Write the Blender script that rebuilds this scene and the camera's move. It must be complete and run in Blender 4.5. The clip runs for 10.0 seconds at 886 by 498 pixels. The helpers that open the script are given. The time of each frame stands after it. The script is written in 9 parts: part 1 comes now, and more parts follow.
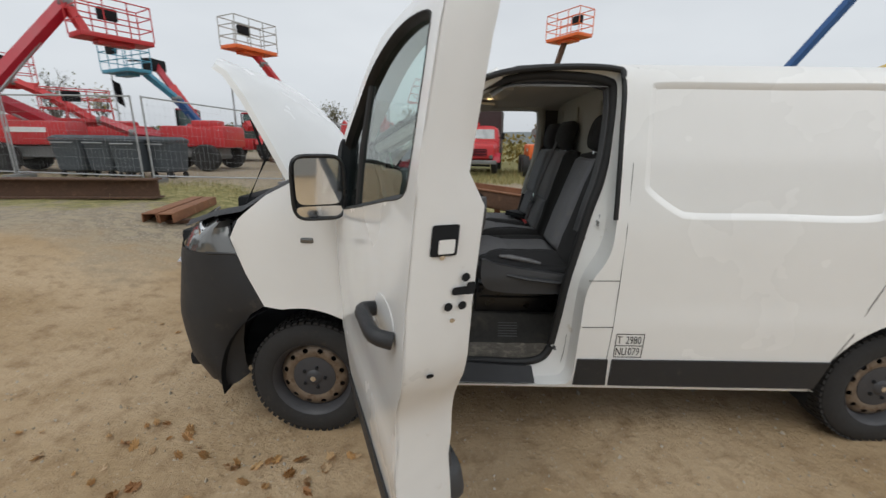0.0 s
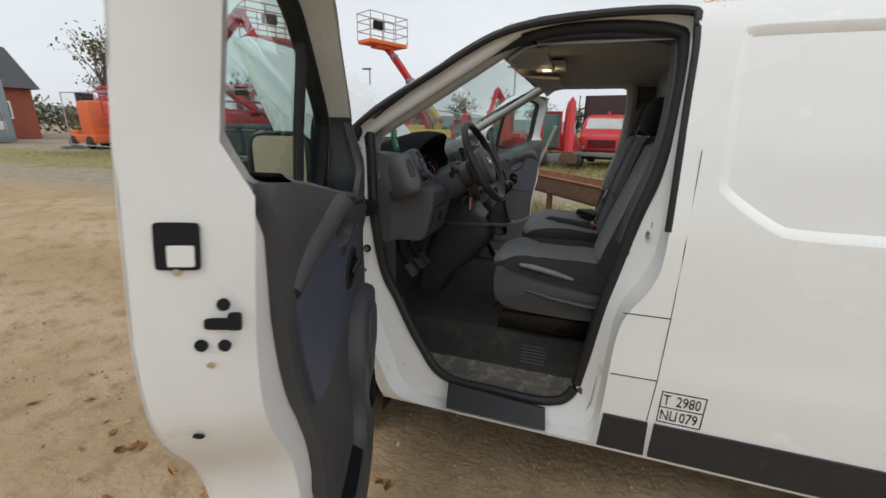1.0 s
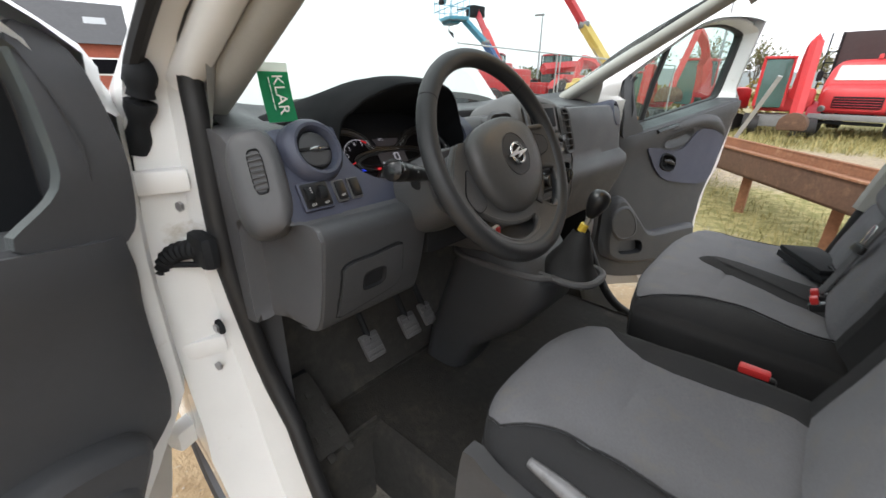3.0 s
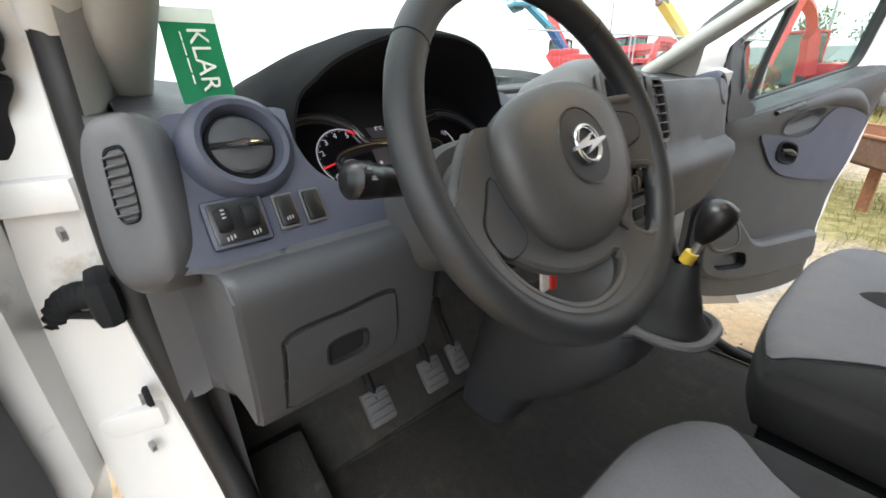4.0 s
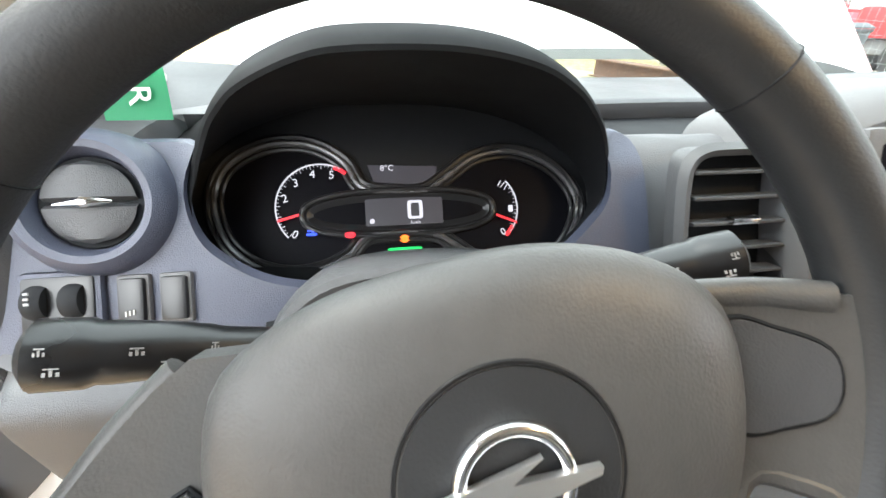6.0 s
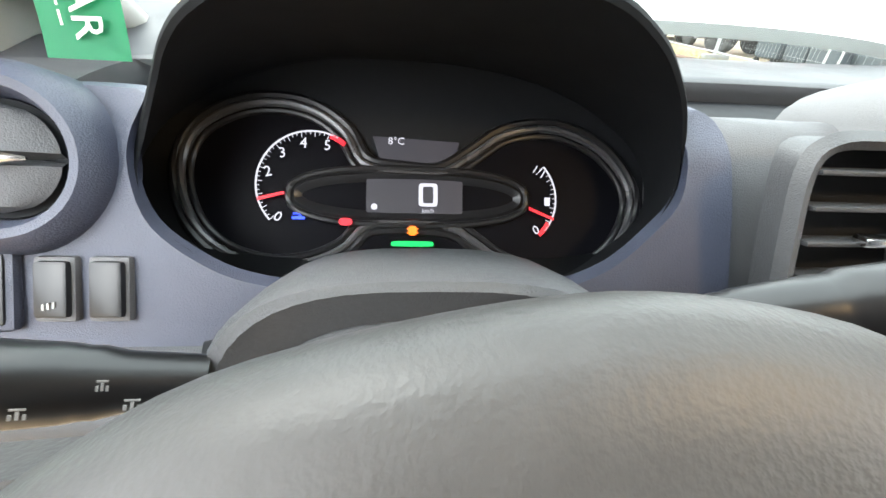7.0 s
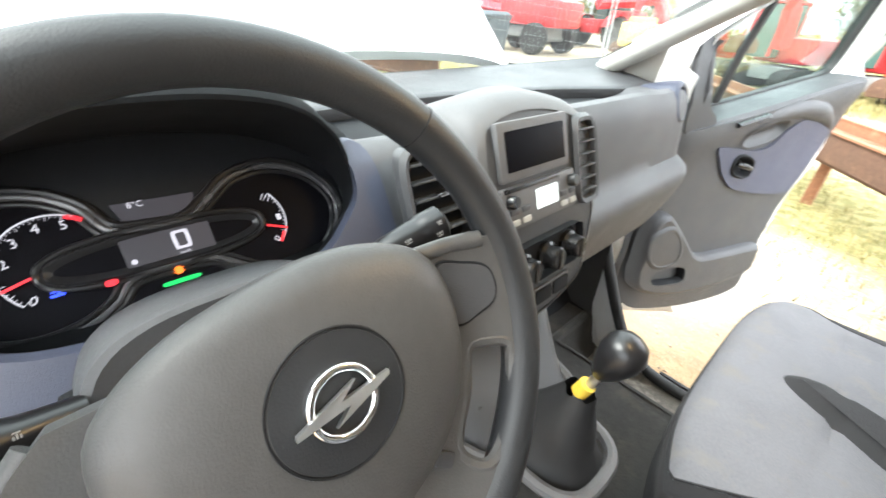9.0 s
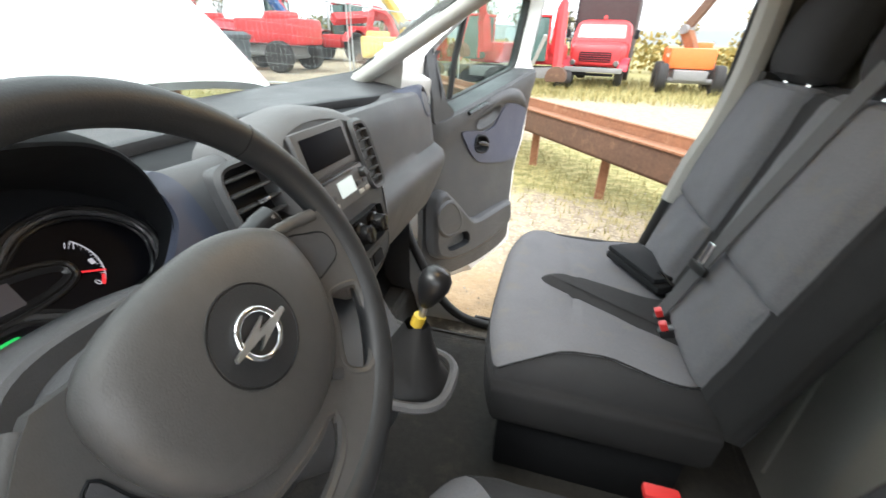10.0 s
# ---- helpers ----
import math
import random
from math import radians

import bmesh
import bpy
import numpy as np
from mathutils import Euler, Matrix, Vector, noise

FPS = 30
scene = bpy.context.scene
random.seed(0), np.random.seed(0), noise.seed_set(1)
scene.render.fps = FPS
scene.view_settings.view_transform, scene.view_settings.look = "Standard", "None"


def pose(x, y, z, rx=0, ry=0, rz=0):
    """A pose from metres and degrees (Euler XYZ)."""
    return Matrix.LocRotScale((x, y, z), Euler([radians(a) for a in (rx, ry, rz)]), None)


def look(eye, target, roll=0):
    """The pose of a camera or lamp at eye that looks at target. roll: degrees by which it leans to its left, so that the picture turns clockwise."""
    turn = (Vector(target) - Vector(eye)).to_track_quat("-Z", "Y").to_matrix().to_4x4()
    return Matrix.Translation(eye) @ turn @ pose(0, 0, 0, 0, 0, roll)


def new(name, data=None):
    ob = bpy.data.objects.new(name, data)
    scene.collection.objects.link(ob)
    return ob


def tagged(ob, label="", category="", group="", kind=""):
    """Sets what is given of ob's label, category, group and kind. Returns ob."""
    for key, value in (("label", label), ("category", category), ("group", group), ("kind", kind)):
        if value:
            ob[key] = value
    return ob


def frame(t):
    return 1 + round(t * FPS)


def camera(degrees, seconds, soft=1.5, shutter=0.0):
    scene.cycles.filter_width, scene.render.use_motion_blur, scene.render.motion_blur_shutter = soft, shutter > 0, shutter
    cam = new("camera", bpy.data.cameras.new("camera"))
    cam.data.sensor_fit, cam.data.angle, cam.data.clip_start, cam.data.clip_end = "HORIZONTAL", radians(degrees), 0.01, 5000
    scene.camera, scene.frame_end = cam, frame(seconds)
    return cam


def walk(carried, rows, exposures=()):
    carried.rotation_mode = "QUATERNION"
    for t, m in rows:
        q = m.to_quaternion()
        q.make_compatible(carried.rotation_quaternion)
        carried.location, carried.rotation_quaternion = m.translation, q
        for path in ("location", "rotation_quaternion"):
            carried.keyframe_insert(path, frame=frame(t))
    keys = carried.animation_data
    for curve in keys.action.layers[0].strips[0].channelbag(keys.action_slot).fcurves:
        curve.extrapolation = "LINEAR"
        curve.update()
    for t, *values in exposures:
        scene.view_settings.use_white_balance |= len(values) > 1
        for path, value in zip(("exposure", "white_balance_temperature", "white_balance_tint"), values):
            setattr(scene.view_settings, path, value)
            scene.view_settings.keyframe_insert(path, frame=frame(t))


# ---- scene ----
cam = camera(95.2, 10.0, shutter=0.25)
PATH = [
    (0, (0.735, -1.861, 1.598), (0.714, 0.073, 1.085), 0.7),
    (0.5, (1.04, -1.672, 1.571), (0.685, 0.222, 1.037), 0.9),
    (1, (1.228, -1.435, 1.557), (0.627, 0.388, 0.995), 1.1),
    (1.5, (1.306, -1.121, 1.547), (0.526, 0.6, 0.892), 0.9),
    (2, (1.363, -0.75, 1.538), (0.429, 0.876, 0.844), 0.9),
    (2.5, (1.324, -0.431, 1.531), (0.261, 1.108, 0.822), 1.3),
    (2.7, (1.27, -0.308, 1.541), (0.138, 1.171, 0.812), 1.1),
    (3.8, (1.11, 0.084, 1.508), (-0.275, 1.292, 0.72), -1.2),
    (4, (1.043, 0.124, 1.489), (-0.375, 1.297, 0.706), -1.9),
    (4.5, (0.952, 0.189, 1.49), (-0.519, 1.279, 0.685), -3.6),
    (5, (0.952, 0.295, 1.509), (-0.684, 1.134, 0.723), -3.3),
    (5.5, (0.938, 0.431, 1.522), (-0.809, 0.907, 0.673), -2.1),
    (6, (0.886, 0.478, 1.557), (-0.833, 0.747, 0.569), 1.1),
    (7.3, (0.789, 0.5, 1.519), (-0.888, 0.653, 0.439), 3.8),
    (7.5, (0.781, 0.508, 1.52), (-0.89, 0.619, 0.425), 3.1),
    (8, (0.792, 0.493, 1.535), (-0.831, 0.874, 0.43), 5.2),
    (8.5, (0.872, 0.46, 1.593), (-0.594, 1.256, 0.491), 5.7),
    (9, (0.95, 0.446, 1.611), (-0.265, 1.663, 0.59), 4.2),
    (9.5, (0.965, 0.394, 1.635), (0.127, 1.943, 0.687), 2.6),
    (10, (1.011, 0.314, 1.628), (0.555, 2.027, 0.701), 1.6),
]
walk(cam, [(t, look(eye, target, roll)) for t, eye, target, roll in PATH], exposures=[(0, 0.12, 6300, 7), (1.0, 0.3, 6300, 7), (1.5, 0.45, 6300, 8), (2.0, 0.82, 6400, 9), (2.5, 1.2, 6400, 9), (3.8, 1.92, 6300, 7), (4.5, 2.4, 6300, 7), (5.5, 2.95, 6300, 6), (6.0, 3.3, 6300, 6), (7.5, 3.4, 6300, 6), (8.0, 3.5, 6300, 6), (8.6, 3.6, 6300, 6), (9.2, 2.9, 6300, 6), (9.5, 2.5, 6300, 7), (10.0, 2.45, 6300, 7)])

# ---- sky, sun, exposure ----
world = bpy.data.worlds.new("overcast_sky")
scene.world = world
world.use_nodes = True
wn, wl = world.node_tree.nodes, world.node_tree.links
wn.clear()
w_out = wn.new("ShaderNodeOutputWorld")
w_bg = wn.new("ShaderNodeBackground")
w_sky = wn.new("ShaderNodeTexSky")
w_sky.sky_type, w_sky.sun_disc = "NISHITA", False
w_sky.sun_elevation, w_sky.sun_rotation = radians(38), radians(120)
w_sky.dust_density, w_sky.altitude = 4.0, 0
w_grey = wn.new("ShaderNodeHueSaturation")
w_grey.inputs["Saturation"].default_value = 0.12
w_co = wn.new("ShaderNodeTexCoord")
w_map = wn.new("ShaderNodeMapping")
w_map.inputs["Scale"].default_value = (1.0, 1.0, 3.0)
w_noise = wn.new("ShaderNodeTexNoise")
w_noise.inputs["Scale"].default_value, w_noise.inputs["Detail"].default_value = 1.6, 4.0
w_ramp = wn.new("ShaderNodeValToRGB")
w_ramp.color_ramp.elements[0].position, w_ramp.color_ramp.elements[0].color = 0.3, (6.6, 6.8, 7.2, 1)
w_ramp.color_ramp.elements[1].position, w_ramp.color_ramp.elements[1].color = 0.75, (8.4, 8.5, 8.8, 1)
w_mix = wn.new("ShaderNodeMix")
w_mix.data_type = "RGBA"
w_mix.inputs[0].default_value = 0.72
wl.new(w_sky.outputs[0], w_grey.inputs["Color"])
wl.new(w_co.outputs["Generated"], w_map.inputs[0])
wl.new(w_map.outputs[0], w_noise.inputs["Vector"])
wl.new(w_noise.outputs["Fac"], w_ramp.inputs[0])
wl.new(w_grey.outputs[0], w_mix.inputs[6])
wl.new(w_ramp.outputs[0], w_mix.inputs[7])
wl.new(w_mix.outputs[2], w_bg.inputs["Color"])
w_bg.inputs["Strength"].default_value = 0.1
wl.new(w_bg.outputs[0], w_out.inputs[0])
sun = new("sun", bpy.data.lights.new("sun", "SUN"))
sun.data.energy, sun.data.angle, sun.data.color = 0.8, radians(25), (1.0, 0.96, 0.9)
sun.matrix_world = look((-6, -9, 14), (0, 0, 0))

# ---- materials ----


def mat(name, color, rough=0.5, metal=0.0, vary=0.06, scale=40.0, big=4.0, bump=0.0, bump_scale=300.0, coat=0.0, dirt=None, dirt_at=0.62, spec=0.5):
    """A principled surface: base colour with fine grain and large stains, roughness variation and relief."""
    m = bpy.data.materials.new(name)
    m.use_nodes = True
    n, l = m.node_tree.nodes, m.node_tree.links
    p = n["Principled BSDF"]
    co = n.new("ShaderNodeTexCoord")
    fine = n.new("ShaderNodeTexNoise")
    fine.inputs["Scale"].default_value, fine.inputs["Detail"].default_value = scale, 6
    wide = n.new("ShaderNodeTexNoise")
    wide.inputs["Scale"].default_value, wide.inputs["Detail"].default_value = big, 4
    l.new(co.outputs["Object"], fine.inputs["Vector"])
    l.new(co.outputs["Object"], wide.inputs["Vector"])
    add = n.new("ShaderNodeMath")
    add.operation = "ADD"
    l.new(fine.outputs["Fac"], add.inputs[0])
    l.new(wide.outputs["Fac"], add.inputs[1])
    rng = n.new("ShaderNodeMapRange")
    rng.inputs[1].default_value, rng.inputs[2].default_value = 0.6, 1.4
    rng.inputs[3].default_value, rng.inputs[4].default_value = 1 - vary, 1 + vary
    l.new(add.outputs[0], rng.inputs[0])
    hsv = n.new("ShaderNodeHueSaturation")
    hsv.inputs["Color"].default_value = (*color, 1)
    l.new(rng.outputs[0], hsv.inputs["Value"])
    last = hsv.outputs[0]
    if dirt:
        ramp = n.new("ShaderNodeMapRange")
        ramp.inputs[1].default_value, ramp.inputs[2].default_value = dirt_at, dirt_at + 0.16
        spots = n.new("ShaderNodeTexNoise")
        spots.inputs["Scale"].default_value, spots.inputs["Detail"].default_value, spots.inputs["Roughness"].default_value = big * 2.3, 8, 0.7
        l.new(co.outputs["Object"], spots.inputs["Vector"])
        l.new(spots.outputs["Fac"], ramp.inputs[0])
        mx = n.new("ShaderNodeMix")
        mx.data_type = "RGBA"
        l.new(ramp.outputs[0], mx.inputs[0])
        l.new(last, mx.inputs[6])
        mx.inputs[7].default_value = (*dirt, 1)
        last = mx.outputs[2]
    l.new(last, p.inputs["Base Color"])
    rr = n.new("ShaderNodeMapRange")
    rr.inputs[1].default_value, rr.inputs[2].default_value = 0.3, 0.7
    rr.inputs[3].default_value, rr.inputs[4].default_value = max(0, rough - 0.08), min(1, rough + 0.08)
    l.new(wide.outputs["Fac"], rr.inputs[0])
    l.new(rr.outputs[0], p.inputs["Roughness"])
    p.inputs["Metallic"].default_value = metal
    p.inputs["Coat Weight"].default_value = coat
    p.inputs["Coat Roughness"].default_value = 0.06
    p.inputs["Specular IOR Level"].default_value = spec
    if bump:
        grain = n.new("ShaderNodeTexNoise")
        grain.inputs["Scale"].default_value, grain.inputs["Detail"].default_value = bump_scale, 3
        l.new(co.outputs["Object"], grain.inputs["Vector"])
        b = n.new("ShaderNodeBump")
        b.inputs["Strength"].default_value, b.inputs["Distance"].default_value = bump, 0.004
        l.new(grain.outputs["Fac"], b.inputs["Height"])
        l.new(b.outputs[0], p.inputs["Normal"])
    return m


def glow(name, color, strength):
    m = bpy.data.materials.new(name)
    m.use_nodes = True
    p = m.node_tree.nodes["Principled BSDF"]
    p.inputs["Base Color"].default_value = (*[0.08 * c for c in color], 1)
    p.inputs["Emission Color"].default_value = (*color, 1)
    p.inputs["Emission Strength"].default_value = strength
    return m


def pane(name, tint, gloss=0.05, rough=0.0):
    """Thin window glass: clear, a little tinted, with a Fresnel reflection."""
    m = bpy.data.materials.new(name)
    m.use_nodes = True
    n, l = m.node_tree.nodes, m.node_tree.links
    n.clear()
    out, mix = n.new("ShaderNodeOutputMaterial"), n.new("ShaderNodeMixShader")
    lw, tr, gl = n.new("ShaderNodeLayerWeight"), n.new("ShaderNodeBsdfTransparent"), n.new("ShaderNodeBsdfGlossy")
    lw.inputs[0].default_value = 0.5
    powr, fres = n.new("ShaderNodeMath"), n.new("ShaderNodeMapRange")
    powr.operation = "POWER"
    powr.inputs[1].default_value = 4.0
    fres.inputs[3].default_value, fres.inputs[4].default_value = gloss, 0.85
    l.new(lw.outputs["Facing"], powr.inputs[0])
    l.new(powr.outputs[0], fres.inputs[0])
    tr.inputs[0].default_value = (*tint, 1)
    gl.inputs["Roughness"].default_value = rough
    l.new(fres.outputs[0], mix.inputs[0])
    l.new(tr.outputs[0], mix.inputs[1])
    l.new(gl.outputs[0], mix.inputs[2])
    l.new(mix.outputs[0], out.inputs[0])
    return m


WHITE = mat("white_paint", (0.80, 0.80, 0.79), 0.25, 0, 0.015, 6, 1.5, coat=0.6)
JAMB = mat("white_jamb_paint", (0.74, 0.74, 0.73), 0.35, 0, 0.03, 14, 3, coat=0.3, dirt=(0.45, 0.40, 0.33), dirt_at=0.63)
PLASTIC = mat("black_bumper_plastic", (0.019, 0.020, 0.023), 0.55, 0, 0.12, 60, 5, bump=0.25, bump_scale=500, dirt=(0.07, 0.06, 0.05), dirt_at=0.6)
RUBBER = mat("black_rubber", (0.012, 0.012, 0.013), 0.6, 0, 0.15, 80, 8)
TYRE = mat("dusty_tyre_rubber", (0.022, 0.021, 0.021), 0.85, 0, 0.2, 50, 8, bump=0.3, bump_scale=200, dirt=(0.045, 0.038, 0.030), dirt_at=0.58)
STEEL_WHEEL = mat("rusty_steel_wheel", (0.20, 0.155, 0.115), 0.5, 0.5, 0.2, 40, 12, dirt=(0.10, 0.06, 0.035), dirt_at=0.52)
HUBCAP = mat("grey_hub_plastic", (0.045, 0.045, 0.05), 0.5, 0, 0.1, 60, 8, dirt=(0.10, 0.08, 0.06))
TRIM = mat("charcoal_dash_plastic", (0.048, 0.049, 0.053), 0.50, 0, 0.06, 90, 6, bump=0.22, bump_scale=900)
TRIM_MID = mat("grey_dash_plastic", (0.100, 0.099, 0.103), 0.55, 0, 0.05, 90, 6, bump=0.2, bump_scale=900)
RIM_SKIN = mat("worn_rim_vinyl", (0.018, 0.019, 0.021), 0.50, 0, 0.15, 60, 8, bump=0.10, bump_scale=650)
DUSTY = mat("dusty_column_plastic", (0.060, 0.061, 0.065), 0.5, 0, 0.12, 500, 420, bump=0.2, bump_scale=900, dirt=(0.30, 0.30, 0.29), dirt_at=0.70)
DASH = mat("charcoal_soft_dash", (0.074, 0.074, 0.079), 0.55, 0, 0.06, 90, 6, bump=0.2, bump_scale=900)
BRIGHT = mat("satin_chrome", (0.80, 0.80, 0.80), 0.38, 1.0, 0.05, 60, 10)
NAVY = mat("slate_blue_dash_plastic", (0.056, 0.062, 0.092), 0.48, 0, 0.05, 90, 6, bump=0.22, bump_scale=800)
WHEEL_SKIN = mat("steering_wheel_vinyl", (0.062, 0.060, 0.059), 0.46, 0, 0.10, 120, 10, bump=0.12, bump_scale=650)
BLACK_GLOSS = mat("black_satin_plastic", (0.010, 0.010, 0.011), 0.3, 0, 0.1, 80, 8)
BLACK_MATT = mat("black_matt_plastic", (0.012, 0.013, 0.015), 0.75, 0, 0.1, 80, 8, spec=0.22)
CHROME = mat("chrome", (0.75, 0.75, 0.76), 0.14, 1.0, 0.05, 60, 10)
STEEL = mat("bare_steel", (0.42, 0.42, 0.43), 0.35, 0.9, 0.1, 60, 10)
CLOTH_GREY = mat("grey_seat_cloth", (0.148, 0.149, 0.162), 0.95, 0, 0.18, 260, 7, bump=0.5, bump_scale=1600, dirt=(0.168, 0.160, 0.152), dirt_at=0.54)
CLOTH_BLACK = mat("black_seat_cloth", (0.022, 0.022, 0.024), 0.95, 0, 0.14, 260, 7, bump=0.5, bump_scale=1600)
FLOOR_MAT = mat("dirty_rubber_floor", (0.034, 0.032, 0.029), 0.8, 0, 0.3, 45, 4, bump=0.4, bump_scale=160, dirt=(0.062, 0.054, 0.044), dirt_at=0.54)
MUD = mat("dried_mud_on_rubber", (0.15, 0.135, 0.115), 0.95, 0, 0.35, 90, 9, bump=0.9, bump_scale=140, dirt=(0.30, 0.27, 0.225), dirt_at=0.50)
HEADLINER = mat("grey_headliner_felt", (0.46, 0.445, 0.42), 0.95, 0, 0.05, 200, 5, bump=0.3, bump_scale=900)
PILLAR = mat("light_grey_pillar_trim", (0.39, 0.385, 0.36), 0.65, 0, 0.04, 120, 5, bump=0.15, bump_scale=900)
BELT = mat("grey_seat_belt_webbing", (0.085, 0.085, 0.09), 0.8, 0, 0.1, 300, 12, bump=0.4, bump_scale=1200)
RED_PLASTIC = mat("red_plastic", (0.55, 0.03, 0.03), 0.4, 0, 0.05, 60, 8)
YELLOW_PLASTIC = mat("yellow_plastic", (0.65, 0.45, 0.05), 0.45, 0, 0.05, 60, 8)
WINDSCREEN = pane("green_tinted_windscreen", (0.86, 0.93, 0.90))
SIDE_GLASS = pane("green_tinted_side_glass", (0.80, 0.90, 0.87))
MIRROR = mat("mirror_glass", (0.85, 0.86, 0.87), 0.02, 1.0, 0.0)
LAMP_CLEAR = mat("cloudy_headlamp_lens", (0.16, 0.16, 0.155), 0.12, 0.5, 0.1, 20, 6, coat=0.8)
SCREEN = mat("dark_display_glass", (0.006, 0.006, 0.008), 0.45, 0, 0.05, 40, 6, spec=0.03)

# ---- building helpers ----


def part(name, bm, material, parent, label="", xf=None, sharp=38.0):
    """One mesh object under a thing or a part, in world coordinates, smooth but for its sharp edges."""
    if xf is not None:
        bmesh.ops.transform(bm, matrix=xf, verts=bm.verts)
    bm.normal_update()
    for f in bm.faces:
        f.smooth = True
    for e in bm.edges:
        e.smooth = not (len(e.link_faces) == 2 and e.calc_face_angle(0) > radians(sharp))
    me = bpy.data.meshes.new(name)
    bm.to_mesh(me)
    bm.free()
    for m in material if isinstance(material, (list, tuple)) else (material,):
        me.materials.append(m)
    ob = new(name, me)
    if parent is not None:
        ob.parent = parent
        if parent.type == "EMPTY":
            ob.matrix_parent_inverse = Matrix.Translation(-parent.location)
    if label:
        tagged(ob, label)
    return ob


def thing(name, base, label, category, group="", kind=""):
    """An empty at the base of a thing, for its parts."""
    ob = new(name)
    ob.location = base
    ob.empty_display_size = 0.1
    return tagged(ob, label, category, group, kind)


def smooth_line(pts, n, closed=False):
    """n points at even steps along a Catmull-Rom curve through pts."""
    p = [np.array(q, float) for q in pts]
    k = len(p)
    out = []
    segs = k if closed else k - 1
    for i in range(segs):
        a, b, c, d = (p[(i - 1) % k], p[i], p[(i + 1) % k], p[(i + 2) % k]) if closed else (p[max(i - 1, 0)], p[i], p[i + 1], p[min(i + 2, k - 1)])
        for t in np.linspace(0, 1, 13)[:-1]:
            out.append(0.5 * (2 * b + (c - a) * t + (2 * a - 5 * b + 4 * c - d) * t * t + (3 * b - a - 3 * c + d) * t ** 3))
    out.append(p[0] if closed else p[-1])
    out = np.array(out)
    ln = np.concatenate([[0], np.cumsum(np.linalg.norm(np.diff(out, axis=0), axis=1))])
    at = np.linspace(0, ln[-1], n + 1)[:-1] if closed else np.linspace(0, ln[-1], n)
    return np.stack([np.interp(at, ln, out[:, j]) for j in range(out.shape[1])], 1)


def keyed_line(pts, per):
    """A closed Catmull-Rom loop with the same count of points between each pair of keys."""
    p = [np.array(q, float) for q in pts]
    k, out = len(p), []
    for i in range(k):
        a, b, c, d = p[i - 1], p[i], p[(i + 1) % k], p[(i + 2) % k]
        for t in np.linspace(0, 1, per + 1)[:-1]:
            out.append(0.5 * (2 * b + (c - a) * t + (2 * a - 5 * b + 4 * c - d) * t * t + (3 * b - a - 3 * c + d) * t ** 3))
    return np.array(out)


def inside(x, y, poly):
    """Whether the points lie inside a closed polygon."""
    x, y = np.atleast_1d(x), np.atleast_1d(y)
    hit = np.zeros(len(x), bool)
    a = np.asarray(poly)
    b = np.roll(a, -1, 0)
    for (x0, y0), (x1, y1) in zip(a, b):
        if y0 != y1:
            hit ^= ((y0 > y) != (y1 > y)) & (x < (x1 - x0) * (y - y0) / (y1 - y0) + x0)
    return hit


def sheet(outline, place, holes=(), step=0.06, thick=0.003):
    """A plate with holes, cut from the plane (u, v) and laid on place(u, v, depth), as a bmesh."""
    from mathutils import geometry
    loops = [np.asarray(outline, float)] + [np.asarray(h, float) for h in holes]
    verts, edges = [], []
    for lp in loops:
        s = len(verts)
        verts += [tuple(q) for q in lp]
        edges += [(s + i, s + (i + 1) % len(lp)) for i in range(len(lp))]
    lo, hi = loops[0].min(0), loops[0].max(0)
    gx, gy = np.meshgrid(np.arange(lo[0] + step / 2, hi[0], step), np.arange(lo[1] + step / 2, hi[1], step))
    gx, gy = gx.ravel() + 0.0007, gy.ravel() + 0.0003
    ok = inside(gx, gy, loops[0])
    for h in loops[1:]:
        ok &= ~inside(gx, gy, h)
    near = np.vstack(loops)
    if ok.any():
        d = np.min((gx[:, None] - near[None, :, 0]) ** 2 + (gy[:, None] - near[None, :, 1]) ** 2, 1)
        ok &= d > (0.35 * step) ** 2
    verts += list(zip(gx[ok], gy[ok]))
    v2, _, faces, *_ = geometry.delaunay_2d_cdt([Vector(q) for q in verts], edges, [], 0, 1e-6)
    v2 = np.array([tuple(q) for q in v2])
    bm = bmesh.new()
    front = [bm.verts.new(place(u, v, 0.0)) for u, v in v2]
    back = [bm.verts.new(place(u, v, thick)) for u, v in v2]
    cent = np.array([v2[list(f)].mean(0) for f in faces])
    keep = inside(cent[:, 0], cent[:, 1], loops[0])
    for h in loops[1:]:
        keep &= ~inside(cent[:, 0], cent[:, 1], h)
    rim = {}
    for f, k in zip(faces, keep):
        if not k:
            continue
        bm.faces.new([front[i] for i in f])
        bm.faces.new([back[i] for i in reversed(f)])
        for a, b in zip(f, list(f[1:]) + [f[0]]):
            if (b, a) in rim:
                del rim[(b, a)]
            else:
                rim[(a, b)] = 1
    for a, b in rim:
        bm.faces.new((front[b], front[a], back[a], back[b]))
    bmesh.ops.delete(bm, geom=[v for v in bm.verts if not v.link_faces], context="VERTS")
    bmesh.ops.recalc_face_normals(bm, faces=bm.faces)
    return bm


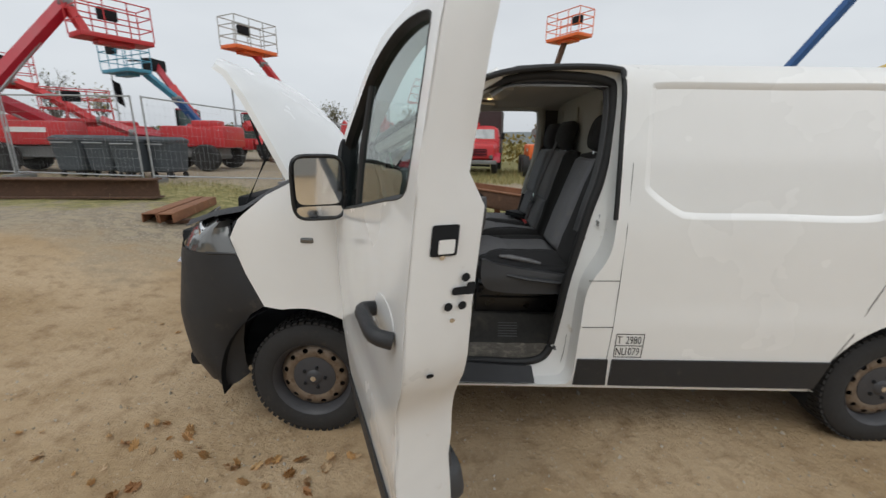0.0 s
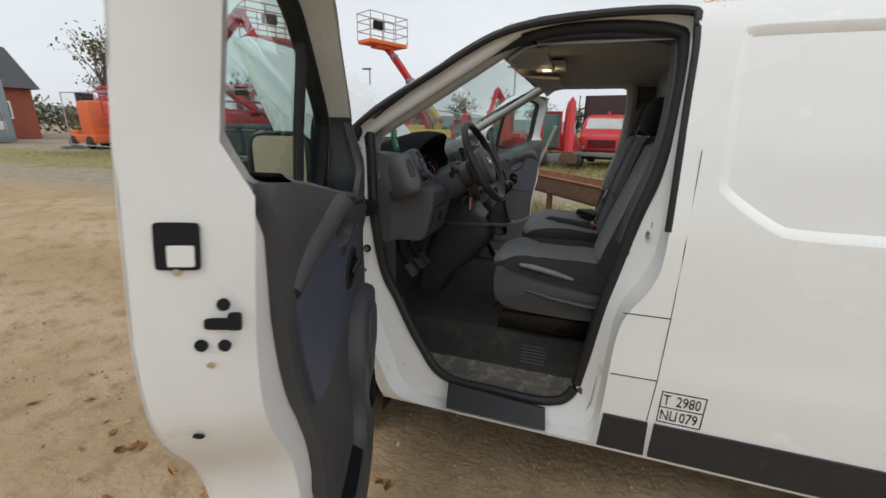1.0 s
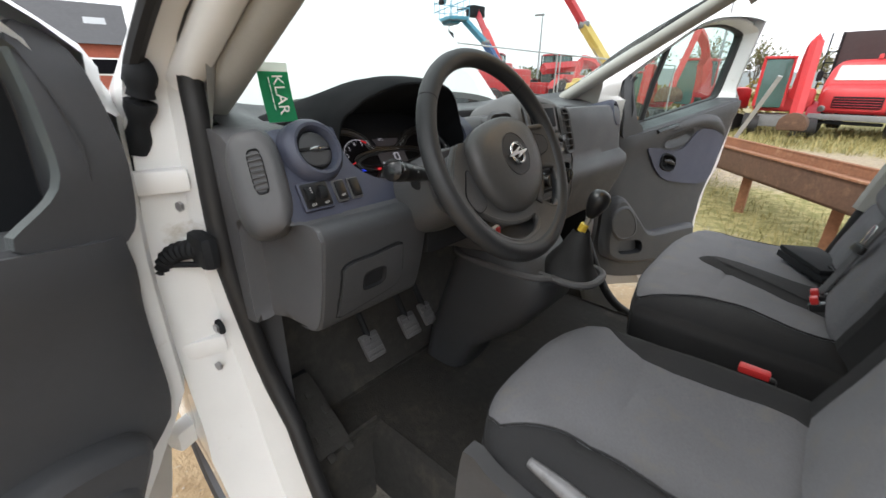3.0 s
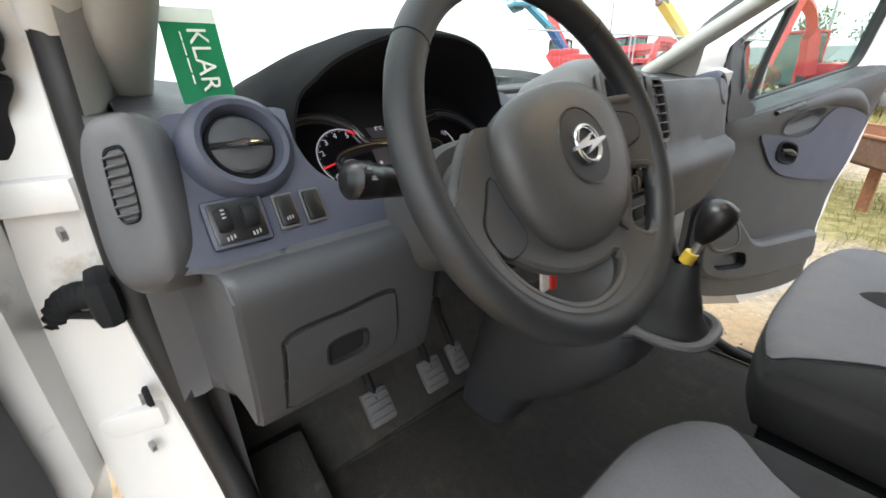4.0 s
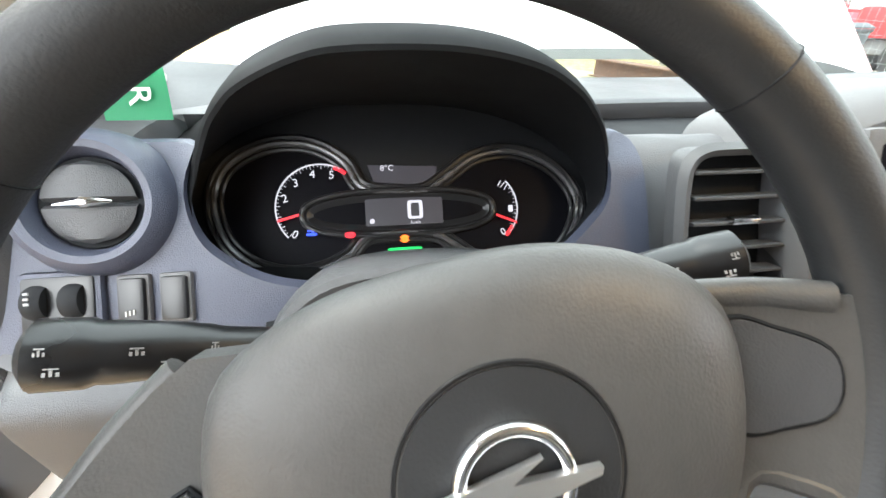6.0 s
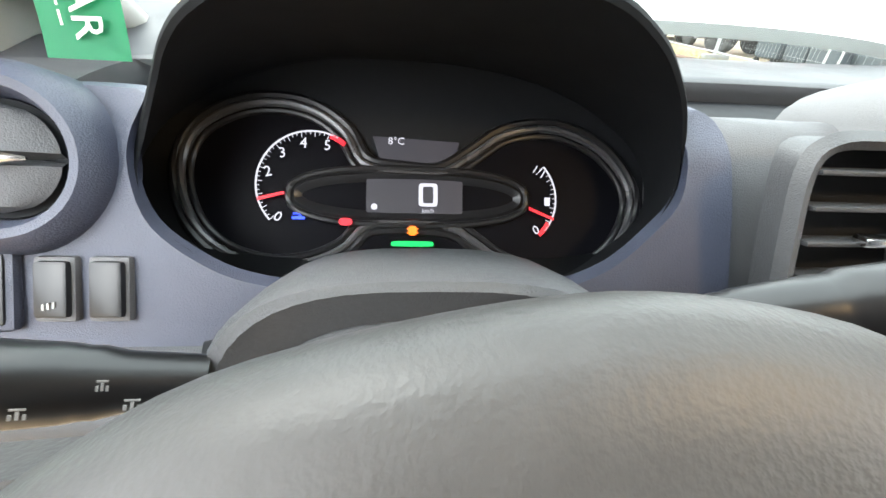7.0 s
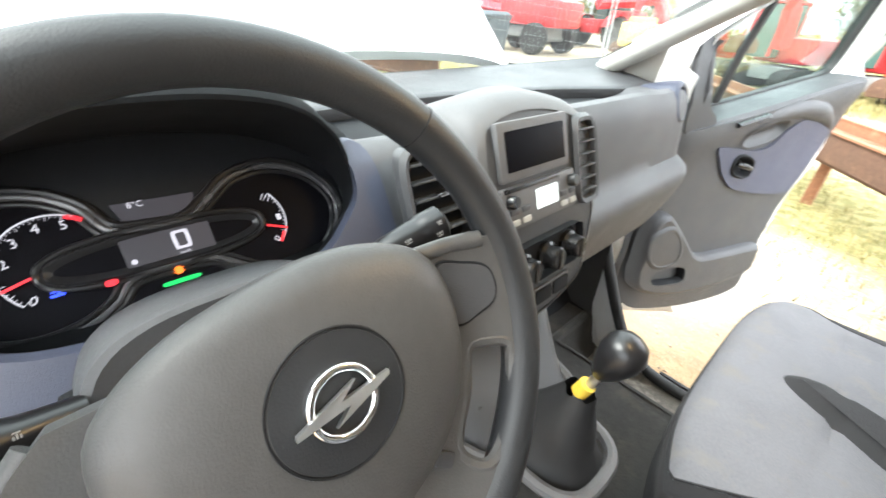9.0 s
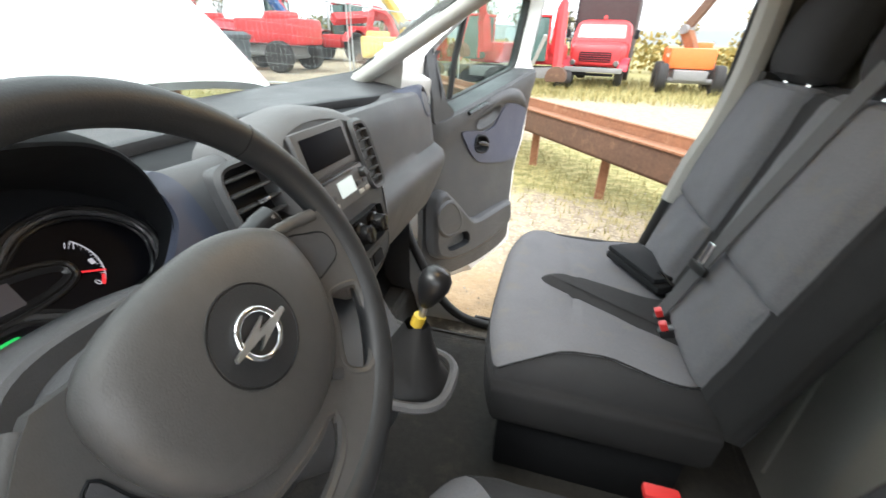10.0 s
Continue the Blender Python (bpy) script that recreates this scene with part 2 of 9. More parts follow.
def loft(rings, closed=True, caps=False, bm=None):
    """A skin over rings of equally many points."""
    bm = bm or bmesh.new()
    vs = [[bm.verts.new(tuple(p)) for p in r] for r in rings]
    n = len(vs[0])
    for a, b in zip(vs, vs[1:]):
        for i in range(n if closed else n - 1):
            j = (i + 1) % n
            bm.faces.new((a[i], a[j], b[j], b[i]))
    if caps:
        bm.faces.new(vs[0][::-1])
        bm.faces.new(vs[-1])
        bmesh.ops.recalc_face_normals(bm, faces=bm.faces)
    return bm


def tube(line, r, sides=10, closed=False, bm=None, flat=1.0, up=(0, 0, 1)):
    """A round or oval bar along a line; r may be one radius or one for each point."""
    p = np.asarray(line, float)
    n = len(p)
    rs = np.full(n, r) if np.isscalar(r) else np.asarray(r)
    rings = []
    for i in range(n):
        d = p[(i + 1) % n] - p[i - 1] if closed or 0 < i < n - 1 else (p[1] - p[0] if i == 0 else p[-1] - p[-2])
        d = d / (np.linalg.norm(d) + 1e-12)
        u = np.array(up, float)
        if abs(d @ u) > 0.95:
            u = np.array((1.0, 0, 0)) if abs(d[0]) < 0.9 else np.array((0, 1.0, 0))
        a = np.cross(d, u)
        a /= np.linalg.norm(a)
        b = np.cross(a, d)
        rings.append([p[i] + rs[i] * (math.cos(q) * a + flat * math.sin(q) * b) for q in np.linspace(0, 2 * math.pi, sides, endpoint=False)])
    if closed:
        rings.append(rings[0])
    bm = bm or bmesh.new()
    s = len(bm.verts)
    bm2 = loft(rings, True, not closed, bm)
    if closed:
        bmesh.ops.remove_doubles(bm2, verts=list(bm2.verts)[s:], dist=1e-6)
        bmesh.ops.recalc_face_normals(bm2, faces=bm2.faces)
    return bm2


def box(bm, c, size, r=0.0, rot=None, seg=2, taper=None):
    """A box with rounded edges, added to bm; c is its middle. taper: (x, y) scale of the top."""
    made = bmesh.ops.create_cube(bm, size=1.0)["verts"]
    for v in made:
        v.co = Vector((v.co.x * size[0], v.co.y * size[1], v.co.z * size[2]))
        if taper and v.co.z > 0:
            v.co.x, v.co.y = v.co.x * taper[0], v.co.y * taper[1]
    geom = made
    if r > 0:
        edges = list({e for v in made for e in v.link_edges})
        geom = bmesh.ops.bevel(bm, geom=edges, offset=r, segments=seg, profile=0.6, affect="EDGES")["verts"]
        seen, stack = set(), [geom[0]]
        while stack:
            v = stack.pop()
            if v not in seen:
                seen.add(v)
                stack += [e.other_vert(v) for e in v.link_edges]
        geom = list(seen)
    m = Matrix.Translation(c) @ (rot.to_4x4() if rot is not None else Matrix())
    bmesh.ops.transform(bm, matrix=m, verts=geom)
    return bm


def rod(bm, a, b, r, sides=8):
    return tube([a, b], r, sides, bm=bm)


def lathe(profile, n, m=None, bm=None):
    """A turned body round local z from (radius, height) pairs, laid by m."""
    bm = bm or bmesh.new()
    m = m or Matrix()
    rings = [[m @ Vector((r * math.cos(a), r * math.sin(a), h)) for a in np.linspace(0, 2 * math.pi, n, endpoint=False)] for r, h in profile]
    loft(rings, True, True, bm)
    return bm


def frame_of(origin, xdir, zdir):
    """A matrix with its x along xdir and its z along zdir."""
    z = Vector(zdir).normalized()
    x = Vector(xdir)
    x = (x - z * x.dot(z)).normalized()
    y = z.cross(x)
    return Matrix.Translation(origin) @ Matrix((x, y, z)).transposed().to_4x4()


def B(*parts):
    """A new bmesh filled by calls of box: (centre, size, radius)."""
    bm = bmesh.new()
    for q in parts:
        box(bm, *q)
    return bm


def rot(ax, deg):
    return Matrix.Rotation(radians(deg), 3, ax)


def blob(u, v, ex=4):
    """A point of a rounded square of unit half size (superellipse) at angle u with radius v."""
    c, s = math.cos(u), math.sin(u)
    return v * math.copysign(abs(c) ** (2 / ex), c), v * math.copysign(abs(s) ** (2 / ex), s)

# ---- the van's body ----


MID = 0.978  # the van's middle in y
SIDE_Z = (0.30, 0.367, 0.45, 0.53, 0.70, 0.745, 0.80, 0.95, 1.15, 1.25, 1.55, 1.80, 1.90, 1.945)
SIDE_Y = (0.060, 0.030, 0.022, 0.016, 0.004, 0.000, 0.006, 0.002, 0.000, 0.004, 0.035, 0.075, 0.098, 0.135)


def side_y(z):
    return float(np.interp(z, SIDE_Z, SIDE_Y))


def on_left(x, z, d=0.0):
    nose = max(0.0, -0.05 - x)
    tail = max(0.0, x - 3.75)
    return (x, side_y(z) + d + 0.9 * nose ** 2 + 0.8 * tail ** 2, z)


def on_right(x, z, d=0.0):
    q = on_left(x, z, d)
    return (q[0], 2 * MID - q[1], q[2])


def arch(cx, r, a0, a1, n=22, cz=0.335):
    return [(cx + r * math.cos(radians(a)), cz + r * math.sin(radians(a))) for a in np.linspace(a0, a1, n)]


APERTURE = [(0.56, 0.365), (0.90, 0.362), (1.28, 0.362), (1.385, 0.39), (1.402, 0.52), (1.410, 0.78), (1.43, 0.93), (1.50, 1.06), (1.523, 1.2),
            (1.523, 1.6), (1.522, 1.87), (1.48, 1.928), (1.203, 1.932), (0.932, 1.892), (0.70, 1.775), (0.36, 1.566), (0.335, 1.42), (0.345, 1.05), (0.38, 0.78), (0.45, 0.55)]
OPENING = [(0.74, 0.459), (0.95, 0.445), (1.19, 0.445), (1.29, 0.50), (1.328, 0.66), (1.364, 0.895), (1.395, 1.04), (1.445, 1.277), (1.485, 1.42),
           (1.511, 1.60), (1.510, 1.82), (1.46, 1.885), (1.204, 1.908), (0.99, 1.882), (0.756, 1.795), (0.42, 1.60), (0.392, 1.43), (0.42, 0.99), (0.49, 0.80), (0.62, 0.56)]
APERTURE_LOOP = keyed_line(APERTURE, 6)
OPENING_LOOP = keyed_line(OPENING, 6)


def opening_y(z, x=1.0):
    return float(np.interp(z, (0.4, 0.55, 1.3, 1.9), (0.115, 0.155, 0.160, 0.185))) - float(np.interp(z, (0.8, 1.2), (0, 0.048))) * float(np.interp(x, (0.44, 0.80), (1, 0)))


SIDE_OUTLINE = (arch(0, 0.45, 101, 28) + [(0.44, 0.40), (0.46, 0.345), (1.4, 0.345), (2.68, 0.345)] + arch(3.107, 0.45, 178, 2)
                + [(3.6, 0.36), (4.0, 0.40), (4.04, 0.8), (4.03, 1.4), (3.98, 1.945), (3.0, 1.945), (2.2, 1.945), (1.523, 1.945), (1.203, 1.942),
                   (0.92, 1.90), (0.70, 1.79), (0.348, 1.580), (0.10, 1.455), (-0.12, 1.345), (-0.28, 1.225), (-0.345, 1.125), (-0.27, 0.95), (-0.18, 0.785)])
van = thing("van", (1.5, MID, 0.0), "white panel van with raised bonnet and open front doors", "van")


def recess_loop(x0, x1, z0, z1, r0, r1):
    """The pressed panel of the cargo side: a small curve above, a long slanted one below in front."""
    return smooth_line([(x0, z1 - r1), (x0 + 0.015, z1 - 0.02), (x0 + r1, z1), ((x0 + x1) / 2, z1), (x1 - 0.06, z1), (x1, z1 - 0.06), (x1, (z0 + z1) / 2), (x1 - 0.01, z0 + 0.08), (x1 - 0.09, z0),
                        ((x0 + x1) / 2, z0), (x0 + r0, z0), (x0 + r0 * 0.62, z0 + 0.025), (x0 + 0.012, z0 + 0.125), (x0, z0 + 0.2)], 90, True)


RECESS = recess_loop(1.635, 2.80, 1.262, 1.868, 0.24, 0.06)
RECESS_REAR = recess_loop(2.90, 3.92, 1.262, 1.868, 0.10, 0.06)


def shrink(loop, d):
    """A closed loop moved inwards by d."""
    p = np.asarray(loop, float)
    t = np.roll(p, -1, 0) - np.roll(p, 1, 0)
    t /= np.linalg.norm(t, axis=1)[:, None] + 1e-9
    nrm = np.stack([-t[:, 1], t[:, 0]], 1)
    area = 0.5 * np.sum(p[:, 0] * np.roll(p[:, 1], -1) - np.roll(p[:, 0], -1) * p[:, 1])
    return p + nrm * (d if area > 0 else -d)


for name, put in (("left", on_left), ("right", on_right)):
    part("body_side", sheet(SIDE_OUTLINE, put, [APERTURE_LOOP, RECESS, RECESS_REAR], 0.05, 0.004), WHITE, van, "white painted body side with door opening")
    for lp in (RECESS, RECESS_REAR):
        a, b, c = lp, shrink(lp, 0.012), shrink(lp, 0.03)
        bm = loft([[put(u, v, 0.0) for u, v in a], [put(u, v, 0.003) for u, v in b], [put(u, v, 0.014) for u, v in c]])
        part("panel_flange", bm, WHITE, van)
        part("side_panel", sheet(c, lambda u, v, d, put=put: put(u, v, d + 0.014), (), 0.07, 0.003), WHITE, van)
    rings = []
    for k, (ease, deep) in enumerate(((0, 0), (0.03, 0.35), (0.12, 0.72), (0.55, 0.86), (1, 1))):
        rings.append([])
        for (u0, v0), (u1, v1) in zip(APERTURE_LOOP, OPENING_LOOP):
            u, v = u0 + (u1 - u0) * ease, v0 + (v1 - v0) * ease
            q0, y1 = put(u, v)[1], opening_y(v1, u1)
            y0 = on_left(u, v)[1]
            y = y0 + (y1 - y0) * deep
            rings[-1].append((u, y if name == "left" else 2 * MID - y, v))
    part("door_jamb", loft(rings), JAMB, van, "white painted door shut face, dusty at the sill")
    seal = [(u, opening_y(v, u) if name == "left" else 2 * MID - opening_y(v, u), v) for u, v in OPENING_LOOP]
    part("door_seal", tube(seal, 0.021, 10, True), RUBBER, van)
    strip = [(u, put(u, v, 0.012)[1], v) for u, v in APERTURE_LOOP[8 * 6 + 1:15 * 6 + 2]]
    part("edge_seal", tube(strip, 0.014, 8), RUBBER, van)

# ---- roof, glass, nose, bonnet ----


def roof_front(w):
    return 0.92 - 0.10 * (1 - w * w)


rings = []
for k in np.linspace(0, 1, 26):
    ring = []
    for w in np.linspace(-1, 1, 25):
        x0 = roof_front(w)
        x = x0 + (4.0 - x0) * k
        zs = 1.945 + 0.032 * (1 - abs(w) ** 3.0) - 0.045 * max(0, 1 - (x - x0) / 0.22) ** 2 + 0.004 * math.sin(x * 14) * (1 - w * w) * (x > 1.7)
        ring.append((x, MID + w * (MID - 0.135), zs))
    rings.append(ring)
part("roof", loft(rings, False), WHITE, van, "white painted steel roof")
for w in (-0.72, 0.72):
    part("roof_rib", tube([(x, MID + w * 0.843, 1.968) for x in np.linspace(1.75, 3.9, 8)], 0.012, 8, flat=0.5), WHITE, van)
rear = [(q[1], q[2]) for q in [on_left(4.0, z) for z in SIDE_Z[1:]]]
rear_loop = rear + [(2 * MID - y, z) for y, z in reversed(rear)]
part("rear_door", sheet(rear_loop, lambda u, v, d: (4.015 - d, u, v), (), 0.15, 0.01), WHITE, van)
part("rear_bumper", B(((4.03, MID, 0.45), (0.16, 1.80, 0.22), 0.04)), PLASTIC, van)


def screen_point(w, v):
    sx, sz = 0.335 + 0.60 * v, 1.548 + 0.358 * v
    cx, cz = 0.09 + 0.74 * v, 1.50 + 0.43 * v
    half = 0.84 - 0.045 * v
    g = 1 - abs(w) ** 2.2
    return Vector((sx + (cx - sx) * g, MID + w * half, sz + (cz - sz) * g))


bm = loft([[screen_point(w, v) for w in np.linspace(-1, 1, 33)] for v in np.linspace(-0.14, 1, 17)], False)
glass = part("windscreen", bm, WINDSCREEN, van, "green-tinted windscreen glass")
glass.visible_shadow = False
border = [screen_point(w, -0.14) for w in np.linspace(-1, 1, 25)] + [screen_point(1, v) for v in np.linspace(0.1, 0.9, 9)] + [screen_point(w, 1.0) for w in np.linspace(1, -1, 25)] + [screen_point(-1, v) for v in np.linspace(0.9, 0.1, 9)]
part("windscreen_seal", tube(border, 0.013, 6, True), RUBBER, van)
for s in (1, -1):
    line = [screen_point(s, v) + Vector((0.03, s * 0.012, 0.004)) for v in np.linspace(-0.03, 1, 12)]
    part("a_pillar", tube(line, 0.030, 10), WHITE, van)
    line = [screen_point(s, v) + Vector((0.030, -s * 0.045, -0.020)) for v in np.linspace(-0.22, 1.0, 16)]
    part("pillar_trim", tube(line, 0.034, 12, flat=0.8), PILLAR, van, "light grey windscreen pillar trim")
    # broad foot of the trim between the screen's edge and the door opening
    rings = []
    for z in np.linspace(1.36, 1.74, 16):
        sx = 0.335 + 0.60 * (z - 1.548) / 0.358
        ox = max(float(np.interp(z, (0.99, 1.43, 1.60, 1.795), (0.42, 0.392, 0.42, 0.756))) + 0.030, sx + 0.050)
        sy, oy = 0.175, opening_y(z, ox) + 0.006
        ring = []
        for k in np.linspace(0, 1, 9):
            y = sy + (oy - sy) * k + 0.016 * math.sin(math.pi * k) ** 0.8
            ring.append((sx + (ox - sx) * k, y if s == -1 else 2 * MID - y, z))
        rings.append(ring)
    part("pillar_foot", loft(rings, False), PILLAR, van)
for off in (0.25, 0.62):
    arm = [(-0.05, MID - 0.5 + off, 1.400), (-0.03, MID - 0.15 + off, 1.425), (-0.03, MID + 0.3 + off * 0.4, 1.415)]
    part("wiper", tube(smooth_line(arm, 10), 0.008, 6), BLACK_MATT, van)
bm = loft([[screen_point(w, -0.15) + Vector((dx, 0, dz)) for w in np.linspace(-1, 1, 25)] for dx, dz in ((0.0, -0.006), (-0.10, -0.03), (-0.20, -0.04), (-0.22, -0.12))], False)
part("cowl", bm, PLASTIC, van)


def nose_ring(z, x0, shift=0.0, wide=0.0, n=41):
    half = [(x0, on_left(x0, max(z, 0.45))[1] + 0.004), (-0.54, 0.075 - wide), (-0.73, 0.20 - wide), (-0.875, 0.52), (-0.925, MID)]
    pts = half + [(x, 2 * MID - y) for x, y in half[-2::-1]]
    lift = 0.07 if z < 0.4 else 0.0
    return [(x + shift * min(1, max(0, (-0.30 - x) / 0.4)), y, z + lift * min(1, max(0, (x + 0.66) / 0.26))) for x, y in smooth_line(pts, n)]


levels = ((0.27, -0.40, 0.20), (0.30, -0.37, 0.10), (0.42, -0.365, 0.02), (0.56, -0.35, 0.0), (0.66, -0.32, -0.008), (0.73, -0.27, 0.0), (0.785, -0.185, 0.01), (0.90, -0.235, 0.03), (1.0, -0.285, 0.045), (1.05, -0.31, 0.06))
part("front_bumper", loft([nose_ring(z, x0, s) for z, x0, s in levels], False), PLASTIC, van, "dark grey unpainted plastic front bumper")
part("bumper_lip", tube(nose_ring(0.285, -0.40, 0.16)[3:-3], 0.018, 8), PLASTIC, van)
part("grille_bar", tube([q for q in nose_ring(0.93, -0.235, 0.035)][9:-9], 0.022, 8, flat=0.6), CHROME, van)
for s in (0, 1):
    rings = []
    for z, x0, sh in ((1.045, -0.315, 0.07), (1.09, -0.345, 0.10), (1.13, -0.39, 0.14), (1.17, -0.44, 0.20), (1.205, -0.49, 0.26)):
        ring = nose_ring(z, x0, sh, 0, 61)[:18]
        rings.append([(x, y if s == 0 else 2 * MID - y, zz + 0.02 * max(0, -x - 0.3)) for x, y, zz in ring])
    part("headlight", loft(rings, False), LAMP_CLEAR, van, "large swept headlamp with cloudy lens")
    line = [r[0] for r in rings]
    part("headlight_rim", tube(line + [rings[-1][k] for k in (4, 9, 14, 17)] + [rings[2][17], rings[0][17], rings[0][9], rings[0][4]], 0.008, 6, True), BLACK_GLOSS, van)
    lampm = frame_of((-0.52, 0.17 if s == 0 else 2 * MID - 0.17, 1.13), (0, 1, 0), (-0.75, -0.5 if s == 0 else 0.5, 0.15))
    part("reflector", lathe([(0.02, -0.03), (0.06, 0.0), (0.065, 0.02), (0.05, 0.03)], 20, lampm), CHROME, van)
    ind = B(((0.067, 0.0 if s == 0 else 2 * MID, 1.136), (0.062, 0.014, 0.026), 0.009))
    part("side_indicator", ind, LAMP_CLEAR, van)
    inner = loft([[(x, (y + dy) if s == 0 else 2 * MID - y - dy, z + dz) for x, z in ((-0.62, 1.16), (-0.45, 1.22), (-0.28, 1.255), (-0.12, 1.345), (0.10, 1.455)) for y in (0.03 + 0.25 * max(0, -x - 0.05),)] for dy, dz in ((0.0, 0.0), (0.05, 0.025), (0.14, 0.02), (0.2, -0.06))], False)
    part("wing_cover", inner, PLASTIC, van, "black plastic cover beside the engine bay")
bm = bmesh.new()
box(bm, (-0.35, MID, 1.06), (0.75, 1.40, 0.12), 0.03)
for x, y, sx, sy, sz in ((-0.3, 0.7, 0.4, 0.45, 0.16), (-0.25, 1.3, 0.3, 0.3, 0.2), (-0.5, 1.0, 0.2, 0.5, 0.1), (-0.05, 0.98, 0.2, 1.3, 0.2)):
    box(bm, (x, y, 1.12 + sz / 2), (sx, sy, sz), 0.03)
part("engine_bay", bm, BLACK_MATT, van, "dark engine bay under the raised bonnet")


def bonnet_point(w, s):
    c = np.array([np.interp(s, (0, 0.28, 0.56, 0.82, 1), (0.05, -0.13, -0.30, -0.46, -0.60)), np.interp(s, (0, 0.28, 0.56, 0.82, 1), (1.513, 1.725, 1.895, 2.00, 2.045))])
    half = float(np.interp(s, (0, 0.3, 0.6, 0.85, 0.95, 1.0), (0.80, 0.79, 0.76, 0.71, 0.68, 0.62)))
    drop = 0.10 * abs(w) ** 2.4 * (1 - 0.6 * s) + 0.05 * abs(w) ** 6
    lean = max(0.0, w)
    return (c[0] - 0.64 * drop + (0.20 - 0.22 * lean) * abs(w) ** 2.5 * s, MID + w * half - 0.09 * lean * min(1, 2 * s), c[1] - 0.77 * drop)


outer = [[bonnet_point(w, s) for w in np.linspace(-1, 1, 33)] for s in 1 - (1 - np.linspace(0, 1, 25)) ** 1.4]
inner = [[(x - 0.022, y, z - 0.022) for x, y, z in r] for r in outer]
bm = bmesh.new()
loft(outer, False, False, bm)
loft([r[::-1] for r in inner], False, False, bm)
edge_o = outer[0] + [r[-1] for r in outer[1:-1]] + outer[-1][::-1] + [r[0] for r in outer[-2:0:-1]]
edge_i = [(x - 0.022, y, z - 0.022) for x, y, z in edge_o]
loft([edge_o, edge_i], True, False, bm)
bmesh.ops.remove_doubles(bm, verts=bm.verts, dist=1e-5)
bmesh.ops.recalc_face_normals(bm, faces=bm.faces)
part("bonnet", bm, WHITE, van, "raised white bonnet")
part("bonnet_stay", tube([(-0.30, 0.20, 1.28), (-0.20, 0.24, 1.50), (-0.28, 0.30, 1.70)], 0.007, 8), BLACK_MATT, van)
for y in (0.26, 2 * MID - 0.26):
    part("bonnet_hinge", B(((0.0, y, 1.40), (0.09, 0.03, 0.12), 0.01)), BLACK_MATT, van)

# ---- sills, cladding, flap, plate ----
for put, s in ((on_left, 1), (on_right, -1)):
    bm = sheet([(1.588, 0.372), (1.588, 0.527), (2.0, 0.529), (2.698, 0.531), (2.655, 0.372), (2.0, 0.371)], lambda u, v, d: put(u, v, d - 0.010), (), 0.08, 0.012)
    part("side_cladding", bm, PLASTIC, van, "dark grey plastic cladding strip")
    bm = sheet([(1.405, 0.372), (1.412, 0.527), (1.566, 0.527), (1.572, 0.372)], lambda u, v, d: put(u, v, d - 0.010), (), 0.08, 0.012)
    part("side_cladding", bm, PLASTIC, van)
    seam = [put(x, z, -0.0005) for x, z in ((1.585, 1.93), (1.577, 1.5), (1.575, 1.2), (1.574, 0.956), (1.569, 0.711), (1.562, 0.53))]
    part("door_gap", tube(seam, 0.0014, 5), BLACK_MATT, van)
    for a, b in (((1.425, 0.955), (1.574, 0.957)), ((1.415, 0.709), (1.569, 0.712))):
        part("flap_gap", tube([put(*a, -0.0005), put(*b, -0.0005)], 0.002, 5), BLACK_MATT, van)
    gap = [put(x, z, -0.0005) for x, z in ((2.70, 0.53), (2.76, 0.68), (2.80, 0.82), (2.86, 1.0), (2.87, 1.9))]
    part("door_gap", tube(gap, 0.0022, 5), BLACK_MATT, van)
    part("sill_pad", sheet([(0.775, 0.37), (0.765, 0.452), (1.195, 0.437), (1.205, 0.37)], lambda u, v, d, s=s: (u, (0.035 + (v - 0.37) * 0.75 + d - 0.012) if s == 1 else 2 * MID - (0.035 + (v - 0.37) * 0.75 + d - 0.012), v + 0.006), (), 0.05, 0.012), PLASTIC, van, "black grip pad on the door sill")
    part("rail_slot", tube([put(x, 1.205, 0.001) for x in (2.95, 3.5, 3.9)], 0.006, 6), BLACK_MATT, van)
    part("wheel_liner", loft([[(cx + 0.46 * math.cos(a), (MID + s * (yy - MID)) if s == 1 else 2 * MID - yy, 0.335 + 0.46 * math.sin(a)) for a in np.linspace(-0.15, math.pi + 0.15, 24)] for cx in (0.0,) for yy in (0.03, 0.32)], False), BLACK_MATT, van)
    part("wheel_liner", loft([[(3.107 + 0.46 * math.cos(a), yy if s == 1 else 2 * MID - yy, 0.335 + 0.46 * math.sin(a)) for a in np.linspace(-0.15, math.pi + 0.15, 24)] for yy in (0.03, 0.32)], False), BLACK_MATT, van)
part("underbody", B(((1.55, MID, 0.36), (4.6, 1.5, 0.08), 0.02)), BLACK_MATT, van)
# weight plate painted on the side
for u0, u1, v0, v1 in ((1.592, 1.735, 0.672, 0.676), (1.592, 1.735, 0.606, 0.610), (1.592, 1.735, 0.540, 0.544), (1.592, 1.5955, 0.54, 0.676), (1.7315, 1.735, 0.54, 0.676)):
    part("plate_line", sheet([(u0, v0), (u1, v0), (u1, v1), (u0, v1)], lambda u, v, d: on_left(u, v, d - 0.0015), (), 0.05, 0.001), BLACK_MATT, van)


